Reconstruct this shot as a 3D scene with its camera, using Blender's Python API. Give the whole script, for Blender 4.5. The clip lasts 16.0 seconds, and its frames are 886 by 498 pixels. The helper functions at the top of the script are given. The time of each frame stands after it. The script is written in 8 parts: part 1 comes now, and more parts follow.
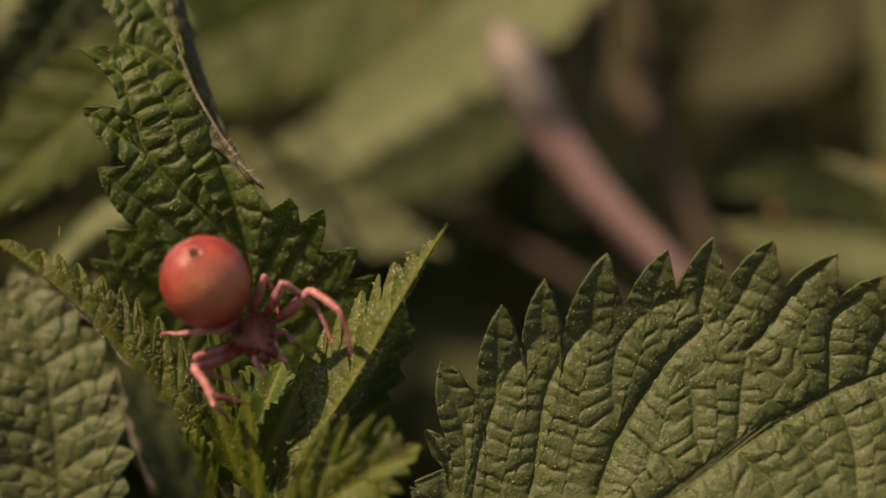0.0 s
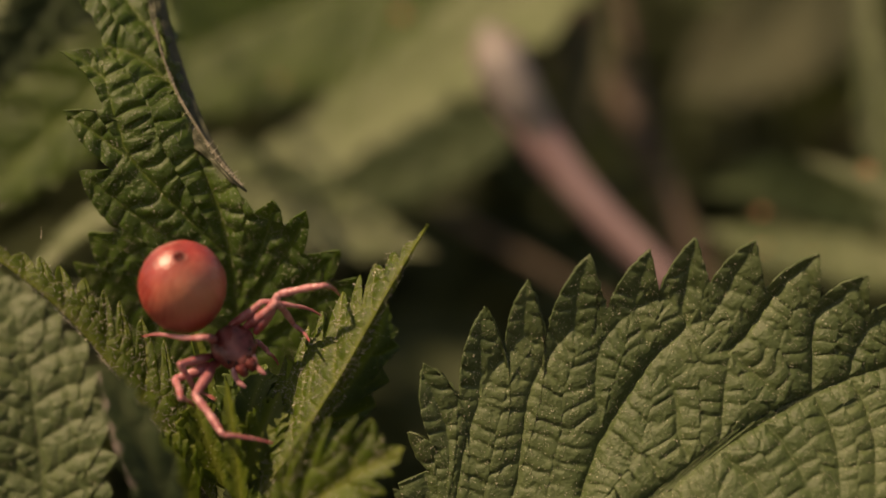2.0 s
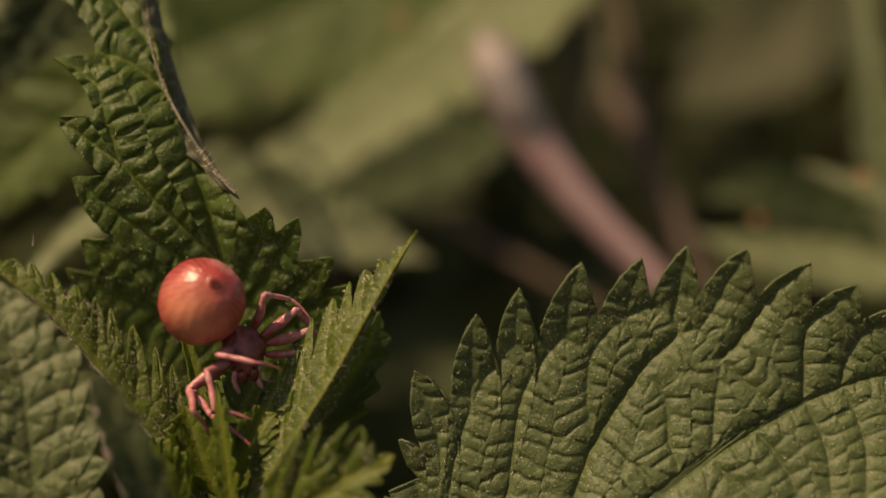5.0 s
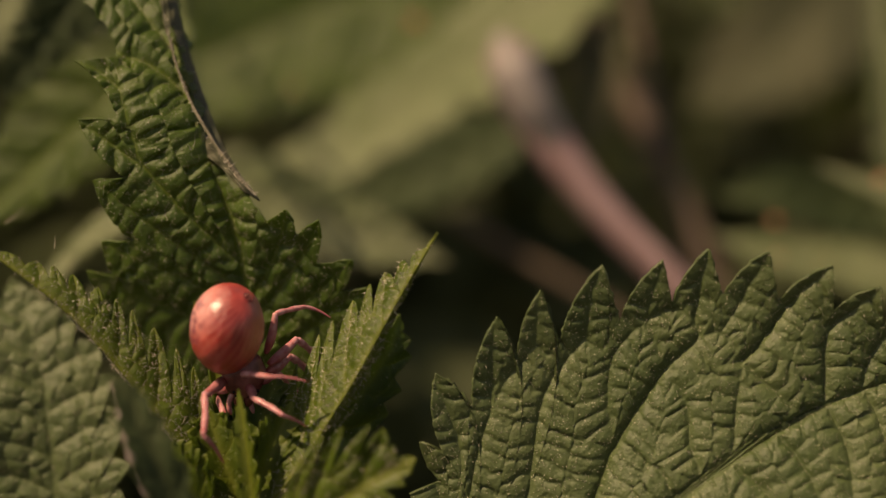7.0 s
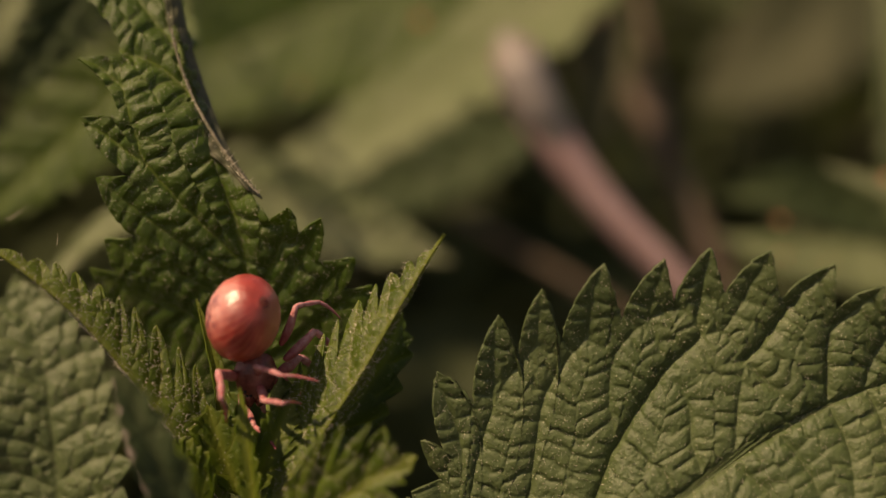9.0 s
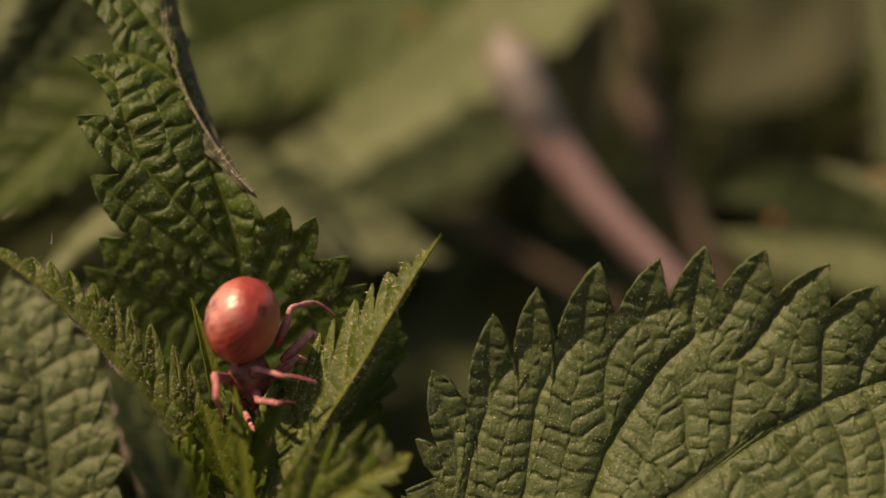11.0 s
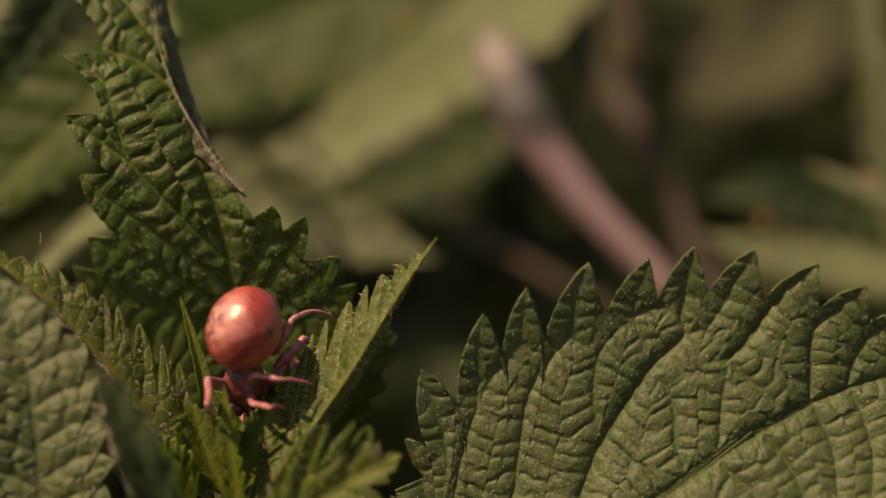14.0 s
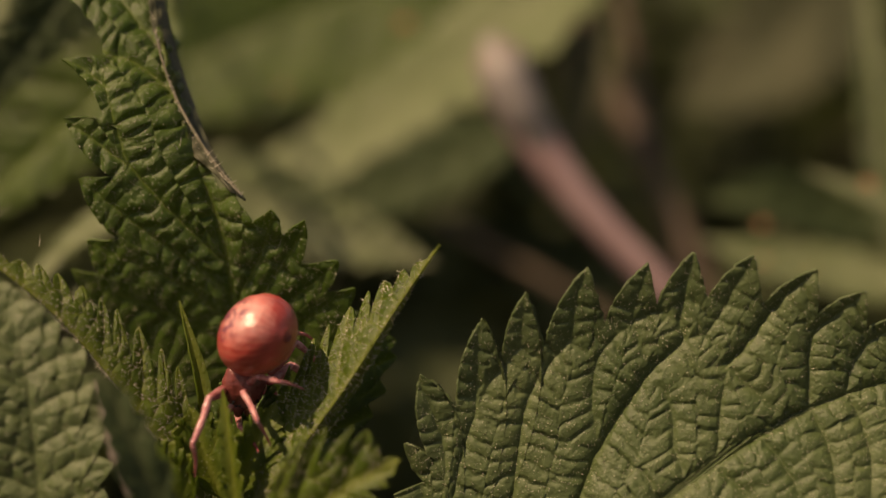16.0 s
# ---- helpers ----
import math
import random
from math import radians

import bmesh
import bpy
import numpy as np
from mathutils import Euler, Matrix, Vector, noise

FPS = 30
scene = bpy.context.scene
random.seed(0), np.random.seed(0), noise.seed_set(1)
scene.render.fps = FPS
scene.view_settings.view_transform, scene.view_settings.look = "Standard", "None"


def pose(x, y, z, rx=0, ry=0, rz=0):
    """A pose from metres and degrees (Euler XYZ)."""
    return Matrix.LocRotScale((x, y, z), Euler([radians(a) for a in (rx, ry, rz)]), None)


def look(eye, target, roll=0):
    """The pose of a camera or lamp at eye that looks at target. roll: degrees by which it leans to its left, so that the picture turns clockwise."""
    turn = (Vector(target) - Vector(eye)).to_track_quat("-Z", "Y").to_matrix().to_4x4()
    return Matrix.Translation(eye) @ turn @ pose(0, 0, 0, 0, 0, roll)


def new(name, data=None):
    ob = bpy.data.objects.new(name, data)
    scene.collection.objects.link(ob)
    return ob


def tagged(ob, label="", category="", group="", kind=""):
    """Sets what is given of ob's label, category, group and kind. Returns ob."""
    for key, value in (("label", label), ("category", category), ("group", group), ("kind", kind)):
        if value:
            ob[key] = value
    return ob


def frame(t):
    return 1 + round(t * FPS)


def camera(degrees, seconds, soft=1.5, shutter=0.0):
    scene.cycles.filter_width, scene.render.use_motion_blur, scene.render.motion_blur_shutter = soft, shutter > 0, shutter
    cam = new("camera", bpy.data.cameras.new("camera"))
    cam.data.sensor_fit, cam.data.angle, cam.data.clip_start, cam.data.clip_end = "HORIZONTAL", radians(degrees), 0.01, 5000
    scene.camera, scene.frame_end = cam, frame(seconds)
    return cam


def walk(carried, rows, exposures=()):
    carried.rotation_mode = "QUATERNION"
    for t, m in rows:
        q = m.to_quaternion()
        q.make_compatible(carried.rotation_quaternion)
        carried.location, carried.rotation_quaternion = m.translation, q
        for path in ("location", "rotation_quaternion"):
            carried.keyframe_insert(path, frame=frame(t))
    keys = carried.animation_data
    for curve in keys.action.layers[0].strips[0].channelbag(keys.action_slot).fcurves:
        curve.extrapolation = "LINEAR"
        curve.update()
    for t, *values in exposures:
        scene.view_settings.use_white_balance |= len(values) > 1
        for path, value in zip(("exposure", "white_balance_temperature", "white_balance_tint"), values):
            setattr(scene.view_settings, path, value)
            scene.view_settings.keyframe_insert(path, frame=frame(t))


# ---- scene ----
# A pink crab spider on the top of a stinging nettle, seen close up through a long lens.
cam = camera(36.0, 16.0, soft=1.2, shutter=0.3)
cam.data.dof.use_dof = True
cam.data.dof.focus_distance = 0.097
cam.data.dof.aperture_fstop = 11.8
EYE = pose(0, 0, 0.6, 75, 0, 0)
PATH = [
    (0, EYE @ pose(-0.00000, 0.00000, 0, 0.000, 0.000, 0.000)),
    (0.5, EYE @ pose(0.00008, -0.00008, 0, 0.041, -0.236, -0.032)),
    (1, EYE @ pose(0.00037, -0.00008, 0, 0.065, -0.173, -0.032)),
    (1.5, EYE @ pose(0.00041, -0.00012, 0, 0.120, -0.256, -0.127)),
    (2, EYE @ pose(0.00062, -0.00012, 0, 0.146, -0.349, -0.223)),
    (2.5, EYE @ pose(0.00074, -0.00020, 0, 0.232, -0.442, -0.414)),
    (3, EYE @ pose(0.00078, -0.00026, 0, 0.377, -0.620, -0.573)),
    (3.5, EYE @ pose(0.00090, -0.00011, 0, 0.362, -0.630, -0.318)),
    (6, EYE @ pose(0.00144, 0.00020, 0, 0.287, -0.006, 0.000)),
    (6.5, EYE @ pose(0.00099, 0.00025, 0, 0.332, 0.155, 0.032)),
    (7, EYE @ pose(0.00066, 0.00027, 0, 0.336, 0.198, -0.032)),
    (7.5, EYE @ pose(0.00045, 0.00026, 0, 0.358, 0.255, 0.064)),
    (8, EYE @ pose(0.00070, 0.00022, 0, 0.392, 0.329, 0.127)),
    (8.5, EYE @ pose(0.00086, 0.00022, 0, 0.392, 0.403, 0.127)),
    (9, EYE @ pose(0.00111, 0.00022, 0, 0.297, 0.548, 0.127)),
    (11.5, EYE @ pose(0.00099, 0.00017, 0, 0.255, 0.226, 0.127)),
    (12, EYE @ pose(0.00111, 0.00010, 0, 0.275, 0.311, 0.255)),
    (12.5, EYE @ pose(0.00090, -0.00002, 0, 0.314, 0.082, 0.159)),
    (13, EYE @ pose(0.00086, 0.00016, 0, 0.251, -0.001, 0.318)),
    (13.5, EYE @ pose(0.00099, -0.00005, 0, 0.338, -0.201, 0.127)),
    (14, EYE @ pose(0.00099, 0.00011, 0, 0.303, -0.178, 0.191)),
    (14.5, EYE @ pose(0.00107, 0.00005, 0, 0.351, -0.177, 0.255)),
    (15, EYE @ pose(0.00111, 0.00016, 0, 0.298, -0.152, 0.318)),
    (15.5, EYE @ pose(0.00094, 0.00015, 0, 0.341, -0.285, 0.382)),
    (16, EYE @ pose(0.00094, 0.00020, 0, 0.431, -0.238, 0.382)),
]
walk(cam, PATH, [(0, 0.31, 11700, 25), (16, 0.31, 11700, 25)])

# ---- light ----
TO_SUN = (EYE.to_3x3() @ Vector((-0.50, 0.76, 0.42))).normalized()
world = bpy.data.worlds.new("sky")
scene.world = world
world.use_nodes = True
sky = world.node_tree.nodes.new("ShaderNodeTexSky")
sky.sky_type = "NISHITA"
sky.sun_disc = False
sky.sun_elevation = math.asin(TO_SUN.z)
sky.sun_rotation = math.atan2(TO_SUN.x, TO_SUN.y)
world.node_tree.nodes["Background"].inputs[1].default_value = 0.074
world.node_tree.links.new(sky.outputs[0], world.node_tree.nodes["Background"].inputs[0])
sun = new("sun", bpy.data.lights.new("sun", "SUN"))
sun.data.energy = 3.9
sun.data.angle = radians(0.53)
sun.data.color = (1.0, 0.93, 0.82)
sun.matrix_basis = look(TO_SUN * 3, (0, 0, 0))


# ---- materials ----
def nodes_of(name):
    m = bpy.data.materials.new(name)
    m.use_nodes = True
    return m, m.node_tree, m.node_tree.nodes["Principled BSDF"]


def add(tree, kind, **values):
    n = tree.nodes.new(kind)
    for key, value in values.items():
        n.inputs[key].default_value = value
    return n


def ramp(tree, source, stops):
    n = tree.nodes.new("ShaderNodeValToRGB")
    n.color_ramp.elements.remove(n.color_ramp.elements[1])
    for k, (at, col) in enumerate(stops):
        e = n.color_ramp.elements[0] if k == 0 else n.color_ramp.elements.new(at)
        e.position, e.color = at, (*col, 1)
    tree.links.new(source, n.inputs[0])
    return n.outputs[0]


def mixed(tree, fac, a, b, mode="MIX"):
    n = tree.nodes.new("ShaderNodeMix")
    n.data_type, n.blend_type = "RGBA", mode
    for value, socket in ((fac, n.inputs[0]), (a, n.inputs[6]), (b, n.inputs[7])):
        if isinstance(value, (int, float)):
            socket.default_value = value
        elif isinstance(value, tuple):
            socket.default_value = (*value, 1)
        else:
            tree.links.new(value, socket)
    return n.outputs[2]


def leaf_material(name, dark, light, vein, through_col, share=0.3, speck=0.0, rough=0.5, grain=1.0):
    """A leaf: two greens in patches, paler veins, fine gland dots with glints painted on as pale colour, light coming
    through.
    """
    m, tree, b = nodes_of(name)
    link = tree.links.new
    where = tree.nodes.new("ShaderNodeTexCoord").outputs["Object"]
    big = add(tree, "ShaderNodeTexNoise", Scale=160.0 * grain, Detail=3.0)
    fine = add(tree, "ShaderNodeTexNoise", Scale=2600.0 * grain, Detail=4.0, Roughness=0.65)
    dots = add(tree, "ShaderNodeTexVoronoi", Scale=2900.0, Randomness=1.0)
    for n in (big, fine, dots):
        link(where, n.inputs["Vector"])
    mid = tuple((p + q) / 2 for p, q in zip(dark, light))
    col = ramp(tree, big.outputs[0], ((0.3, dark), (0.5, mid), (0.72, light)))
    col = mixed(tree, 0.55, col, ramp(tree, fine.outputs[0], ((0.3, (0.45, 0.45, 0.45)), (0.7, (0.95, 0.95, 0.95)))), "OVERLAY")
    ridge = tree.nodes.new("ShaderNodeAttribute")
    ridge.attribute_name = "vein"
    col = mixed(tree, ridge.outputs["Fac"], col, vein)
    spots = ramp(tree, dots.outputs["Distance"], ((0.09, (1, 1, 1)), (0.20, (0, 0, 0))))
    pick = ramp(tree, dots.outputs["Color"], ((0.15, (0, 0, 0)), (0.55, (1, 1, 1))))
    spots = mixed(tree, 1.0, spots, pick, "MULTIPLY")
    # pale colour on the dots stands in for their tiny glints
    if speck:
        faint = mixed(tree, 1.0, spots, (speck, speck, speck), "MULTIPLY")
        col = mixed(tree, faint, col, (0.66, 0.66, 0.46))
    link(col, b.inputs["Base Color"])
    b.inputs["Roughness"].default_value = rough
    b.inputs["Specular IOR Level"].default_value = 0.45 if speck else 0.2
    wrinkle = add(tree, "ShaderNodeTexNoise", Scale=1500.0 * grain, Detail=2.0)
    link(where, wrinkle.inputs["Vector"])
    leather = add(tree, "ShaderNodeBump", Strength=0.7, Distance=0.00009 / grain)
    link(wrinkle.outputs[0], leather.inputs["Height"])
    bump = add(tree, "ShaderNodeBump", Strength=0.9, Distance=0.00014 / grain)
    link(fine.outputs[0], bump.inputs["Height"])
    link(leather.outputs[0], bump.inputs["Normal"])
    pimples = add(tree, "ShaderNodeBump", Strength=0.7 if speck else 0.0, Distance=0.00012)
    link(spots, pimples.inputs["Height"])
    link(bump.outputs[0], pimples.inputs["Normal"])
    link(pimples.outputs[0], b.inputs["Normal"])
    glow = add(tree, "ShaderNodeBsdfTranslucent")
    link(mixed(tree, 0.5, through_col, mixed(tree, 1.0, col, (2.4, 2.4, 1.4), "MULTIPLY")), glow.inputs["Color"])
    both = add(tree, "ShaderNodeMixShader", Fac=share)
    link(b.outputs[0], both.inputs[1])
    link(glow.outputs[0], both.inputs[2])
    link(both.outputs[0], tree.nodes["Material Output"].inputs["Surface"])
    return m


LEAF = leaf_material("nettle leaf", (0.030, 0.066, 0.010), (0.056, 0.102, 0.018), (0.125, 0.185, 0.036), (0.30, 0.44, 0.03), 0.38, 0.95, 0.40)
LEAF_BROAD = leaf_material("mature nettle leaf", (0.043, 0.070, 0.023), (0.070, 0.099, 0.038), (0.075, 0.108, 0.038), (0.15, 0.23, 0.03), 0.14, 0.6, 0.48)
LEAF_YOUNG = leaf_material("young nettle leaf", (0.036, 0.070, 0.006), (0.070, 0.114, 0.012), (0.15, 0.19, 0.03), (0.31, 0.44, 0.02), 0.42, 0.5, 0.42)
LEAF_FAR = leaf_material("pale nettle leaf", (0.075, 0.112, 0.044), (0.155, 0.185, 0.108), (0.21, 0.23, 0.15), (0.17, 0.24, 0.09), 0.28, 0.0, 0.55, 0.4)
# leaf green taken darker, so shaded leaves carry shade in their colour
LEAF_DARKENED = leaf_material("deep green leaf", (0.022, 0.040, 0.017), (0.041, 0.063, 0.026), (0.05, 0.07, 0.03), (0.10, 0.14, 0.03), 0.2, 0.0, 0.55, 0.4)


# undergrowth green darkened to stand for shade inside the leaf mass
LEAF_SHADED = leaf_material("wild leaf, shade in its colour", (0.030, 0.043, 0.019), (0.056, 0.070, 0.033), (0.06, 0.08, 0.04), (0.10, 0.14, 0.04), 0.2, 0.0, 0.55, 0.4)
LEAF_OLIVE = leaf_material("olive leaf", (0.046, 0.056, 0.030), (0.090, 0.094, 0.056), (0.09, 0.10, 0.06), (0.14, 0.17, 0.07), 0.2, 0.0, 0.55, 0.4)


def plain_material(name, low, high, scale, rough, bump=0.4, depth=0.0001, spec=0.4, sub=0.0):
    m, tree, b = nodes_of(name)
    where = tree.nodes.new("ShaderNodeTexCoord").outputs["Object"]
    n = add(tree, "ShaderNodeTexNoise", Scale=scale, Detail=5.0, Roughness=0.6)
    tree.links.new(where, n.inputs["Vector"])
    tree.links.new(ramp(tree, n.outputs[0], ((0.32, low), (0.68, high))), b.inputs["Base Color"])
    b.inputs["Roughness"].default_value = rough
    b.inputs["Specular IOR Level"].default_value = spec
    bm = add(tree, "ShaderNodeBump", Strength=bump, Distance=depth)
    tree.links.new(n.outputs[0], bm.inputs["Height"])
    tree.links.new(bm.outputs[0], b.inputs["Normal"])
    if sub:
        b.inputs["Subsurface Weight"].default_value = sub
        b.inputs["Subsurface Radius"].default_value = (1.0, 0.3, 0.2)
        b.inputs["Subsurface Scale"].default_value = 0.0006
    return m


STEM = plain_material("green stem", (0.10, 0.15, 0.05), (0.20, 0.24, 0.10), 900, 0.5)
STEM_PINK = plain_material("reddish stem", (0.22, 0.140, 0.140), (0.35, 0.25, 0.255), 300, 0.5)
STEM_BROWN = plain_material("brown stem", (0.085, 0.062, 0.045), (0.145, 0.110, 0.082), 300, 0.6)
STEM_PALE = plain_material("pale stem joint", (0.17, 0.155, 0.14), (0.27, 0.25, 0.24), 300, 0.6)
RUST = plain_material("orange rust", (0.46, 0.19, 0.10), (0.62, 0.30, 0.17), 900, 0.6)
HAIR = plain_material("pale plant hair", (0.45, 0.42, 0.32), (0.62, 0.58, 0.46), 3000, 0.5)
FOLD = plain_material("hairy leaf underside", (0.10, 0.10, 0.06), (0.24, 0.21, 0.16), 1800, 0.7, 0.9, 0.0002)
SOIL = plain_material("dark soil", (0.018, 0.013, 0.008), (0.05, 0.038, 0.024), 60, 0.95, 0.9, 0.01)


# ---- shapes ----
def spot(x, y, near=0.0):
    """A place in metres, from across and down on the plane of sharp focus (in 0.0402 mm) and millimetres towards the eye."""
    d = 0.097 - near / 1000
    return EYE @ Vector(((x - 784) / 2412.9 * d, (441 - y) / 2412.9 * d, -d))


def facing(u, v, w):
    """A direction: to the right, up and towards the eye."""
    return (EYE.to_3x3() @ Vector((u, v, w))).normalized()


def spline(points, s):
    """A smooth curve through the points at parameters s from 0 to 1, straight past its ends."""
    p = np.array([tuple(q) for q in points], float)
    n = len(p) - 1
    p = np.vstack([2 * p[0] - p[1], p, 2 * p[-1] - p[-2]])
    c = np.clip(np.asarray(s, float), 0, 1) * n
    i = np.minimum(c.astype(int), n - 1)
    f = (c - i)[..., None]
    a, b, d, e = p[i], p[i + 1], p[i + 2], p[i + 3]
    out = 0.5 * (2 * b + (d - a) * f + (2 * a - 5 * b + 4 * d - e) * f**2 + (3 * b - a - 3 * d + e) * f**3)
    over = np.asarray(s, float) - np.clip(s, 0, 1)
    tail = (p[-2] - p[-3]) * n
    return out + over[..., None] * tail


def unit(a):
    return a / np.maximum(np.linalg.norm(a, axis=-1, keepdims=True), 1e-12)


def surface(name, verts, rows, cols, material, vein=None, closed=False):
    """A mesh from a grid of places."""
    idx = np.arange(rows * cols).reshape(rows, cols)
    if closed:
        idx = np.hstack([idx, idx[:, :1]])
    quads = np.stack([idx[:-1, :-1], idx[:-1, 1:], idx[1:, 1:], idx[1:, :-1]], -1).reshape(-1, 4)
    me = bpy.data.meshes.new(name)
    me.vertices.add(len(verts))
    me.vertices.foreach_set("co", np.asarray(verts, np.float32).ravel())
    me.loops.add(quads.size)
    me.loops.foreach_set("vertex_index", quads.ravel().astype(np.int32))
    me.polygons.add(len(quads))
    me.polygons.foreach_set("loop_start", np.arange(0, quads.size, 4, dtype=np.int32))
    me.polygons.foreach_set("loop_total", np.full(len(quads), 4, np.int32))
    me.update(calc_edges=True)
    me.polygons.foreach_set("use_smooth", np.ones(len(quads), bool))
    if vein is not None:
        me.attributes.new("vein", "FLOAT", "POINT").data.foreach_set("value", np.asarray(vein, np.float32).ravel())
    me.materials.append(material)
    me.validate()
    return me


def thing(name, at, label, category, group=""):
    ob = new(name)
    ob.empty_display_size = 0.01
    ob.location = at
    return tagged(ob, label, category, group)


def part(name, me, parent, label="", place=None):
    """One mesh under a thing or a part."""
    ob = new(name, me)
    ob.parent = parent
    if place is not None:
        ob.matrix_basis = place
    return tagged(ob, label)


def origin(parent):
    """Where a thing, or a part under a thing, has its zero point."""
    at = Vector(parent.location)
    while parent.parent:
        parent = parent.parent
        at = at + Vector(parent.location)
    return at


def tube(name, points, radii, parent, material, label="", sides=14, rings=40, ribs=0.0):
    """A tapered round stalk through the points, with a closed end."""
    s = np.linspace(0, 1, rings)
    c = spline(points, s) - np.array(origin(parent))
    r = np.interp(s, np.linspace(0, 1, len(radii)), radii)
    r[-1] *= 0.05
    t = unit(np.gradient(c, axis=0))
    a = unit(np.cross(t, np.array(facing(0.3, 0.1, 1.0))))
    b = np.cross(t, a)
    ang = np.linspace(0, 2 * np.pi, sides, endpoint=False)
    rr = r[:, None] * (1 + ribs * np.cos(4 * ang))[None]
    v = c[:, None] + rr[..., None] * (np.cos(ang)[None, :, None] * a[:, None] + np.sin(ang)[None, :, None] * b[:, None])
    return part(name, surface(name, v.reshape(-1, 3), rings, sides, material, closed=True), parent, label)


def lamina(P, x, T, ph, gap, teeth, relief, rng, size=1.9, stretch=1.0):
    """Height of the blade and its veins: sunken side veins, one to every second tooth, twigs into the other teeth, and cushions between the small veins."""
    main = ph / 2
    number = np.floor(main + 0.5)
    gap = gap * np.ones(x.shape)
    dv = np.abs(main - number) * gap * 2
    twig = np.abs(ph - np.floor(ph + 0.5)) * gap
    branch = np.exp(-((twig / 0.12) ** 2)) * np.clip((T - 0.5) * 4, 0, 1)
    lateral = np.maximum(np.exp(-((dv / 0.15) ** 2)), 0.7 * branch)
    middle = np.exp(-((x / 0.40) ** 2))
    cell = np.floor(main).astype(int)
    best, second = np.full(x.shape, 9.0), np.full(x.shape, 9.0)
    rows, cols = x.shape
    for k in range(cell.min(), cell.max() + 1):
        inside = cell == k
        r0, r1 = np.interp((2 * k, 2 * k + 2), ph[:, 0], np.arange(rows))
        if not inside.any() or r1 - r0 < 1:
            continue
        rm = int((r0 + r1) / 2)
        seeds, reach = [], x[rm, -1]
        at = 0.5 * size
        while at < reach + size:
            c = min(int(np.searchsorted(x[rm], at)), cols - 1)
            span = np.linalg.norm(P[int(r1), c] - P[int(r0), c])
            n = max(1, int(round(span / (1.15 * size))))
            lean = rng.uniform(-0.25, 0.25)
            for q in range(n):
                f = (q + 0.5 + rng.uniform(-0.2, 0.2)) / n
                c2 = int(np.clip(np.searchsorted(x[rm], at + size * (lean + rng.uniform(-0.22, 0.22) + 0.35 * (q % 2))), 0, cols - 1))
                seeds.append(P[int(np.clip(r0 + f * (r1 - r0), 0, rows - 1)), c2])
            at += size * stretch * rng.uniform(0.80, 1.10)
        p = P[inside]
        line = unit(P[rm, -1] - P[rm, 0])
        b1, b2 = np.full(len(p), 9.0), np.full(len(p), 9.0)
        for s in seeds:
            d = np.sqrt(((p - s) ** 2).sum(1) - ((p - s) @ line) ** 2 * (1 - 1 / stretch**2))
            b2 = np.where(d < b1, b1, np.minimum(b2, d))
            b1 = np.minimum(b1, d)
        best[inside], second[inside] = b1, b2
    crease = second - best
    net = np.exp(-((crease / 0.13) ** 2))
    puff = 1 - np.exp(-crease / (0.28 * size))
    raised = 1 - np.exp(-dv / 0.75)
    raised = raised * (1 - 0.5 * 0.7 * branch)
    grain = 0.05 * np.sin(P[..., 0] * 9.0 + 2 * np.sin(P[..., 2] * 5)) * np.sin(P[..., 2] * 10.0 + 2 * np.sin(P[..., 0] * 4))
    roof = np.clip(crease / size, 0, 1)
    h = 1.6 * raised + 0.5 * puff + 0.25 * roof - 0.10 * net - 0.08 * lateral + grain - 1.1
    h = relief * h * np.clip(x / 1.3, 0, 1) * np.clip((1.04 - T) * 5, 0.25, 1)
    h = h - relief * 0.25 * middle * np.clip(x / 0.25, 0, 1)
    vein = np.clip(np.maximum(np.maximum(lateral * 0.8, middle), net * 0.55), 0, 1)
    return h, vein


def flat(P):
    """Across and down on the plane of sharp focus, of places in millimetres."""
    back = np.array(EYE.inverted())
    c = P @ back[:3, :3].T + back[:3, 3] * 1000.0
    return np.stack([784 - 2412.9 * c[..., 0] / c[..., 2], 441 + 2412.9 * c[..., 1] / c[..., 2]], -1)


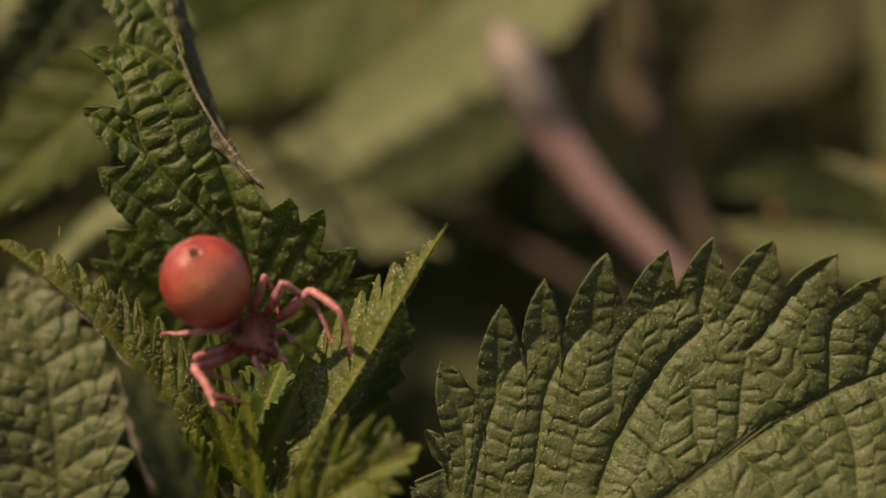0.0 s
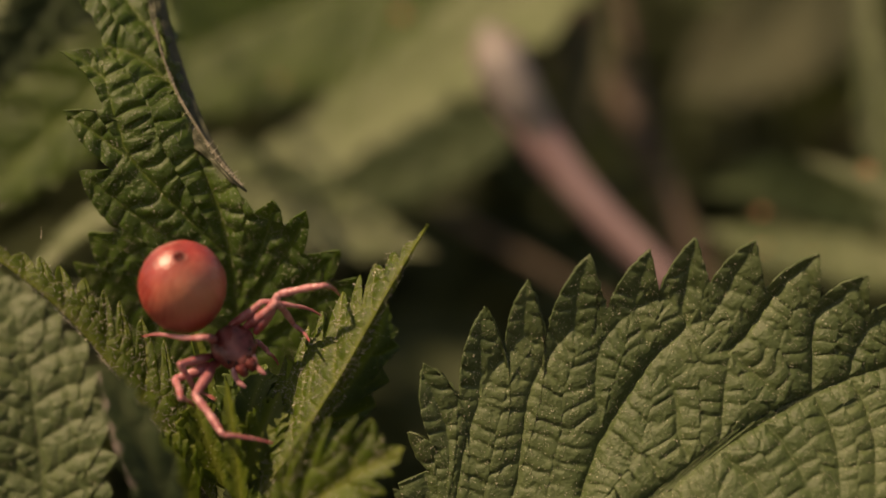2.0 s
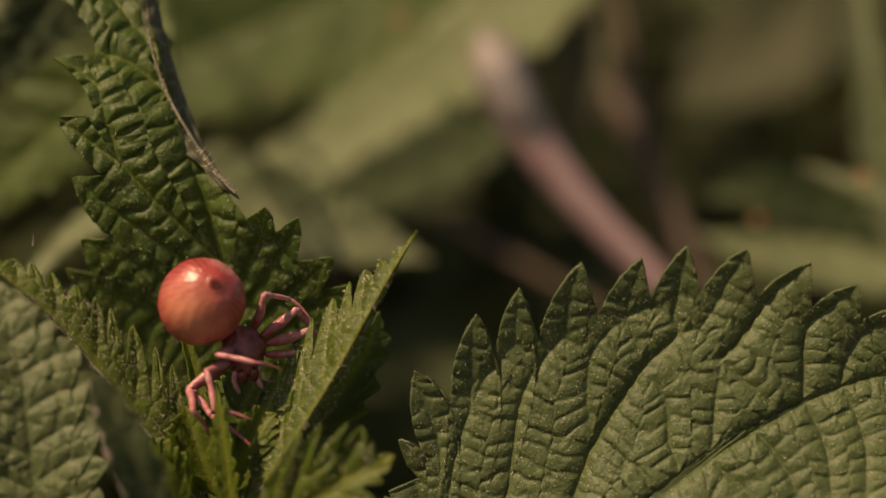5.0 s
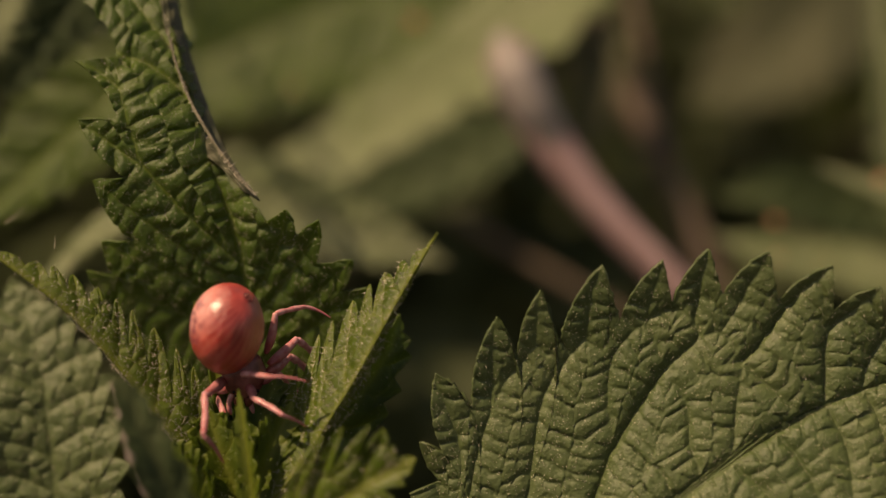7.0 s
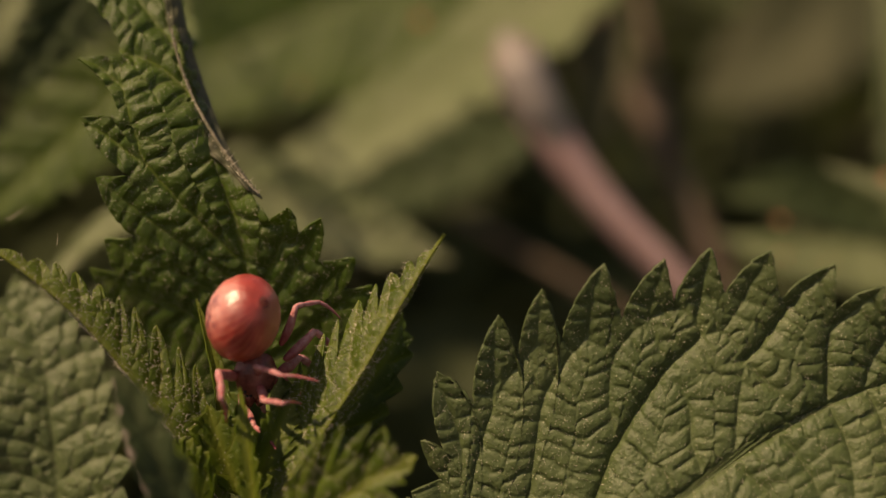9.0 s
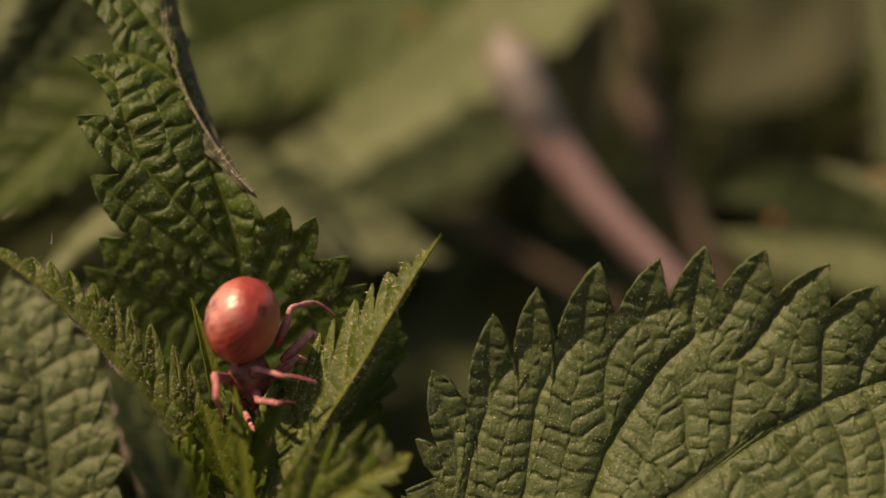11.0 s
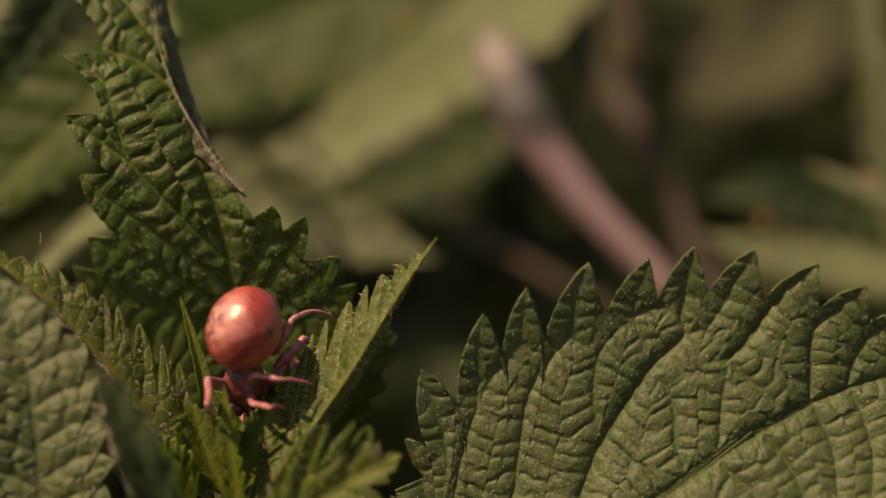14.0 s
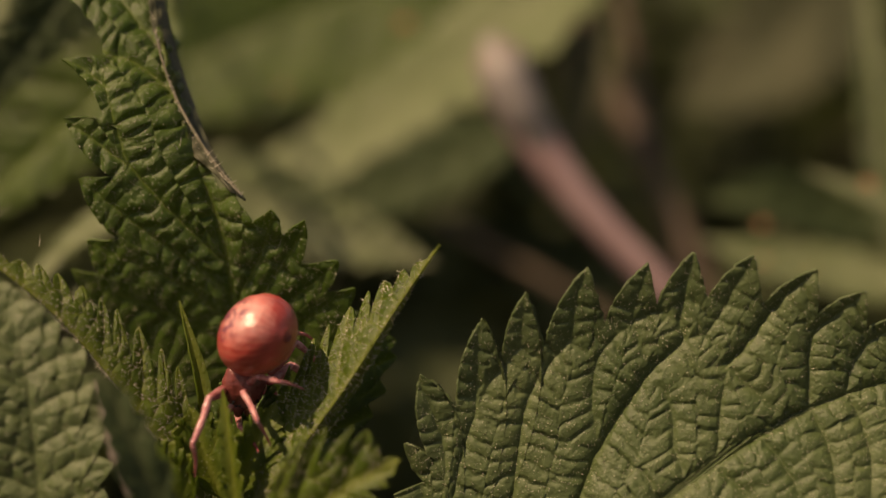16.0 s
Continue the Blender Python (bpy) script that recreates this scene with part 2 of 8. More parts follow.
def network(P, veins, rung, seed, deep=(0.50, 0.55), cross=(0.14, 0.22), seam=(0.12, 0.25), wander=1.0):
    """Height of a blade, and its veins, from drawn main veins (strength, places): sunken main veins, rungs across between them and a seam
    where the rungs of two neighbours meet. Millimetres."""
    rng = np.random.default_rng(seed)
    xy = flat(P).reshape(-1, 2) * 0.0402
    n = len(xy)
    d1, d2 = np.full(n, 99.0), np.full(n, 99.0)
    run, off, groove = np.zeros(n), np.zeros(n), np.zeros(n)
    for strength, *places in veins:
        pts = np.array(places, float) * 0.0402
        long = np.linalg.norm(np.diff(pts, axis=0), axis=1).sum()
        line = spline(pts, np.linspace(0, 1, max(4, int(long / 0.5))))
        line[1:-1] += rng.normal(0, 0.03 * wander, (len(line) - 2, 2))
        best, arc, side, at = np.full(n, 99.0), np.zeros(n), np.zeros(n), 0.0
        for p, q in zip(line[:-1], line[1:]):
            step = np.linalg.norm(q - p)
            u = (q - p) / step
            rel = xy - p
            f = np.clip(rel @ u, 0, step)
            d = np.hypot(rel[:, 0] - f * u[0], rel[:, 1] - f * u[1])
            near = d < best
            best = np.where(near, d, best)
            arc = np.where(near, at + f, arc)
            side = np.where(near, np.sign(rel[:, 1] * u[0] - rel[:, 0] * u[1]), side)
            at += step
        shift = rng.random(2)
        lean = rng.uniform(-0.25, 0.25)
        closer = best < d1
        d2 = np.where(closer, d1, np.minimum(d2, best))
        run = np.where(closer, arc / rung + np.where(side > 0, shift[0], shift[1]) + lean * best / rung, run)
        d1 = np.where(closer, best, d1)
        fade = strength * (1 - 0.55 * np.clip(arc / at - 0.45, 0, 1) / 0.55)
        groove = np.maximum(groove, fade * (0.5 * np.exp(-best / (0.35 * deep[1])) + 0.5 * (1 - np.tanh(best / deep[1]))))
        off = np.maximum(off, fade * np.exp(-((best / 0.10) ** 2)))
    x, y = xy[:, 0], xy[:, 1]
    run = run + wander * (0.16 * np.sin(1.1 * x + 0.6 * np.sin(1.7 * y + seed)) + 0.13 * np.sin(1.9 * y + np.sin(1.3 * x)) + 0.05 * np.sin(4.1 * x + 3.3 * y))
    part_of = np.floor(run + 0.5)
    weak = 0.75 + 0.25 * np.sin(part_of * 2.4 + seed)
    r = np.abs(run - part_of) * rung
    m = d2 - d1
    clear = 1 - np.exp(-d1 / 0.3)
    h = deep[0] * (1 - groove) - cross[0] * weak * clear * (1 - np.tanh(r / cross[1])) - seam[0] * clear * (1 - np.tanh(m / seam[1]))
    h = h + 0.012 * np.sin(9 * x + 2 * np.sin(5 * y)) * np.sin(10 * y + 2 * np.sin(4 * x))
    vein = np.maximum(np.maximum(off, 0.45 * np.exp(-((r / 0.07) ** 2)) * weak * clear), 0.25 * np.exp(-((m / 0.08) ** 2)))
    return (h - 0.6 * deep[0]).reshape(P.shape[:-1]), np.clip(vein, 0, 1).reshape(P.shape[:-1])


def tooth(ph):
    """How far the margin draws back: none at a tooth's tip, most in the notch ahead of it."""
    off = ph - np.floor(ph)
    ahead = np.clip(off / 0.24, 0, 1)
    behind = np.clip((1 - off) / 0.76, 0, 1)
    return np.where(off < 0.24, 0.65 * ahead + 0.35 * ahead**2.2, 0.55 * behind + 0.45 * behind**2.6)


def leaf_sheet(name, points, normals, left, right, teeth, material, fold=(0.2, 0.2), fold_tip=None, notch=0.30, sweep=0.75,
               relief=0.35, curl=(0.0, 0.0), belly=0.35, fine=(160, 50), seed=1, wave=0.0, about=None, base=0.12, first=0.0, cushion=1.9, stretch=1.0, veins=None, net={}, lobed=False):
    """A nettle leaf: a midrib through the points, two halves folded up along it by the given angles,
    side veins that each run out into a tooth, and a puckered lamina. Millimetres but for the points."""
    rng = np.random.default_rng(seed)
    rows, half = fine
    mid = np.array([tuple(p) for p in points]) * 1000.0
    length = np.linalg.norm(np.diff(spline(mid, np.linspace(0, 1, 60)), axis=0), axis=1).sum()
    nrm = [tuple(facing(*n)) for n in normals]
    s = np.linspace(first, 1, rows)
    t = np.linspace(0, 1, half + 1) ** 0.92
    fold_tip = fold_tip or fold
    sheets, ridges = [], []
    for side, width, f0, f1, cu in ((-1, left, fold[0], fold_tip[0], curl[0]), (1, right, fold[1], fold_tip[1], curl[1])):
        S, T = np.meshgrid(s, t, indexing="ij")
        shape = np.clip((S + 0.004) / base, 0, 1) ** 0.5 * np.clip(1 - S ** (1.2 + 2 * belly), 0, 1) ** 0.95
        W = width * shape + 0.02
        ph = S * teeth + (0.0 if side < 0 else 0.37) + 0.12 * np.sin(S * 23 + seed)
        size = 0.8 + 0.4 * rng.random(teeth + 4)[np.clip(np.floor(ph + 0.70).astype(int), 0, teeth + 3)]
        edge = np.clip((T - 0.42) / 0.58, 0, 1) ** 1.2
        dent = tooth(ph)
        if lobed:
            gap = 2 * np.abs(ph - np.floor(ph + 0.5))
            dent, edge = 0.35 * gap + 0.65 * gap**3.5, np.clip((T - 0.15) / 0.85, 0, 1)
        x = W * (T - notch * dent * size * edge)
        ahead = sweep * W * (np.clip(x / W, 0, 1) if lobed else T)**1.5 / length
        sp = S + ahead * np.clip((1.02 - S) * 3.5, 0, 1)
        C = spline(mid, sp)
        D = unit(spline(mid, sp + 0.004) - spline(mid, sp - 0.004))
        N = spline(nrm, np.clip(sp, 0, 1))
        N = unit(N - D * (N * D).sum(-1, keepdims=True))
        B = np.cross(D, N)
        fa = (f0 + (f1 - f0) * np.clip(sp, 0, 1))[..., None]
        out = np.cos(fa) * side * B + np.sin(fa) * N
        up = np.cos(fa) * N - np.sin(fa) * side * B
        base_place = C + x[..., None] * out
        if veins:
            h, vein = network(base_place, veins, cushion, seed, **net)
        else:
            h, vein = lamina(base_place, x, T, ph, length / teeth, teeth, relief, rng, cushion, stretch)
        h = h + wave * np.sin(ph * 2 * np.pi) * T**2 + cu * T**2 * width * shape
        sheets.append(base_place + h[..., None] * up)
        ridges.append(vein)
    v = np.concatenate([sheets[0][:, :0:-1], sheets[1]], 1).reshape(-1, 3) / 1000.0
    vein = np.concatenate([ridges[0][:, :0:-1], ridges[1]], 1).reshape(-1)
    return surface(name, v - np.array(about), rows, 2 * half + 1, material, vein)


def cut(whole, tips, dents):
    """Where each line of a blade meets its toothed outline: the steps at which they end, and the line and step of each dent."""
    line = []
    for k, tip in enumerate(tips):
        for p, q, bulge in ((dents[k - 1] if k else None, tip, 0.09), (tip, dents[k] if k < len(dents) else None, 0.0)):
            if p is None or q is None:
                continue
            p, q = np.array(p, float), np.array(q, float)
            away = np.array([q[1] - p[1], p[0] - q[0]])
            middle = (p + q) / 2 - np.array(whole[:, 0].mean(0))
            away = away * np.sign(away @ middle)
            for f in np.linspace(0, 1, 12)[:-1]:
                line.append(p + (q - p) * f + away * bulge * 4 * f * (1 - f))
    line.append(np.array(tips[-1], float))
    inner = whole[:, 0]
    i0 = int(np.argmin(((whole - tips[0]) ** 2).sum(-1).min(1)))
    i1 = int(np.argmin(((whole - tips[-1]) ** 2).sum(-1).min(1)))
    step = 1 if i1 > i0 else -1
    ring = np.array(line + [inner[i] for i in range(i1, i0, -10 * step)] + [inner[i0]])
    x, y = whole[..., 0], whole[..., 1]
    inside = np.zeros(x.shape, bool)
    for p, q in zip(ring, np.roll(ring, -1, 0)):
        if p[1] != q[1]:
            inside ^= ((p[1] > y) != (q[1] > y)) & (x < (q[0] - p[0]) * (y - p[1]) / (q[1] - p[1]) + p[0])
    last = inside.shape[1] - 1
    ends = np.where(inside.any(1), last - np.argmax(inside[:, ::-1], 1), int(last * 0.5))
    valleys = []
    for p in dents:
        valleys.append(np.unravel_index(np.argmin(((whole - p) ** 2).sum(-1)), x.shape))
    valleys.sort()
    return ends, valleys


def fan_sheet(name, points, sides, material, veins, net, fine=(300, 80), seed=1, about=None, cushion=1.3, rise_at_teeth=0.0, calm=(1, 1, 1)):
    """A leaf whose main veins fan out from its base: a midrib, and for each side the margin's line, the number of teeth, their shift and depth,
    where along the midrib the side veins start, how they bow, how far the half hollows, and the tips of its teeth and the dents between them."""
    rng = np.random.default_rng(seed)
    rows, half = fine
    mid = np.array([tuple(p) for p in points]) * 1000.0
    length = np.linalg.norm(np.diff(spline(mid, np.linspace(0, 1, 60)), axis=0), axis=1).sum()
    sheets, ridges = [], []
    for side, (margin, teeth, shift, notch, starts, bow, hollow, tips, dents) in zip((-1, 1), sides):
        line = np.array([tuple(p) for p in margin]) * 1000.0
        u = np.linspace(0, 1, 400)
        run = np.concatenate([[0], np.cumsum(np.linalg.norm(np.diff(spline(line, u), axis=0), axis=1))])
        q = np.linspace(0, 1, rows)
        t = np.linspace(0, 1, half + 1) ** 0.95
        Q, T = np.meshgrid(q, t, indexing="ij")
        E = spline(line, np.interp(Q, run / run[-1], u))
        m = np.interp(Q, np.linspace(0, 1, len(starts)), starts)
        for _ in range(12):
            m[1:-1] = 0.25 * m[:-2] + 0.5 * m[1:-1] + 0.25 * m[2:]
        M = spline(mid, m)
        reach = np.linalg.norm(E - M, axis=-1)
        ph = Q * teeth + shift + 0.07 * np.sin(Q * 31 + seed)
        size = 0.85 + 0.3 * rng.random(int(teeth) + 4)[np.clip(np.floor(ph + 0.70).astype(int), 0, int(teeth) + 3)]
        rim = unit(np.gradient(E, axis=0))
        inward = M - E
        inward = unit(inward - rim * (inward * rim).sum(-1, keepdims=True))
        ahead = unit(spline(mid, np.clip(m + 0.01, 0, 1)) - spline(mid, np.clip(m - 0.01, 0, 1)))
        edge = np.clip((T - 0.35) / 0.65, 0, 1) ** 1.2
        far = reach[..., None]
        P1 = M + 0.36 * (E - M) - ahead * bow * far
        P2 = E + inward * 0.36 * far

        def blade(K):
            n = K.shape[1]
            K = K[..., None]
            return M[:, :n] * (1 - K) ** 3 + 3 * P1[:, :n] * K * (1 - K) ** 2 + 3 * P2[:, :n] * K**2 * (1 - K) + E[:, :n] * K**3

        back = np.minimum(notch * tooth(ph) * size / np.maximum(reach, 0.01), 0.45)
        turn = 0.75 - 0.06 * np.cos(2 * np.pi * ph)
        if tips:
            reach_out = np.linspace(0.45, 1.15, 240)
            whole = np.stack([flat(blade(np.full((rows, 1), r)))[:, 0] for r in reach_out], 1)
            ends, valleys = cut(whole, tips, dents)
            rows_in = (q > valleys[0][0] / (rows - 1)) & (q < valleys[-1][0] / (rows - 1))
            back = np.where(rows_in[:, None], 1 - reach_out[ends][:, None], back)
            edge = np.where(rows_in[:, None], np.clip((T - 0.25) / 0.75, 0, 1) ** 1.3, edge)
            low = np.interp(np.arange(rows), [v[0] for v in valleys], [reach_out[v[1]] for v in valleys])
            turn = np.where(rows_in[:, None], low[:, None] - 0.01, turn)
        K = T - back * edge
        P = blade(K)
        smooth = blade(T)
        dq, dt = np.gradient(smooth, axis=0), np.gradient(smooth, axis=1)
        up = unit(np.cross(dt, dq) * -side)
        up = up * np.where((up @ np.array(facing(0, 0.25, 1)))[..., None] < 0, -1, 1)
        at = np.searchsorted(t, np.clip(K, 0, 1)).clip(0, half)
        up, dq = np.take_along_axis(up, at[..., None], 1), np.take_along_axis(dq, at[..., None], 1)
        x = K * reach
        gap = np.maximum(np.linalg.norm(dq, axis=-1) * (rows - 1) / teeth, 0.4)
        h, vein = network(P, veins, cushion, seed, **net)
        h = h * np.clip(gap / 0.8, 0.2, 1) * np.interp(Q, (0.0, 0.40, 0.62), calm)
        off = np.abs(ph - np.floor(ph + 0.5))
        h = h - hollow * reach * 4 * K * (1 - K) + (0 if tips else 0.5) * np.clip(T - 0.8, 0, 1) * off * 4
        h = h + rise_at_teeth * reach * np.clip((K if tips else T) - turn, 0, 1)
        sheets.append(P + h[..., None] * up)
        ridges.append(vein)
    v = np.concatenate([sheets[0][:, ::-1], sheets[1]], 1).reshape(-1, 3) / 1000.0
    vein = np.concatenate([ridges[0][:, ::-1], ridges[1]], 1).reshape(-1)
    return surface(name, v - np.array(about), rows, 2 * half + 2, material, vein)


def fan_leaf(parent, points, sides, material, label="", thick=0.16, **kw):
    home = origin(parent)
    sides = [([spot(*p) for p in s[0]], *s[1:]) for s in sides]
    ob = part("leaf", fan_sheet("leaf", [spot(*p) for p in points], sides, material, about=home, **kw), parent, label)
    m = ob.modifiers.new("thickness", "SOLIDIFY")
    m.thickness, m.offset = thick / 1000, -1
    return ob


def leaf(parent, points, normals, left, right, teeth, material, label="", name="leaf", thick=0.14, pivot=None, **kw):
    pts = [spot(*p) for p in points]
    home = origin(parent)
    about = Vector(pivot) if pivot is not None else home
    me = leaf_sheet(name, pts, normals, left, right, teeth, material, about=about, **kw)
    ob = part(name, me, parent, label, Matrix.Translation(about - home))
    m = ob.modifiers.new("thickness", "SOLIDIFY")
    m.thickness, m.offset = thick / 1000, -1
    return ob


def rise(base, top):
    """Places from the ground up to a stalk's visible part, closer and closer."""
    base, top = Vector(base), Vector(top)
    return [tuple(top + (base - top) * f) for f in (1, 0.6, 0.35, 0.2, 0.12, 0.07, 0.04, 0.02)]


# ---- ground ----
def make_ground():
    n = 90
    k = np.linspace(-1, 1, n)
    x = np.sign(k) * np.abs(k) ** 3 * 400
    X, Y = np.meshgrid(x, x, indexing="ij")
    Z = 0.012 * np.sin(X * 9) * np.sin(Y * 7 + 1) + 0.02 * np.sin(X * 2.1 + Y * 1.3)
    Z = Z * np.exp(-np.hypot(X, Y) / 30) - 0.03
    v = np.stack([X, Y, Z], -1).reshape(-1, 3)
    g = new("ground", surface("ground", v, n, n, SOIL))
    tagged(g, "dark bare soil under the nettles", "ground", kind="structure")


make_ground()

# ---- the nettle in focus ----
foot = spot(450, 900, -2)
nettle = thing("nettle_plant", (foot.x + 0.01, foot.y + 0.02, -0.03), "young stinging nettle top with toothed, hairy green leaves", "nettle")
tube("stem", rise((foot.x + 0.01, foot.y + 0.02, -0.04), foot) + [tuple(foot), tuple(spot(447, 870, -1.5)), tuple(spot(445, 835, -1))],
     [0.0026, 0.0024, 0.0022, 0.0020, 0.0018, 0.0014, 0.0012, 0.0010, 0.0009, 0.0005], nettle, STEM, rings=120, ribs=0.08)
# main veins of the leaves in focus: how deep each is sunk, and its places across and down
UPRIGHT_VEINS = [
    (1, (420, 440), (375, 394), (310, 328), (259, 272), (245, 233), (230, 186), (218, 138), (209, 85)),
    (1, (345, 150), (322, 132), (268, 91), (218, 76), (185, 31), (153, -16), (140, -50)),
    (0.8, (218, 138), (185, 108), (145, 88)),
    (0.8, (256, 273), (191, 224), (147, 192)),
    (0.9, (446, 510), (375, 450), (300, 395), (235, 345), (174, 300)),
    (0.8, (450, 560), (380, 500), (300, 455), (235, 425), (190, 408)),
    (0.7, (452, 600), (370, 550), (280, 510), (215, 485), (160, 458)),
    (0.9, (448, 520), (485, 450), (505, 400), (513, 356)),
    (0.9, (452, 560), (515, 475), (550, 420), (571, 372)),
    (0.9, (455, 600), (535, 525), (595, 475), (631, 443)),
    (0.9, (460, 640), (560, 560), (610, 520), (661, 490)),
    (0.8, (330, 80), (290, 40), (240, -20), (200, -60)),
    (1.1, (470, 790), (446, 560), (430, 430), (385, 275), (338, 120), (303, -20)),
]
BROAD_VEINS = [
    (0.5, (833, 885), (848, 812), (866, 740), (877, 704), (879, 638), (884, 548)),
    (0.35, (877, 707), (902, 657), (931, 617), (955, 588), (959, 544), (964, 497)),
    (0.55, (936, 877), (945, 841), (956, 754), (964, 704), (978, 664), (1011, 617), (1040, 581), (1047, 552), (1054, 501), (1071, 450)),
    (0.4, (1040, 581), (1065, 595), (1087, 611)),
    (0.9, (1054, 877), (1065, 841), (1094, 772), (1137, 704), (1181, 640), (1210, 610), (1246, 577), (1241, 552), (1246, 487), (1259, 425)),
    (0.45, (1094, 772), (1087, 704), (1085, 653), (1094, 610), (1123, 573), (1152, 548), (1160, 508), (1181, 443)),
    (0.4, (1152, 548), (1173, 595), (1181, 640)),
    (0.45, (1152, 548), (1177, 534), (1199, 525), (1228, 541), (1246, 577)),
    (0.55, (1253, 832), (1233, 772), (1227, 707), (1210, 667), (1184, 642)),
    (0.6, (1304, 792), (1311, 740), (1315, 689), (1325, 617)),
    (0.9, (1325, 617), (1362, 581), (1390, 539), (1427, 494), (1477, 454)),
    (0.45, (1246, 577), (1286, 568), (1325, 615)),
    (0.45, (1286, 568), (1311, 530), (1336, 479), (1365, 429)),
    (0.6, (1325, 617), (1362, 657), (1398, 689), (1425, 717)),
    (0.8, (1470, 695), (1472, 631), (1476, 573), (1492, 552), (1524, 523), (1561, 488)),
    (0.6, (1535, 667), (1550, 617), (1574, 581), (1615, 552)),
    (0.4, (775, 640), (801, 704), (822, 783), (815, 885)),
    (0.4, (746, 762), (775, 819), (797, 899)),
    (0.6, (1304, 794), (1325, 819), (1362, 848), (1383, 899)),
    (0.6, (1383, 746), (1416, 783), (1438, 819), (1470, 885)),
    (0.6, (1472, 696), (1499, 754), (1514, 812), (1517, 885)),
    (0.6, (1539, 671), (1564, 725), (1579, 783), (1579, 885)),
    (1.1, (1108, 928), (1182, 881), (1304, 792), (1383, 743), (1470, 696), (1574, 657), (1629, 646)),
]
PALE_VEINS = [(1.0, (112, 1010), (103, 880), (92, 740), (70, 600), (25, 470))]
for k in range(9):
    y = 960 - 62 * k
    x = 106 - 0.22 * max(0, 800 - y)
    PALE_VEINS += [(0.9, (x, y), (x + 55, y - 34), (x + 105, y - 50), (x + 150, y - 84)), (0.9, (x, y + 20), (x - 60, y - 8), (x - 130, y - 20), (x - 210, y - 50))]
UPRIGHT = fan_leaf(nettle, [(470, 790, -10), (446, 560, -6.5), (430, 430, -4.5), (385, 275, -3.5), (338, 120, -4.5), (303, -20, -7), (290, -150, -10)], [
    ([(455, 800, -10), (300, 700, -11), (190, 560, -9), (165, 440, -5.5), (168, 300, -3.0), (140, 190, -2.4), (138, 85, -3.0), (150, -30, -6.0), (220, -120, -10), (290, -155, -10)],
     11, 0.0, 2.1, (0, 0.02, 0.06, 0.12, 0.20, 0.30, 0.42, 0.55, 0.69, 0.85, 1), -0.06, -0.04,
     ((178, 545), (158, 458), (187, 405), (170, 298), (143, 190), (137, 85), (152, -20), (190, -95)),
     ((222, 525), (222, 478), (248, 404), (232, 293), (214, 190), (216, 86), (228, -22))),
    ([(480, 790, -10), (600, 710, -10), (702, 600, -6.5), (668, 490, -4), (588, 368, -2.0), (495, 345, -2), (440, 310, -3.5), (385, 200, -6), (345, 60, -8), (318, -60, -9), (290, -155, -10)],
     13, 0.40, 2.2, (0, 0.02, 0.05, 0.10, 0.17, 0.30, 0.45, 0.58, 0.72, 0.86, 1), 0.05, 0.0,
     ((690, 560), (662, 488), (632, 440), (572, 368), (512, 350), (462, 326)), ((640, 540), (612, 497), (566, 446), (532, 394), (484, 368)))],
    LEAF, "upright, folded dark green nettle leaf with blistered surface", fine=(700, 150), seed=4, cushion=1.5, calm=(0.5, 0.7, 1.0), veins=UPRIGHT_VEINS,
    net=dict(deep=(0.80, 0.9), cross=(0.55, 0.42), seam=(0.06, 0.3), wander=1.0))
BROAD = fan_leaf(nettle, [(862, 1145, 2), (960, 1062, 2.6), (1065, 970, 3), (1182, 881, 3), (1319, 772, 2.8), (1472, 695, 2.4), (1600, 650, 2), (1800, 612, 1)], [
    ([(852, 1145, 2), (745, 1075, 1.2), (700, 940, 0.8), (738, 810, 0.9), (790, 632, 1.2), (960, 495, 1.6), (1170, 432, 2.0), (1365, 424, 2.4), (1550, 480, 2.8), (1690, 550, 2.0), (1800, 612, 1)],
     15.87, 1.51, 2.6, (0.00, 0.00, 0.00, 0.00, 0.00, 0.03, 0.10, 0.29, 0.58, 0.82, 1.00), 0.10, 0.03,
     ((720, 955), (737, 850), (755, 757), (782, 635), (888, 540), (965, 492), (1073, 447), (1180, 440), (1260, 420), (1365, 425), (1478, 450), (1562, 487), (1640, 525), (1725, 570)),
     ((775, 900), (785, 830), (803, 800), (845, 697), (924, 624), (998, 595), (1106, 546), (1199, 519), (1288, 501), (1387, 512), (1483, 530), (1568, 558), (1655, 590))),
    ([(880, 1150, 2), (1080, 1260, 4), (1450, 1190, 6.5), (1720, 990, 5.5), (1800, 800, 3), (1810, 625, 1)],
     12, 0.2, 2.6, (0, 0.10, 0.25, 0.45, 0.65, 0.84, 1), 0.12, 0.0, (), ())],
    LEAF_BROAD, "broad mature nettle leaf with coarse teeth and netted veins", fine=(900, 170), seed=9, thick=0.2, rise_at_teeth=0.27, cushion=1.25, veins=BROAD_VEINS,
    net=dict(deep=(0.95, 0.9), cross=(0.27, 0.26), seam=(0.05, 0.25)))
BLADE = leaf(nettle, [(490, 870, 4), (558, 780, 4), (645, 645, 4), (724, 508, 3.5), (793, 396, 2.5)],
     [(-0.5, 0.2, 0.85)] * 5, 6.6, 3.0, 9, LEAF_YOUNG, "narrow folded young leaf, yellow-green with light in it", fold=(-0.15, -1.55), fold_tip=(-0.3, -1.9),
     fine=(420, 60), lobed=True, notch=0.46, sweep=1.2, relief=0.2, seed=12, cushion=1.2, belly=0.0, pivot=spot(490, 870, 4))
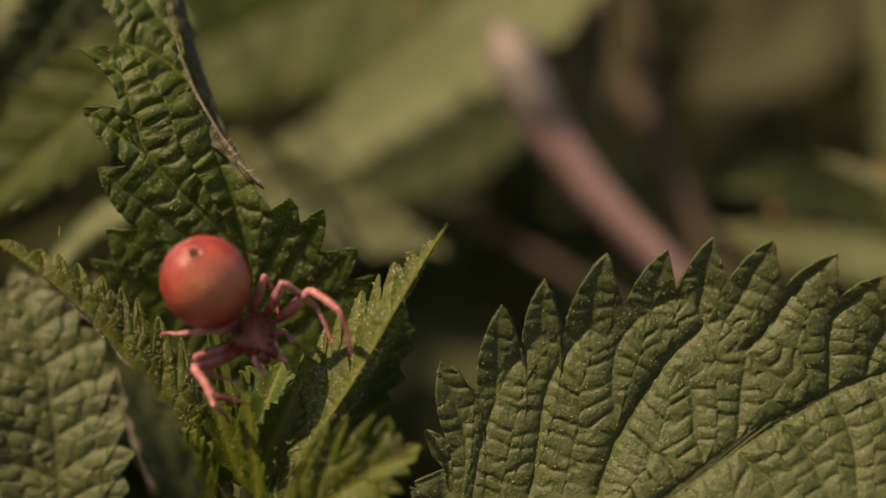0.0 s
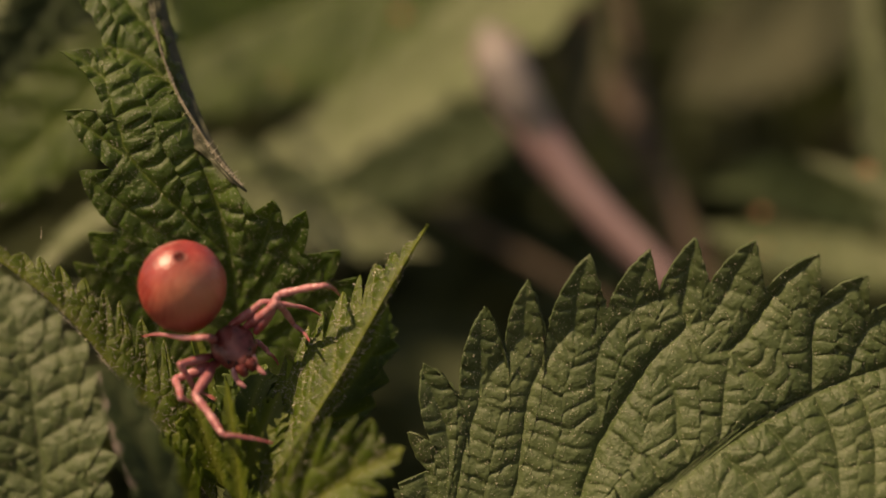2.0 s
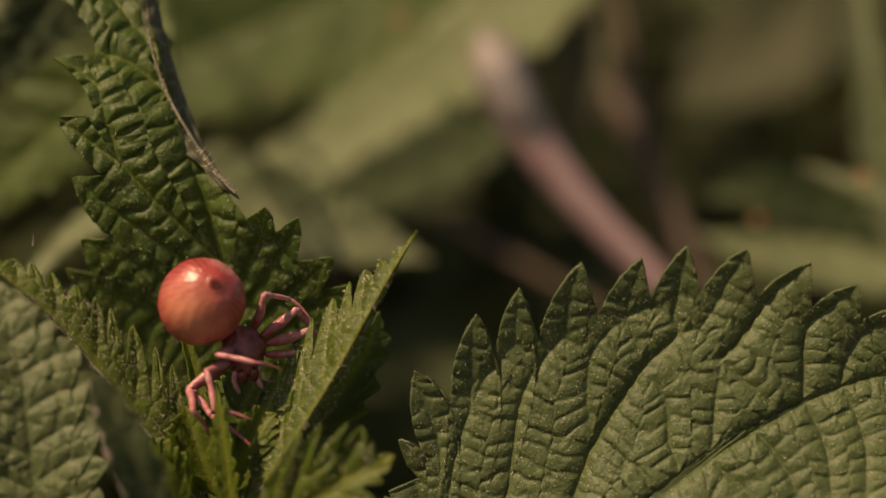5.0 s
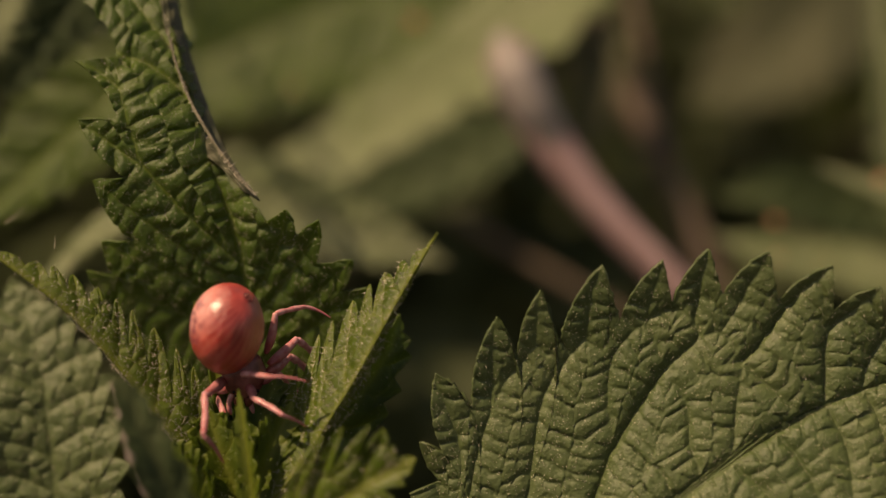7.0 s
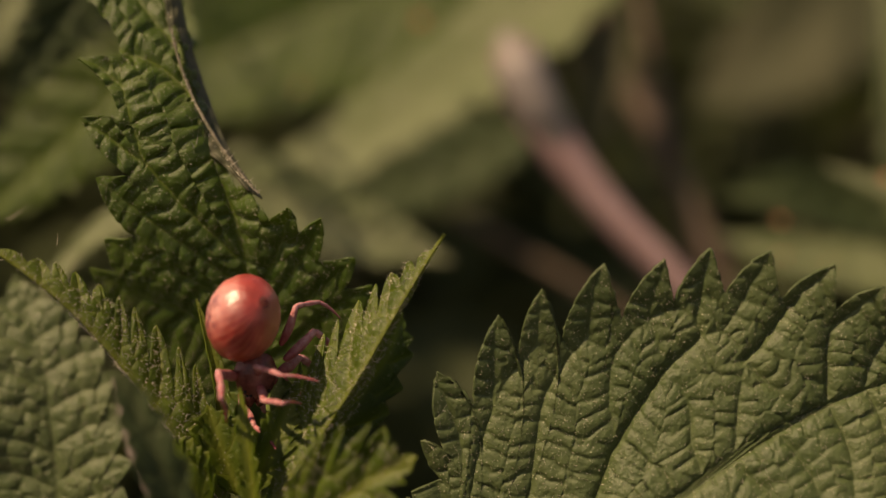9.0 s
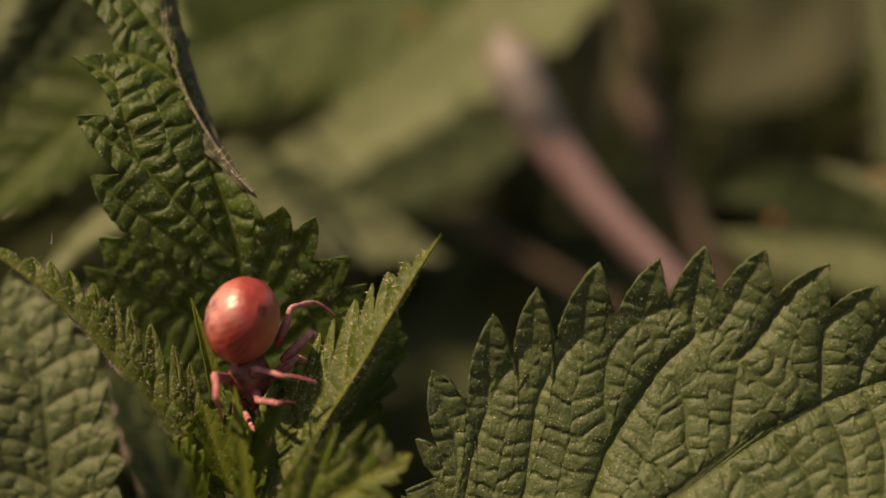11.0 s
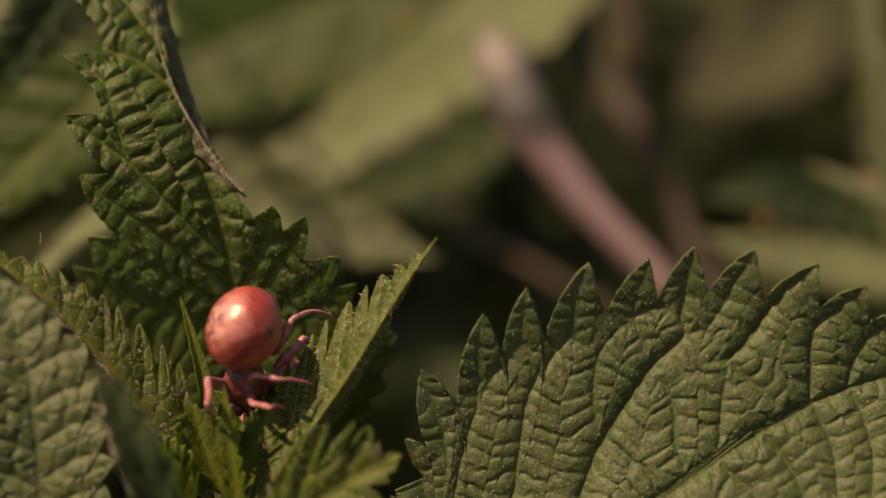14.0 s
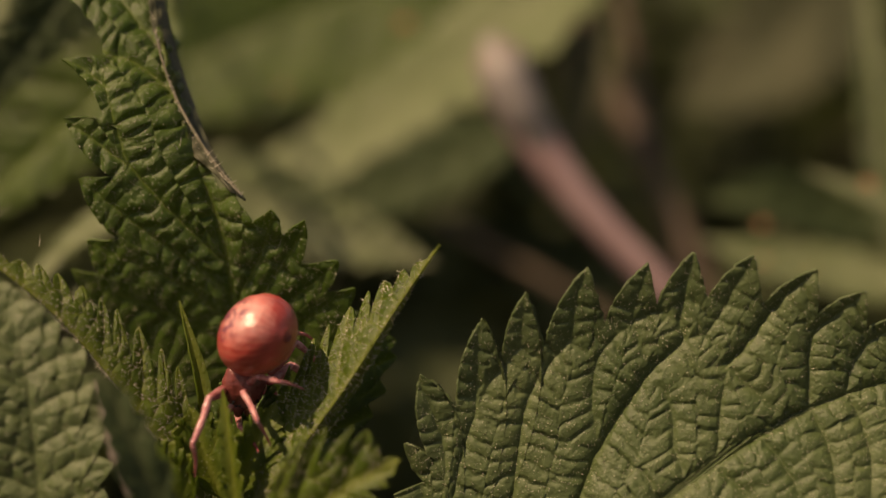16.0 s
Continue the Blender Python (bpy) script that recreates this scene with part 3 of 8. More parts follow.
SIDE = leaf(nettle, [(410, 890, 2), (300, 735, 3), (195, 605, 3.5), (95, 505, 4), (-40, 405, 4)],
     [(0.45, 0.3, 0.85)] * 5, 2.4, 4.5, 12, LEAF_YOUNG, "narrow folded young leaf, yellow-green with light in it", fold=(-1.9, 0.05), fold_tip=(-1.9, -0.1),
     fine=(420, 60), lobed=True, notch=0.45, sweep=1.1, relief=0.2, seed=15, cushion=1.2, belly=0.25)
PALE = leaf(nettle, [(112, 1010, -8), (103, 880, -8), (96, 740, -8), (70, 600, -9), (25, 470, -11)],
     [(-0.15, 0.75, 0.65), (-0.1, 0.7, 0.7), (0.05, 0.55, 0.83), (0.2, 0.35, 0.9), (0.2, 0.3, 0.93)], 10.0, 6.5, 8, LEAF_BROAD, "pale green nettle leaf with puckered cushions", fold=(0.1, 0.1), fine=(300, 110), notch=0.3, seed=21, cushion=1.7, belly=0.5, veins=PALE_VEINS, net=dict(deep=(0.50, 0.9), cross=(0.30, 0.5), seam=(0.10, 0.4), wander=1.0))
leaf(nettle, [(350, 960, 13), (290, 800, 14), (240, 690, 14), (205, 640, 14)],
     [(0.55, -0.15, 0.8)] * 4, 1.9, 1.7, 8, LEAF_DARKENED, "small soft-edged nettle leaf near the lens", fold=(0.3, 0.3), fine=(120, 30), notch=0.35, relief=0.2, seed=23, belly=0.4)
SPREAD = leaf(nettle, [(455, 985, 7), (570, 895, 8), (660, 835, 8.5), (745, 792, 9)],
     [(0.12, 0.40, 0.88)] * 4, 4.4, 3.0, 6, LEAF_YOUNG, "young side leaf spreading under the tip", fold=(0.35, 0.1), fine=(260, 60), lobed=True, notch=0.48, sweep=1.3, relief=0.40, seed=25, belly=0.4)
leaf(nettle, [(515, 850, -2), (612, 722, -3), (690, 610, -4), (716, 535, -4.5)],
     [(0.6, -0.1, 0.8)] * 4, 2.6, 3.2, 6, LEAF, "dark young leaf behind the narrow blade", fold=(0.1, 0.1), fine=(140, 40), notch=0.42, sweep=0.9, relief=0.2, seed=29, belly=0.4)
leaf(nettle, [(440, 960, 2), (520, 870, 1), (580, 800, 0), (640, 755, -2)],
     [(0.2, 0.5, 0.8)] * 4, 2.8, 3.0, 9, LEAF, "dark young leaf under the tip", fold=(0.2, 0.2), fine=(140, 40), notch=0.4, sweep=1.0, relief=0.2, seed=27, belly=0.4)
for k, (pts, nr, w, mat) in enumerate((
        ([(458, 900, 4.5), (446, 790, 5), (430, 668, 5)], (-0.3, 0.2, 0.93), 1.05, LEAF_YOUNG),
        ([(452, 860, 3), (490, 770, 3), (525, 690, 2)], (0.3, 0.2, 0.9), 2.0, LEAF_YOUNG),
        ([(440, 850, 0), (470, 720, -1), (500, 640, -2)], (-0.2, 0.4, 0.9), 3.2, LEAF),
        ([(430, 860, 2), (400, 790, 2), (372, 700, 2)], (0.2, 0.3, 0.9), 2.6, LEAF_YOUNG),
        ([(415, 840, 0), (392, 660, -1), (352, 512, -1.5)], (0.5, 0.2, 0.8), 0.75, LEAF_YOUNG),
        ([(380, 900, 3), (330, 830, 4), (290, 760, 4)], (0.2, 0.3, 0.9), 2.6, LEAF_YOUNG))):
    leaf(nettle, pts, [nr] * 3, w, w, 7 if w > 1 else 3, mat, "tender bud leaf at the growing tip", name="bud_leaf", fold=(0.4, 0.4), fine=(90, 26), notch=0.4 if w > 1 else 0.08, sweep=1.0, relief=0.12, seed=31 + k, belly=0.4)

# pale hairy fold along the back of the upright leaf, and single stinging hairs
UNDERSIDE = plain_material("hairy leaf underside", (0.034, 0.043, 0.019), (0.092, 0.094, 0.056), 700, 0.65, 0.9, 0.0002)


def ribbon(name, near_edge, far_edge, swell, material, label):
    """A strip of blade between two edges, swollen towards the eye, with cross veins."""
    rows, cols = 90, 16
    u, v = np.meshgrid(np.linspace(0, 1, rows), np.linspace(0, 1, cols), indexing="ij")
    a, b = spline([tuple(spot(*p)) for p in near_edge], u), spline([tuple(spot(*p)) for p in far_edge], u)
    lift = swell * 4 * v * (1 - v) + 0.00008 * np.sin(u * 60 + 4 * v) + 0.00005 * np.sin(v * 20 + 9 * u)
    p = a + (b - a) * v[..., None] + lift[..., None] * np.array(facing(0, 0, 1))
    ob = part(name, surface(name, p.reshape(-1, 3) - np.array(origin(nettle)), rows, cols, material), nettle, label)
    m = ob.modifiers.new("thickness", "SOLIDIFY")
    m.thickness, m.offset = 0.00012, -1


ribbon("leaf_underside", ((292, -20, -6.4), (304, 60, -5.6), (330, 160, -4.8), (352, 235, -4.0), (395, 272, -3.6), (440, 318, -3.0)),
       ((318, -20, -7.4), (334, 50, -7.0), (366, 150, -6.2), (398, 228, -5.0), (428, 285, -4.0), (466, 336, -3.4)), 0.0003, UNDERSIDE, "grey-brown hairy underside of the folded leaf")
tube("midrib", [spot(*p) for p in ((303, 30, -4.6), (318, 90, -4.3), (345, 160, -3.8), (380, 222, -3.2), (412, 268, -2.9), (458, 326, -2.4))],
     [0.00006, 0.00009, 0.00011, 0.00012, 0.00011, 0.00006], nettle, FOLD, "pale hairy midrib on the leaf's underside", rings=60)
rng = np.random.default_rng(77)


def hair(x, y, near, u, v, w, length, thick=0.018):
    a, d = spot(x, y, near), facing(u, v, w)
    side = facing(v, -u, 0.2)
    tip = a + d * length / 1000
    tube("stinging_hair", [a, a + d * length / 2000 + side * length * 0.00004, tip], [thick / 1000 * 1.6, thick / 1000, thick / 3000], nettle, HAIR, sides=6, rings=8)


for x, y, near, u, v, w, length in ((18, 372, 8, 0.8, 0.55, 0.1, 1.6), (104, 418, 2, 0.05, 1, 0.1, 0.9), (346, 245, -2.5, -0.3, 0.6, 0.6, 0.7), (350, 238, -2.5, 0.2, 0.8, 0.5, 0.8),
                                    (405, 268, -2.4, 0.6, 0.7, 0.2, 0.9), (412, 275, -2.4, 0.8, 0.5, 0.2, 0.8), (398, 255, -2.6, 0.7, 0.7, 0.1, 0.7), (440, 305, -2, 0.8, 0.5, 0.1, 0.6)):
    hair(x, y, near, u, v, w, length)
for k in range(70):
    f = rng.random()
    p = spline([tuple(spot(*q)) for q in ((296, 5, -4.6), (345, 175, -3.6), (410, 275, -2.4), (462, 328, -1.7))], np.array([f]))[0]
    a, d = Vector(p), facing(rng.uniform(-0.4, 1.0), rng.uniform(0.0, 1.0), rng.uniform(-0.1, 0.8))
    tube("fine_hair", [a, a + d * 0.0002, a + d * rng.uniform(0.0003, 0.0006)], [0.00002, 0.000014, 0.000006], nettle, HAIR, sides=5, rings=6)

# stalks of the leaves that spread from the stem lower down
for pts in (((960, 1002, 3.1), (800, 1085, 2), (600, 1180, 0), (455, 1260, -1.6)), ((112, 1012, -8), (160, 1100, -6), (300, 1230, -4), (450, 1330, -2)),
            ((350, 962, 13), (390, 1060, 8), (450, 1180, -1)), ((455, 988, 7), (450, 1040, 3), (452, 1110, -1)), ((410, 892, 2), (430, 930, 0), (450, 990, -2)), ((440, 962, 2), (446, 1000, 0), (451, 1050, -2))):
    tube("petiole", [spot(*p) for p in pts], [0.0006, 0.0006, 0.0008], nettle, STEM, rings=24)


def trichomes(sheet, count, short, long, seed):
    """Fine pale hairs all over a leaf, joined in one mesh."""
    r = np.random.default_rng(seed)
    me = sheet.data
    co = np.empty(len(me.vertices) * 3, np.float32)
    me.vertices.foreach_get("co", co)
    co = co.reshape(-1, 3).astype(float)
    ids = np.empty(len(me.loops), np.int32)
    me.loops.foreach_get("vertex_index", ids)
    q = co[ids.reshape(-1, 4)]
    n = np.cross(q[:, 2] - q[:, 0], q[:, 3] - q[:, 1])
    area = np.linalg.norm(n, axis=1)
    pick = r.choice(len(q), count, p=area / area.sum())
    w = r.random((count, 4))
    w /= w.sum(1, keepdims=True)
    base = (q[pick] * w[..., None]).sum(1)
    up = unit(n[pick])
    up *= np.where(up @ np.array(facing(0, 0.25, 1)) < 0, -1, 1)[:, None]
    lean = unit(up + 0.55 * r.normal(size=(count, 3)))
    a = unit(np.cross(lean, np.array((0.31, 0.52, 0.79))))
    c = np.cross(lean, a)
    size = r.uniform(short, long, count)[:, None] / 1000
    wide = 0.000014 + size * 0.03
    v = np.stack([base + a * wide, base - a * wide * 0.5 + c * wide * 0.87, base - a * wide * 0.5 - c * wide * 0.87, base + lean * size], 1).reshape(-1, 3)
    k = np.arange(count) * 4
    f = np.concatenate([np.stack([k + i, k + (i + 1) % 3, k + 3], 1) for i in range(3)])
    hm = bpy.data.meshes.new("hairs")
    hm.from_pydata(v.tolist(), [], f.tolist())
    hm.materials.append(HAIR)
    tagged(part("hairs", hm, sheet, "fine pale hairs on the leaf"), kind="stuff")


trichomes(BROAD, 9000, 0.07, 0.17, 201)
trichomes(UPRIGHT, 9000, 0.06, 0.15, 202)
trichomes(BLADE, 1900, 0.14, 0.38, 203)
trichomes(SIDE, 1900, 0.14, 0.38, 204)
trichomes(SPREAD, 700, 0.14, 0.34, 205)
trichomes(PALE, 1500, 0.10, 0.26, 206)

STIPULE = plain_material("withered stipule", (0.20, 0.16, 0.14), (0.42, 0.36, 0.33), 1500, 0.7, 0.8, 0.0002)
tube("stipule", [spot(*p) for p in ((205, 655, 10), (222, 715, 10.5), (240, 780, 10.5), (262, 840, 10), (300, 905, 9))], [0.0001, 0.00022, 0.00028, 0.00022, 0.0001], nettle, STIPULE, "withered pale stipule", rings=40)

# ---- nettles behind ----
def plant(x, y, near, label, category="nettle", name="nettle_plant"):
    """A stalk's foot on the soil below the place given."""
    p = spot(x, y, near)
    return thing(name, (p.x + 0.01, p.y + 0.02, -0.03), label, category, "nettles behind")


def foot_of(ob):
    return (ob.location.x, ob.location.y, -0.04)


reddish = plant(1420, 800, -80, "nettle behind with a reddish stem and a leaf darkened for shade")
tall = plant(1420, 860, -148, "tall brown-stemmed nettle with large pale leaves, far out of focus")
thin = plant(1270, 760, -120, "thin brown stalk among the nettles, out of focus", "stalk", "dry_stalk")
leaning = plant(1480, 900, -135, "leaning brown stalk in the shade, out of focus", "stalk", "dry_stalk")
leafy = plant(430, 860, -76, "green nettle close behind with broad soft-focus leaves")
rusty = plant(1800, 900, -92, "nettle with pale leaves spotted by orange rust")
tube("stem", rise(foot_of(reddish), spot(1420, 800, -80)) + [tuple(spot(*p)) for p in ((1330, 660, -80), (1210, 505, -80), (1085, 375, -80), (985, 250, -80), (925, 140, -80), (895, 60, -80))],
     [0.0032, 0.0030, 0.0028, 0.0026, 0.0024, 0.0022, 0.0021, 0.0021, 0.0021, 0.0021, 0.0023, 0.0028, 0.0036, 0.0030], reddish, STEM_PINK, "reddish nettle stem", rings=110)
tube("stem", rise(foot_of(tall), spot(1420, 860, -148)) + [tuple(spot(*p)) for p in ((1330, 640, -150), (1240, 420, -150), (1150, 230, -152), (1075, 80, -155), (1040, -60, -155))],
     [0.004, 0.0028, 0.0022, 0.0020, 0.0022], tall, STEM_BROWN, "brownish stem", rings=110)
tube("stem", rise(foot_of(thin), spot(1270, 760, -120)) + [tuple(spot(*p)) for p in ((1245, 600, -120), (1215, 430, -120), (1175, 240, -120), (1110, -60, -122))],
     [0.002, 0.0012, 0.0010, 0.0009], thin, STEM_BROWN, "thin brown stem", rings=110)
tube("stem", rise(foot_of(leaning), spot(1480, 900, -135)) + [tuple(spot(*p)) for p in ((1250, 660, -140), (1060, 520, -140), (900, 425, -140), (790, 360, -142))],
     [0.003, 0.0018, 0.0014, 0.0012, 0.001], leaning, STEM_BROWN, "thin brown stem", rings=110)
tube("stem", rise(foot_of(leafy), spot(430, 860, -76)) + [tuple(spot(*p)) for p in ((415, 640, -76), (390, 450, -76), (350, 250, -76), (318, 60, -77), (300, -170, -78))],
     [0.003, 0.0016, 0.0012, 0.001], leafy, STEM, rings=110)
tube("stem", rise(foot_of(rusty), spot(1800, 900, -92)) + [tuple(spot(*p)) for p in ((1790, 640, -92), (1780, 420, -92), (1770, 200, -92))],
     [0.003, 0.0020, 0.0016, 0.001], rusty, STEM, rings=110)
tube("stem_joint", [spot(*p) for p in ((1010, 285, -79.5), (945, 175, -78.5), (912, 110, -78.5), (885, 40, -80))], [0.0012, 0.0030, 0.0034, 0.0012], reddish, STEM_PALE, "pale swollen joint of the stem", rings=30)
for owner, a, z in (
        (tall, (1120, -170, -108), (1045, -50, -155)),
        (tall, (950, -260, -128), (1042, -58, -155)),
        (tall, (1080, -10, -140), (1062, 20, -155)),
        (leafy, (330, 60, -48), (318, 40, -77)),
        (leafy, (330, 320, -38), (362, 300, -76)),
        (leafy, (200, -110, -36), (302, -150, -78)),
        (leafy, (300, 270, -66), (352, 262, -76)),
        (reddish, (960, 190, -96), (955, 195, -80)),
        (rusty, (1620, 380, -100), (1780, 420, -92)),
        (rusty, (1680, 480, -88), (1784, 500, -92)),
        (rusty, (1600, 420, -90), (1781, 450, -92)),
        (tall, (1500, -120, -230), (1045, -50, -155)),
        (rusty, (1640, 350, -70), (1778, 380, -92)),
        (leafy, (190, -170, -150), (300, -160, -78))):
    p, q = spot(*a), spot(*z)
    tube("petiole", [p, (p + q) / 2 + Vector((0, 0, 0.001)), q], [0.0006, 0.0006, 0.0007], owner, STEM, rings=16)
# leaves called deep green have their shade in the base colour
for k, (owner, pts, nr, wl, wr, mat, text) in enumerate((
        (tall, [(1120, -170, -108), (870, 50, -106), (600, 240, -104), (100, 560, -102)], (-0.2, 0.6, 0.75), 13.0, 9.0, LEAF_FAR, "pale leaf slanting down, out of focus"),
        (tall, [(950, -260, -128), (680, -60, -126), (420, 60, -124), (150, 190, -122)], (0.15, 0.12, 0.98), 19.0, 16.0, LEAF, "large green leaf, out of focus"),
        (leafy, [(330, 60, -48), (190, 160, -48), (70, 270, -49), (-70, 400, -50)], (0.15, 0.28, 0.95), 6.5, 8.0, LEAF, "broad green leaf, out of focus"),
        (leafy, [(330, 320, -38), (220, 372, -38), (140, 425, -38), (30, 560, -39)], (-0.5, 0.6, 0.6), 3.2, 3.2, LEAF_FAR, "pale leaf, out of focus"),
        (leafy, [(200, -110, -36), (135, -25, -36), (70, 65, -37), (0, 165, -38)], (0.2, 0.0, 0.98), 4.2, 4.6, LEAF_DARKENED, "dark scalloped leaf, out of focus"),
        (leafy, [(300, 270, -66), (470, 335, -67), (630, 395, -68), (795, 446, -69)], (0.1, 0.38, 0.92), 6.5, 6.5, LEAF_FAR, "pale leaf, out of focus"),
        (reddish, [(960, 190, -96), (820, 262, -96), (680, 325, -95), (570, 350, -94)], (-0.2, 0.25, 0.95), 6.0, 6.5, LEAF_DARKENED, "deep green leaf in the shade"),
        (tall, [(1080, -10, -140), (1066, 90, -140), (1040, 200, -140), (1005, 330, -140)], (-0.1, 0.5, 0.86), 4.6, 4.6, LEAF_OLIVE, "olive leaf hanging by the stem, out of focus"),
        (rusty, [(1620, 380, -100), (1500, 345, -100), (1380, 320, -98), (1260, 330, -97)], (0.0, 0.2, 0.98), 6.0, 5.0, LEAF_DARKENED, "deep green leaf in the shade"),
        (rusty, [(1680, 480, -88), (1520, 470, -88), (1380, 445, -86), (1260, 400, -86)], (0.0, 0.8, 0.6), 6.0, 7.0, LEAF_FAR, "pale leaf with orange rust spots"),
        (rusty, [(1600, 420, -90), (1580, 250, -92), (1560, 80, -94), (1540, -100, -98)], (0.3, 0.2, 0.95), 4.0, 5.0, LEAF_FAR, "pale leaf, out of focus"),
        (tall, [(1500, -120, -230), (1440, -10, -228), (1350, 80, -226), (1210, 170, -224)], (0.2, 0.35, 0.9), 19.0, 17.0, LEAF_OLIVE, "olive leaf, far out of focus"),
        (leafy, [(190, -170, -150), (80, -60, -150), (0, 30, -150), (-90, 140, -150)], (-0.4, 0.6, 0.7), 8.0, 8.0, LEAF_FAR, "pale leaf, far out of focus"),
        (rusty, [(1640, 350, -70), (1570, 325, -70), (1510, 300, -70), (1450, 275, -70)], (0.0, 0.7, 0.7), 1.8, 1.8, LEAF_FAR, "small pale leaf, out of focus"))):
    far_leaf = leaf(owner, pts, [nr] * 4, wl, wr, 11, mat, text, fold=(0.15, 0.15), fine=(150, 36), notch=0.42 if "scalloped" in text else 0.24, relief=0.4, seed=51 + k, belly=0.5, wave=0.1)

    spots = {"pale leaf with orange rust spots": ((1372, 374, -78, 0.62), (1376, 436, -80, 0.45), (1460, 452, -81, 0.3)),
             "small pale leaf, out of focus": ((1562, 300, -66, 0.7),), "pale leaf slanting down, out of focus": ((735, 22, -96, 0.9), (520, 140, -96, 0.5))}
    for x, y, near, r in spots.get(text, ()):
        me = bpy.data.meshes.new("rust_spot")
        bm = bmesh.new()
        bmesh.ops.create_icosphere(bm, subdivisions=2, radius=r / 1000)
        bmesh.ops.scale(bm, vec=(1.0, 0.5, 0.8), verts=bm.verts)
        bm.to_mesh(me)
        bm.free()
        me.materials.append(RUST)
        part("rust_spot", me, far_leaf, "orange rust pustule", Matrix.Translation(spot(x, y, near) - origin(far_leaf)))


# ---- undergrowth ----
def make_undergrowth():
    rng = np.random.default_rng(5)
    verts, faces = [], []
    for k in range(6500):
        z = 0.64 * rng.random() ** 0.8
        # above 0.60 an unseen overhang, added to shade the leaves below
        front = 0.54 if z < 0.60 else 0.54 - 0.18 * min(1.0, (z - 0.60) / 0.08)
        r, turn = rng.random() ** 0.7, rng.uniform(-1.0, 1.0)
        y = front + (0.06 * np.sin(turn * 9) + 1.35 * r ** 1.7) * (1 - 0.35 * turn * turn)
        x = 1.05 * turn * (0.8 + 0.2 * np.sin(k * 1.7))
        size = rng.uniform(0.016, 0.036)
        a, tilt = rng.uniform(0, 2 * np.pi), rng.uniform(-0.2, 0.9)
        along = np.array([np.cos(a) * np.cos(tilt), np.sin(a) * np.cos(tilt), -np.sin(tilt)])
        side = np.array([-np.sin(a), np.cos(a), 0.0])
        up = np.cross(along, side)
        o, n0 = np.array([x, y, z]), len(verts)
        for f, w in ((0, 0.02), (0.2, 0.34), (0.42, 0.42), (0.7, 0.27), (1.0, 0.02)):
            c = o + along * size * 2 * f - np.array([0, 0, 1]) * size * 0.6 * f * f
            verts += [c - side * w * size * 2 + up * 0.15 * size, c, c + side * w * size * 2 + up * 0.15 * size]
        for r in range(4):
            b = n0 + r * 3
            faces += [(b, b + 1, b + 4, b + 3), (b + 1, b + 2, b + 5, b + 4)]
    for k in range(260):
        x, y, top = rng.uniform(-0.95, 0.95), 0.56 + 1.1 * rng.random() ** 1.4, rng.uniform(0.45, 0.8)
        dx, dy, n0 = rng.uniform(-0.06, 0.06), rng.uniform(0.0, 0.1), len(verts)
        for f in (0.0, 0.5, 1.0):
            w = 0.003 * (1 - 0.6 * f)
            c = np.array([x + dx * f * f, y + dy * f * f, -0.05 + (top + 0.05) * f])
            verts += [c + np.array(q) * w for q in ((1, 0, 0), (0, 1, 0), (-1, 0, 0), (0, -1, 0))]
        for r in range(2):
            for q in range(4):
                b = n0 + 4 * r
                faces.append((b + q, b + (q + 1) % 4, b + 4 + (q + 1) % 4, b + 4 + q))
    me = bpy.data.meshes.new("undergrowth")
    me.from_pydata([tuple(v) for v in verts], [], faces)
    # one dark green throughout: the mass has its shade painted in
    me.materials.append(LEAF_SHADED)
    tagged(new("undergrowth", me), "dense mass of tall nettle leaves behind, darkened in colour for shade", "undergrowth", kind="stuff")


make_undergrowth()

# ---- the spider ----
def skin(name, low, high, red, scale=1300, rough=0.22, sub=0.25):
    m, tree, b = nodes_of(name)
    link = tree.links.new
    where = tree.nodes.new("ShaderNodeTexCoord").outputs["Object"]
    n = add(tree, "ShaderNodeTexNoise", Scale=scale, Detail=4.0, Roughness=0.6)
    link(where, n.inputs["Vector"])
    grade = tree.nodes.new("ShaderNodeAttribute")
    grade.attribute_name = "vein"
    col = ramp(tree, n.outputs[0], ((0.3, low), (0.7, high)))
    link(mixed(tree, grade.outputs["Fac"], col, red), b.inputs["Base Color"])
    b.inputs["Roughness"].default_value = rough
    b.inputs["Subsurface Weight"].default_value = sub
    b.inputs["Subsurface Radius"].default_value = (1.0, 0.35, 0.25)
    b.inputs["Subsurface Scale"].default_value = 0.0005
    bump = add(tree, "ShaderNodeBump", Strength=0.9, Distance=0.00012)
    link(n.outputs[0], bump.inputs["Height"])
    link(bump.outputs[0], b.inputs["Normal"])
    return m


LEG_SKIN = skin("pink leg skin", (0.36, 0.105, 0.115), (0.70, 0.40, 0.41), (0.24, 0.028, 0.032), 1700, 0.20, 0.2)
# shell red taken darker still, to stand for shade under the abdomen
HEAD_SKIN = skin("dark red shell", (0.085, 0.016, 0.014), (0.22, 0.058, 0.050), (0.30, 0.095, 0.085), 1700, 0.24, 0.2)


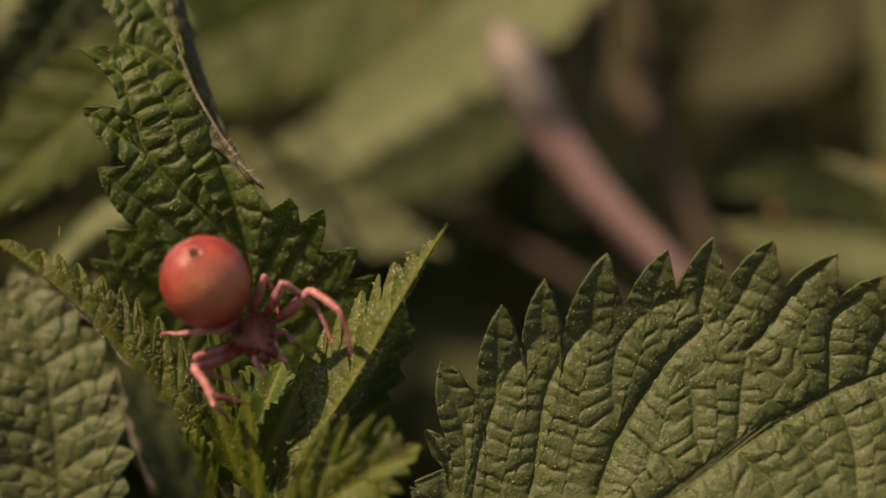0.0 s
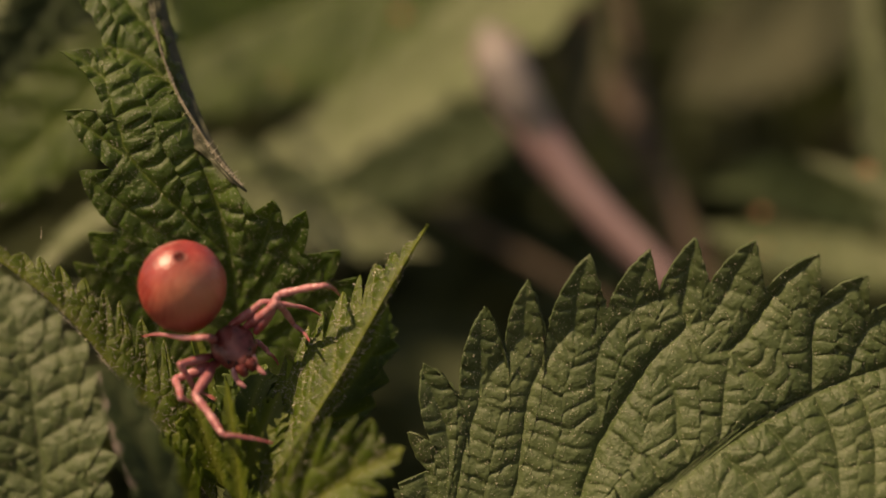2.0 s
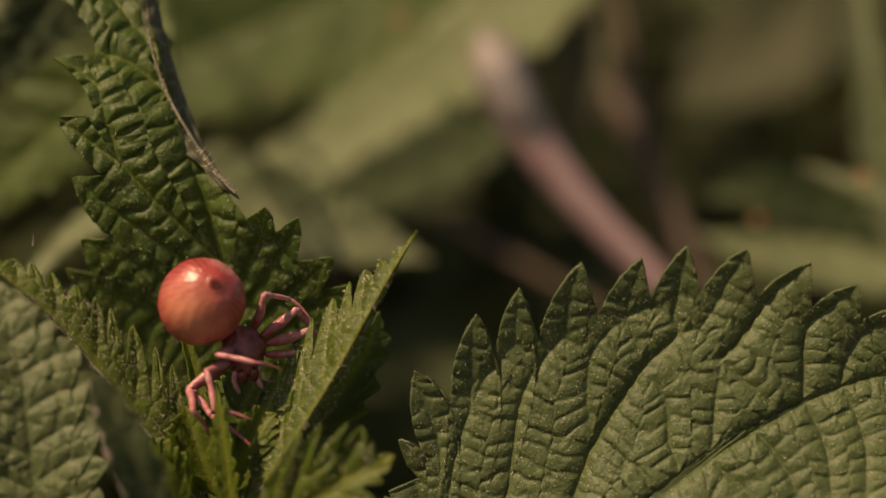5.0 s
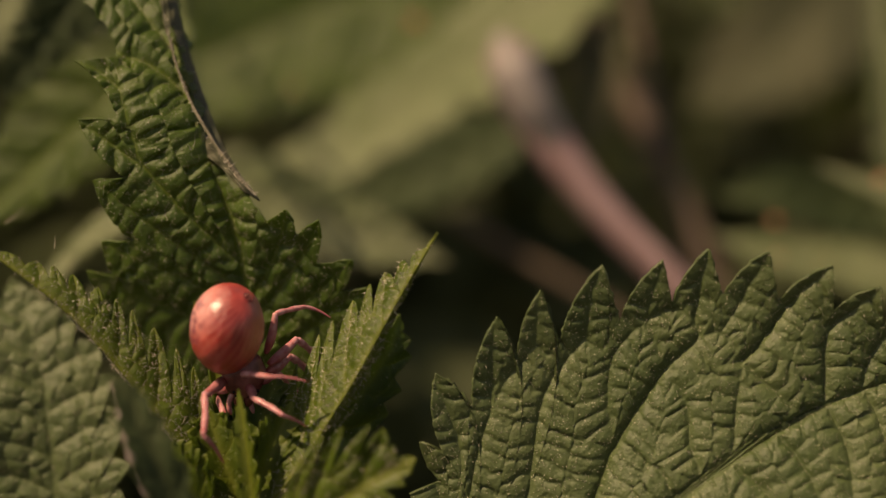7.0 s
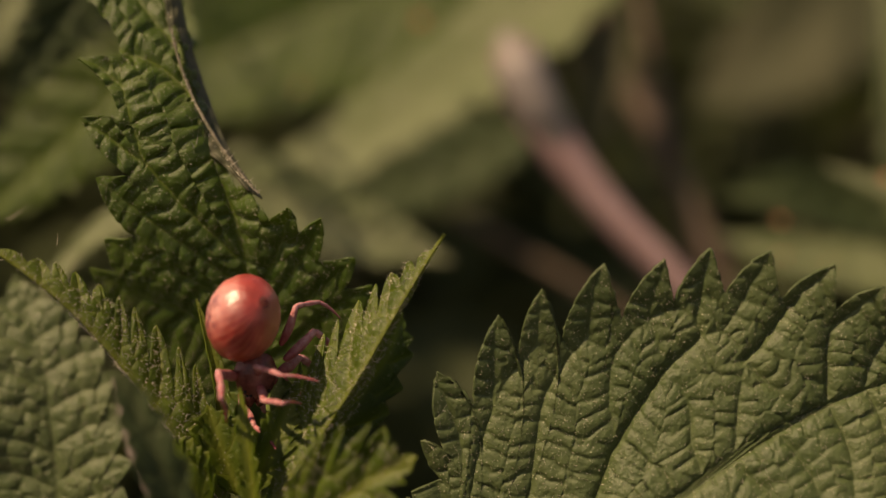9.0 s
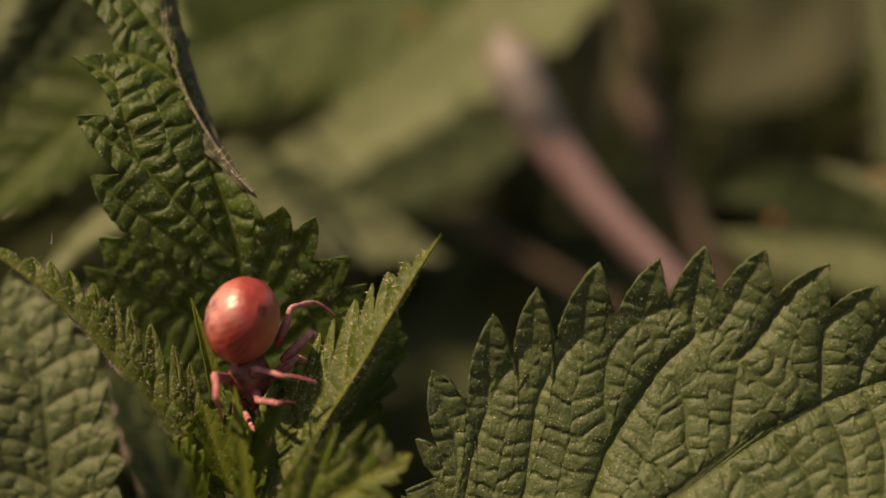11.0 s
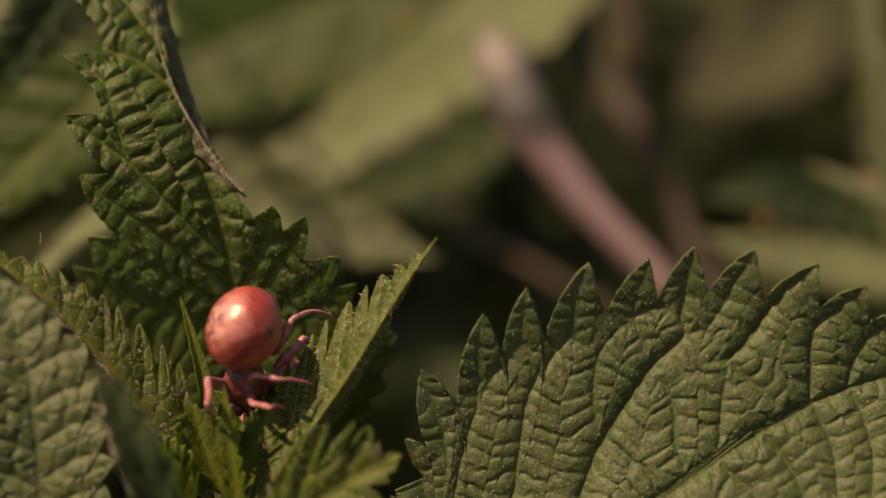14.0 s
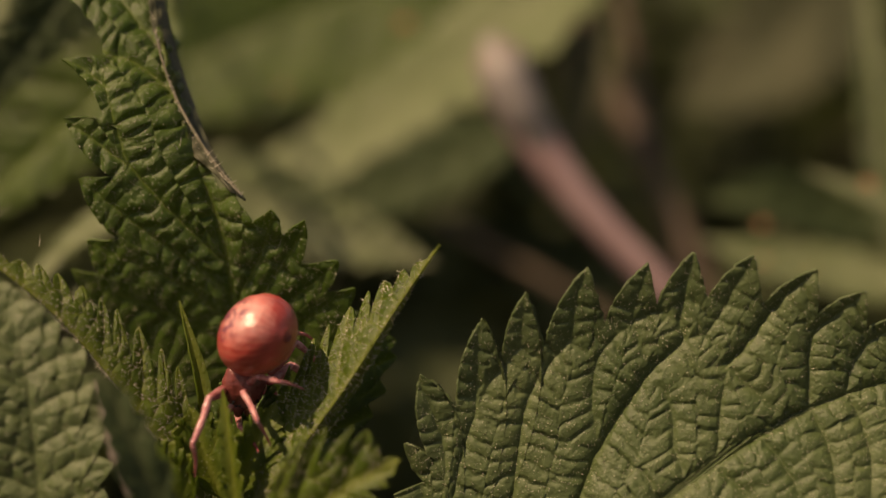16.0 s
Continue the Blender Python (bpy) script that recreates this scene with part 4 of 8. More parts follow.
def abdomen_skin():
    """Salmon red, with fine pale wavy bands that fan out from the tail, a pale patch on the back that is partly painted
    highlight, and violet flecks along its rim. The belly is lightened and the front darkened to put light and shade
    into the colour.
    """
    m, tree, b = nodes_of("striped abdomen skin")
    link = tree.links.new
    where = tree.nodes.new("ShaderNodeTexCoord").outputs["Object"]
    split = tree.nodes.new("ShaderNodeSeparateXYZ")
    link(where, split.inputs[0])
    def maths(op, p, q=0.0):
        n = tree.nodes.new("ShaderNodeMath")
        n.operation = op
        for value, socket in ((p, n.inputs[0]), (q, n.inputs[1])):
            if isinstance(value, (int, float)):
                socket.default_value = value
            else:
                link(value, socket)
        return n.outputs[0]
    blotch = add(tree, "ShaderNodeTexNoise", Scale=420.0, Detail=4.0)
    fine = add(tree, "ShaderNodeTexNoise", Scale=3600.0, Detail=3.0)
    for n in (blotch, fine):
        link(where, n.inputs["Vector"])
    angle = maths("ARCTAN2", split.outputs[1], split.outputs[0])
    wobble = maths("MULTIPLY", blotch.outputs[0], 8.0)
    wave = maths("SINE", maths("ADD", maths("MULTIPLY", angle, 34.0), wobble))
    wave = maths("ADD", maths("MULTIPLY", wave, 0.5), 0.5)
    def nearby(x, y, z, inner, outer, rough=0.0):
        """One within a patch about a place in millimetres, none outside, with a ragged rim."""
        n = tree.nodes.new("ShaderNodeVectorMath")
        n.operation = "DISTANCE"
        link(where, n.inputs[0])
        n.inputs[1].default_value = (x / 1000, y / 1000, z / 1000)
        d = maths("ADD", n.outputs["Value"], maths("MULTIPLY", maths("SUBTRACT", flecks.outputs[0], 0.5), rough / 1000))
        return ramp(tree, maths("MULTIPLY", d, 200.0), ((inner * 0.2, (1, 1, 1)), (outer * 0.2, (0, 0, 0))))
    flecks = add(tree, "ShaderNodeTexNoise", Scale=1300.0, Detail=2.5, Roughness=0.6)
    link(where, flecks.inputs["Vector"])
    col = ramp(tree, blotch.outputs[0], ((0.34, (0.22, 0.010, 0.010)), (0.5, (0.35, 0.030, 0.027)), (0.70, (0.50, 0.10, 0.085))))
    col = mixed(tree, maths("MULTIPLY", wave, 0.26), col, (0.58, 0.21, 0.15))
    # orange-pale belly, lightened further in place of missing fill light
    col = mixed(tree, maths("MULTIPLY", nearby(0.1, -2.4, 1.2, 1.0, 3.4, 1.6), 0.75), col, (0.70, 0.29, 0.18))
    # pale back, in part the sun's broad sheen painted as colour
    col = mixed(tree, maths("MULTIPLY", nearby(-0.2, 2.6, 0.7, 0.8, 2.5, 1.8), 0.55), col, (0.74, 0.43, 0.39))
    # deep red front end: shade of the lower body put into the colour
    col = mixed(tree, maths("MULTIPLY", nearby(0.0, -1.4, -2.7, 1.8, 4.4, 0.8), 0.8), col, (0.23, 0.009, 0.013))
    near = nearby(-0.5, 2.6, -0.5, 1.4, 2.3, 1.5)
    violet = mixed(tree, 1.0, ramp(tree, flecks.outputs[0], ((0.50, (0, 0, 0)), (0.57, (1, 1, 1)))), near, "MULTIPLY")
    col = mixed(tree, maths("MULTIPLY", violet, 0.9), col, (0.15, 0.035, 0.065))
    link(col, b.inputs["Base Color"])
    b.inputs["Roughness"].default_value = 0.36
    b.inputs["Specular IOR Level"].default_value = 0.8
    b.inputs["Subsurface Weight"].default_value = 0.25
    b.inputs["Subsurface Radius"].default_value = (1.0, 0.4, 0.35)
    b.inputs["Subsurface Scale"].default_value = 0.0014
    bump = add(tree, "ShaderNodeBump", Strength=0.6, Distance=0.00008)
    link(mixed(tree, 0.06, fine.outputs[0], wave), bump.inputs["Height"])
    link(bump.outputs[0], b.inputs["Normal"])
    return m


ABDOMEN_SKIN = abdomen_skin()
EYE_BLACK = plain_material("glossy eye", (0.01, 0.008, 0.008), (0.02, 0.015, 0.015), 900, 0.1)


def ball(name, rx, ry, rz, material, rows=48, cols=64, shape=None, grade=None):
    """A rounded body; shape(direction) swells or dents it."""
    a = np.linspace(0, np.pi, rows)
    b = np.linspace(0, 2 * np.pi, cols, endpoint=False)
    A, B = np.meshgrid(a, b, indexing="ij")
    d = np.stack([np.sin(A) * np.cos(B), np.sin(A) * np.sin(B), np.cos(A)], -1)
    k = shape(d) if shape else np.ones(A.shape)
    v = d * np.array([rx, ry, rz]) * k[..., None] / 1000.0
    g = grade(d) if grade else np.zeros(A.shape)
    return surface(name, v.reshape(-1, 3), rows, cols, material, g.reshape(-1), closed=True)


def ring(name, radius, thick, material):
    """A thin collar about z."""
    A, B = np.meshgrid(np.linspace(0, 2 * np.pi, 30), np.linspace(0, 2 * np.pi, 10, endpoint=False), indexing="ij")
    r = radius + thick * np.cos(B) + 0.03 * np.sin(5 * A)
    v = np.stack([r * np.cos(A), r * np.sin(A), thick * np.sin(B)], -1) / 1000.0
    return surface(name, v.reshape(-1, 3), 30, 10, material, np.full(300, 0.2), closed=True)


def limb(name, length, profile, material, bow=0.0, red=(0.0, 0.0), sides=14, rings=34):
    """A leg joint along +z from its hinge: radii at even steps, a slight bow, redder towards one end."""
    s = np.linspace(0, 1, rings)
    r = spline([(p, 0, 0) for p in profile], s)[:, 0]
    r = np.maximum(r, 0.02)
    cap = np.clip(np.minimum(s / 0.05, (1 - s) / 0.05), 0, 1)
    r = r * np.sqrt(np.clip(1 - (1 - cap) ** 2, 0.0004, 1))
    ang = np.linspace(0, 2 * np.pi, sides, endpoint=False)
    S, A = np.meshgrid(s, ang, indexing="ij")
    R = r[:, None]
    x = R * np.cos(A) + bow * np.sin(np.pi * S)
    v = np.stack([x, R * np.sin(A), S * length], -1) / 1000.0
    g = red[0] + (red[1] - red[0]) * S
    return surface(name, v.reshape(-1, 3), rings, sides, material, g.reshape(-1), closed=True)


def axes(x, y, z, up, ahead):
    """A pose in the spider's space: millimetres, the direction of its z and about that of its y."""
    w = Vector(up).normalized()
    v = (Vector(ahead) - w * Vector(ahead).dot(w)).normalized()
    m = Matrix((v.cross(w), v, w)).transposed().to_4x4()
    return Matrix.Translation((x / 1000, y / 1000, z / 1000)) @ m


def along(rx, ry, rz):
    """Poses of a leg joint that rests along the direction given: aim(hinge in millimetres, direction)."""
    rest = Vector((rx, ry, rz)).normalized()
    base = Vector((0, 0, 1)).rotation_difference(rest)

    def aim(x, y, z, dx, dy, dz):
        turn = rest.rotation_difference(Vector((dx, dy, dz))) @ base
        return Matrix.Translation((x / 1000, y / 1000, z / 1000)) @ turn.to_matrix().to_4x4()

    return aim


def sway(degrees):
    """A small turn about the line of sight."""
    return Matrix.Rotation(radians(degrees), 4, facing(0, 0, 1))


spider = thing("crab_spider", (0, 0, 0), "pink-red crab spider with a round striped abdomen, climbing among nettle leaves", "spider")
# the abdomen: an egg, broad behind, whose tail points thirty degrees away from its long axis
LONG = np.array([0.0, 0.5, 0.866])
DEEP = np.array([0.0, 0.866, -0.5])
EGG = 2.96 * np.outer((1, 0, 0), (1, 0, 0)) + 2.54 * np.outer(DEEP, DEEP) + 3.28 * np.outer(LONG, LONG)


def egg():
    """The swollen body on its three half axes, narrower in front, with faint folds and a low collar round the tail."""
    rows, cols = 110, 150
    A, B = np.meshgrid(np.linspace(0, np.pi, rows), np.linspace(0, 2 * np.pi, cols, endpoint=False), indexing="ij")
    d = np.stack([np.sin(A) * np.cos(B), np.sin(A) * np.sin(B), np.cos(A)], -1)
    back = d @ LONG
    swell = 1 + 0.05 * back * (1 - back**2) + 0.006 * np.sin(d[..., 0] * 9 + 2) * np.sin(d[..., 1] * 7) + 0.004 * np.sin(B * 17 + 3 * np.sin(A * 3)) * np.sin(A)
    swell = swell + 0.025 * np.exp(-(((A - 0.16) / 0.05) ** 2)) - 0.02 * np.exp(-((A / 0.12) ** 2))
    v = (d * swell[..., None]) @ EGG / 1000.0
    return surface("abdomen", v.reshape(-1, 3), rows, cols, ABDOMEN_SKIN, np.zeros(rows * cols), closed=True)


abdomen = part("abdomen", egg(), spider, "swollen salmon-red abdomen with fine stripes")
TAIL = Vector(EGG[2]) / 1000
TAIL_UP = Vector(np.linalg.inv(EGG)[2]).normalized()
AT_TAIL = Matrix.Translation(TAIL) @ Vector((0, 0, 1)).rotation_difference(TAIL_UP).to_matrix().to_4x4()
for k in range(5):
    a = k * 2 * math.pi / 5 + 0.4
    part("spinneret", limb("spinneret", 0.34, (0.12, 0.14, 0.11, 0.06), HEAD_SKIN), abdomen, "short dark spinneret",
         AT_TAIL @ Matrix.Translation((0.00016 * math.cos(a), 0.00016 * math.sin(a), -0.00012)) @ Matrix.Rotation(0.35, 4, (-math.sin(a), math.cos(a), 0)))
part("tail_ring", ring("tail_ring", 0.38, 0.085, HEAD_SKIN), abdomen, "raised ring round the spinnerets", AT_TAIL @ Matrix.Translation((0, 0, -0.00003)))
cephalothorax = part("cephalothorax", ball("cephalothorax", 1.55, 1.70, 0.95, HEAD_SKIN, 60, 80,
                     shape=lambda d: 1 + 0.08 * d[..., 1] ** 3 - 0.10 * np.exp(-((d[..., 0] / 0.12) ** 2)) * np.clip(d[..., 2] * 2, 0, 1) * np.clip(-d[..., 1] + 0.2, 0, 1) + 0.03 * np.cos(np.arctan2(d[..., 1], d[..., 0]) * 8) * (1 - np.abs(d[..., 2])),
                     grade=lambda d: np.clip(0.9 * np.exp(-((d[..., 0] / 0.25) ** 2)) * np.clip(d[..., 2] * 2, 0, 1), 0, 1)), spider, "dark red shell with a pale middle band")
for ex, ey, ez, r in ((-0.85, 1.22, 0.62, 0.13), (0.85, 1.22, 0.62, 0.13), (-0.42, 1.52, 0.55, 0.10), (0.42, 1.52, 0.55, 0.10), (-0.62, 1.55, 0.28, 0.10), (0.62, 1.55, 0.28, 0.10), (-0.22, 1.70, 0.32, 0.08), (0.22, 1.70, 0.32, 0.08)):
    part("eye", ball("eye", r, r, r, EYE_BLACK, 12, 16), cephalothorax, "tiny shining black eye", Matrix.Translation((ex / 1000, ey / 1000, ez / 1000)))
for side in (-1, 1):
    part("jaw", limb("jaw", 1.0, (0.36, 0.42, 0.34, 0.18), HEAD_SKIN), cephalothorax, "", Matrix.Translation((side * 0.00036, 0.00150, 0.0001)) @ Matrix.Rotation(radians(-112), 4, "X"))
    part("palp", limb("palp", 1.7, (0.20, 0.22, 0.17, 0.20, 0.10), LEG_SKIN, 0.2, (0, 0.4)), cephalothorax, "short pink feeler", Matrix.Translation((side * 0.0008, 0.0014, 0.0)) @ Matrix.Rotation(radians(-105), 4, "X"))
LEGS = {}
for key, (femur, tibia, tarsus, stout) in {"Ra": (3.0, 2.6, 2.1, 0.85), "La": (3.0, 2.7, 2.5, 0.85), "Rb": (3.1, 3.2, 2.9, 1.0), "Rc": (3.3, 3.5, 3.2, 1.1),
                                           "Lb": (3.1, 2.8, 2.7, 0.9), "Lc": (3.3, 3.6, 3.5, 1.1), "Ld": (3.3, 3.4, 2.9, 1.05), "Rd": (2.6, 2.2, 1.9, 0.8)}.items():
    k = stout * 0.84
    LEGS[key] = (part("femur", limb("femur", femur + 0.12, (0.24 * k, 0.42 * k, 0.45 * k, 0.36 * k, 0.27 * k), LEG_SKIN, 0.12, (0.95, 0.1)), spider),
                 part("tibia", limb("tibia", tibia + 0.10, (0.27 * k, 0.31 * k, 0.25 * k, 0.29 * k, 0.24 * k, 0.20 * k), LEG_SKIN, 0.10, (0.0, 0.35)), spider),
                 part("tarsus", limb("tarsus", tarsus, (0.20 * k, 0.19 * k, 0.15 * k, 0.12 * k, 0.06 * k), LEG_SKIN, 0.14, (0.2, 0.75)), spider))

# ---- what moves ----
def motions():
    walk(spider, [
        (0, EYE @ pose(-0.01282, -0.00572, -0.09260)),
        (0.25, EYE @ pose(-0.01279, -0.00576, -0.09266)),
        (0.5, EYE @ pose(-0.01275, -0.00581, -0.09272)),
        (0.75, EYE @ pose(-0.01286, -0.00604, -0.09275)),
        (1, EYE @ pose(-0.01296, -0.00627, -0.09278)),
        (1.25, EYE @ pose(-0.01307, -0.00620, -0.09283)),
        (1.5, EYE @ pose(-0.01319, -0.00613, -0.09287)),
        (1.75, EYE @ pose(-0.01322, -0.00629, -0.09324)),
        (2, EYE @ pose(-0.01325, -0.00645, -0.09360)),
        (2.25, EYE @ pose(-0.01356, -0.00648, -0.09397)),
        (2.5, EYE @ pose(-0.01388, -0.00651, -0.09434)),
        (2.75, EYE @ pose(-0.01413, -0.00654, -0.09448)),
        (3, EYE @ pose(-0.01438, -0.00657, -0.09461)),
        (3.25, EYE @ pose(-0.01400, -0.00686, -0.09471)),
        (3.5, EYE @ pose(-0.01362, -0.00716, -0.09481)),
        (4.1, EYE @ pose(-0.01305, -0.00679, -0.09503)),
        (4.7, EYE @ pose(-0.01247, -0.00643, -0.09525)),
        (5.3, EYE @ pose(-0.01188, -0.00606, -0.09547)),
        (6, EYE @ pose(-0.01120, -0.00563, -0.09573)),
        (6.25, EYE @ pose(-0.01206, -0.00612, -0.09572)),
        (6.5, EYE @ pose(-0.01291, -0.00662, -0.09570)),
        (6.75, EYE @ pose(-0.01327, -0.00723, -0.09570)),
        (7, EYE @ pose(-0.01364, -0.00785, -0.09570)),
        (7.25, EYE @ pose(-0.01343, -0.00761, -0.09569)),
        (7.5, EYE @ pose(-0.01321, -0.00737, -0.09569)),
        (7.75, EYE @ pose(-0.01325, -0.00753, -0.09568)),
        (8, EYE @ pose(-0.01328, -0.00768, -0.09568)),
        (8.5, EYE @ pose(-0.01310, -0.00776, -0.09566)),
        (9, EYE @ pose(-0.01295, -0.00800, -0.09561)),
        (9.6, EYE @ pose(-0.01297, -0.00811, -0.09563)),
        (10.2, EYE @ pose(-0.01298, -0.00821, -0.09565)),
        (10.8, EYE @ pose(-0.01300, -0.00832, -0.09566)),
        (11.5, EYE @ pose(-0.01301, -0.00844, -0.09568)),
        (12.2, EYE @ pose(-0.01295, -0.00861, -0.09569)),
        (13, EYE @ pose(-0.01273, -0.00870, -0.09574)),
        (13.8, EYE @ pose(-0.01257, -0.00877, -0.09579)),
        (14.5, EYE @ pose(-0.01271, -0.00882, -0.09580)),
        (15.2, EYE @ pose(-0.01261, -0.00880, -0.09580)),
        (16, EYE @ pose(-0.01256, -0.00857, -0.09583)),
    ])
    walk(cephalothorax, [
        (0, axes(0, 0, 0, (-0.10, 0.45, 0.90), (0.55, -0.75, 0.35))),
        (3.5, axes(0, 0, 0, (-0.10, 0.45, 0.90), (0.55, -0.75, 0.35))),
        (4.1, axes(0, 0, 0, (0.01, 0.32, 0.91), (0.39, -0.80, 0.19))),
        (4.7, axes(0, 0, 0, (0.12, 0.19, 0.91), (0.24, -0.85, 0.04))),
        (5.3, axes(0, 0, 0, (0.22, 0.05, 0.92), (0.08, -0.89, -0.12))),
        (6, axes(0, 0, 0, (0.35, -0.10, 0.93), (-0.10, -0.95, -0.30))),
        (16, axes(0, 0, 0, (0.35, -0.10, 0.93), (-0.10, -0.95, -0.30))),
    ])
    walk(abdomen, [
        (0, axes(-2.91, 3.45, 2.00, (-0.067, 0.566, 0.822), (-0.466, 0.711, -0.527))),
        (0.25, axes(-2.99, 3.54, 1.93, (-0.064, 0.550, 0.832), (-0.418, 0.743, -0.523))),
        (0.5, axes(-3.08, 3.64, 1.86, (-0.061, 0.535, 0.843), (-0.369, 0.772, -0.517))),
        (0.75, axes(-2.85, 3.82, 1.79, (-0.060, 0.519, 0.853), (-0.319, 0.800, -0.509))),
        (1, axes(-2.63, 3.98, 1.73, (-0.059, 0.502, 0.863), (-0.268, 0.824, -0.499))),
        (1.25, axes(-2.73, 3.99, 1.66, (-0.017, 0.524, 0.851), (-0.310, 0.807, -0.503))),
        (1.5, axes(-2.82, 4.00, 1.60, (0.025, 0.546, 0.837), (-0.353, 0.788, -0.504))),
        (1.75, axes(-3.00, 4.02, 1.39, (0.065, 0.569, 0.820), (-0.395, 0.769, -0.502))),
        (2, axes(-3.17, 4.03, 1.19, (0.104, 0.591, 0.800), (-0.437, 0.749, -0.497))),
        (2.25, axes(-3.23, 3.96, 0.99, (0.180, 0.604, 0.777), (-0.595, 0.696, -0.403))),
        (2.5, axes(-3.31, 3.87, 0.79, (0.250, 0.624, 0.740), (-0.727, 0.626, -0.282))),
        (2.75, axes(-3.27, 3.56, 0.84, (0.310, 0.652, 0.692), (-0.827, 0.544, -0.142))),
        (3, axes(-3.25, 3.23, 0.89, (0.357, 0.685, 0.635), (-0.892, 0.452, 0.014))),
        (3.25, axes(-3.10, 3.34, 0.94, (0.347, 0.708, 0.615), (-0.831, 0.536, -0.149))),
        (3.5, axes(-2.95, 3.45, 0.99, (0.342, 0.730, 0.592), (-0.740, 0.597, -0.309))),
        (4.1, axes(-2.84, 3.37, 1.21, (0.411, 0.651, 0.638), (-0.497, 0.747, -0.442))),
        (4.7, axes(-2.72, 3.29, 1.44, (0.448, 0.444, 0.776), (0.183, 0.804, -0.566))),
        (5.3, axes(-2.61, 3.20, 1.66, (0.305, 0.272, 0.912), (0.794, 0.456, -0.402))),
        (6, axes(-2.47, 3.11, 1.92, (0.169, 0.230, 0.958), (0.969, 0.138, -0.204))),
        (6.25, axes(-1.98, 3.05, 1.92, (0.518, 0.113, 0.848), (0.083, 0.980, -0.181))),
        (6.5, axes(-1.49, 2.99, 1.92, (0.639, 0.417, 0.647), (-0.767, 0.413, 0.491))),
        (6.75, axes(-1.20, 3.07, 1.92, (0.636, 0.542, 0.549), (-0.772, 0.450, 0.450))),
        (7, axes(-0.90, 3.16, 1.92, (0.624, 0.650, 0.434), (-0.779, 0.479, 0.404))),
        (7.25, axes(-0.87, 3.27, 1.92, (0.615, 0.601, 0.511), (-0.789, 0.471, 0.395))),
        (7.5, axes(-0.84, 3.38, 1.93, (0.600, 0.548, 0.583), (-0.798, 0.463, 0.385))),
        (7.75, axes(-0.67, 3.72, 1.93, (0.580, 0.489, 0.651), (-0.807, 0.457, 0.375))),
        (8, axes(-0.49, 4.06, 1.93, (0.555, 0.427, 0.714), (-0.815, 0.452, 0.363))),
        (8.5, axes(-0.53, 3.96, 1.93, (0.597, 0.383, 0.704), (-0.788, 0.446, 0.425))),
        (9, axes(-0.57, 3.87, 1.92, (0.639, 0.339, 0.691), (-0.757, 0.436, 0.486))),
        (9.6, axes(-0.46, 3.91, 1.92, (0.638, 0.320, 0.701), (-0.755, 0.438, 0.487))),
        (10.2, axes(-0.36, 3.95, 1.92, (0.634, 0.278, 0.721), (-0.751, 0.441, 0.491))),
        (10.8, axes(-0.26, 3.98, 1.92, (0.629, 0.234, 0.741), (-0.747, 0.444, 0.494))),
        (11.5, axes(-0.14, 4.02, 1.92, (0.626, 0.208, 0.752), (-0.745, 0.446, 0.497))),
        (12.2, axes(-0.05, 3.96, 1.92, (0.682, 0.060, 0.728), (-0.697, 0.354, 0.623))),
        (12.5, axes(-0.02, 3.93, 1.92, (0.705, -0.001, 0.709), (-0.674, 0.308, 0.671))),
        (13, axes(-0.16, 3.92, 1.92, (0.692, -0.050, 0.720), (-0.674, 0.311, 0.670))),
        (13.5, axes(-0.15, 3.91, 1.92, (0.678, -0.098, 0.729), (-0.673, 0.315, 0.669))),
        (13.8, axes(0.05, 3.89, 1.92, (0.697, -0.088, 0.711), (-0.643, 0.362, 0.675))),
        (14.5, axes(0.49, 3.87, 1.93, (0.741, -0.071, 0.668), (-0.567, 0.467, 0.678))),
        (15, axes(1.04, 3.82, 1.92, (0.754, -0.116, 0.646), (-0.491, 0.554, 0.672))),
        (15.2, axes(1.06, 3.75, 1.92, (0.760, -0.105, 0.642), (-0.479, 0.577, 0.661))),
        (15.5, axes(1.09, 3.64, 1.92, (0.768, -0.087, 0.634), (-0.462, 0.610, 0.644))),
        (16, axes(1.13, 3.46, 1.93, (0.782, -0.060, 0.620), (-0.433, 0.663, 0.610))),
    ])
    aim = along(0.41, 0.89, 0.19)
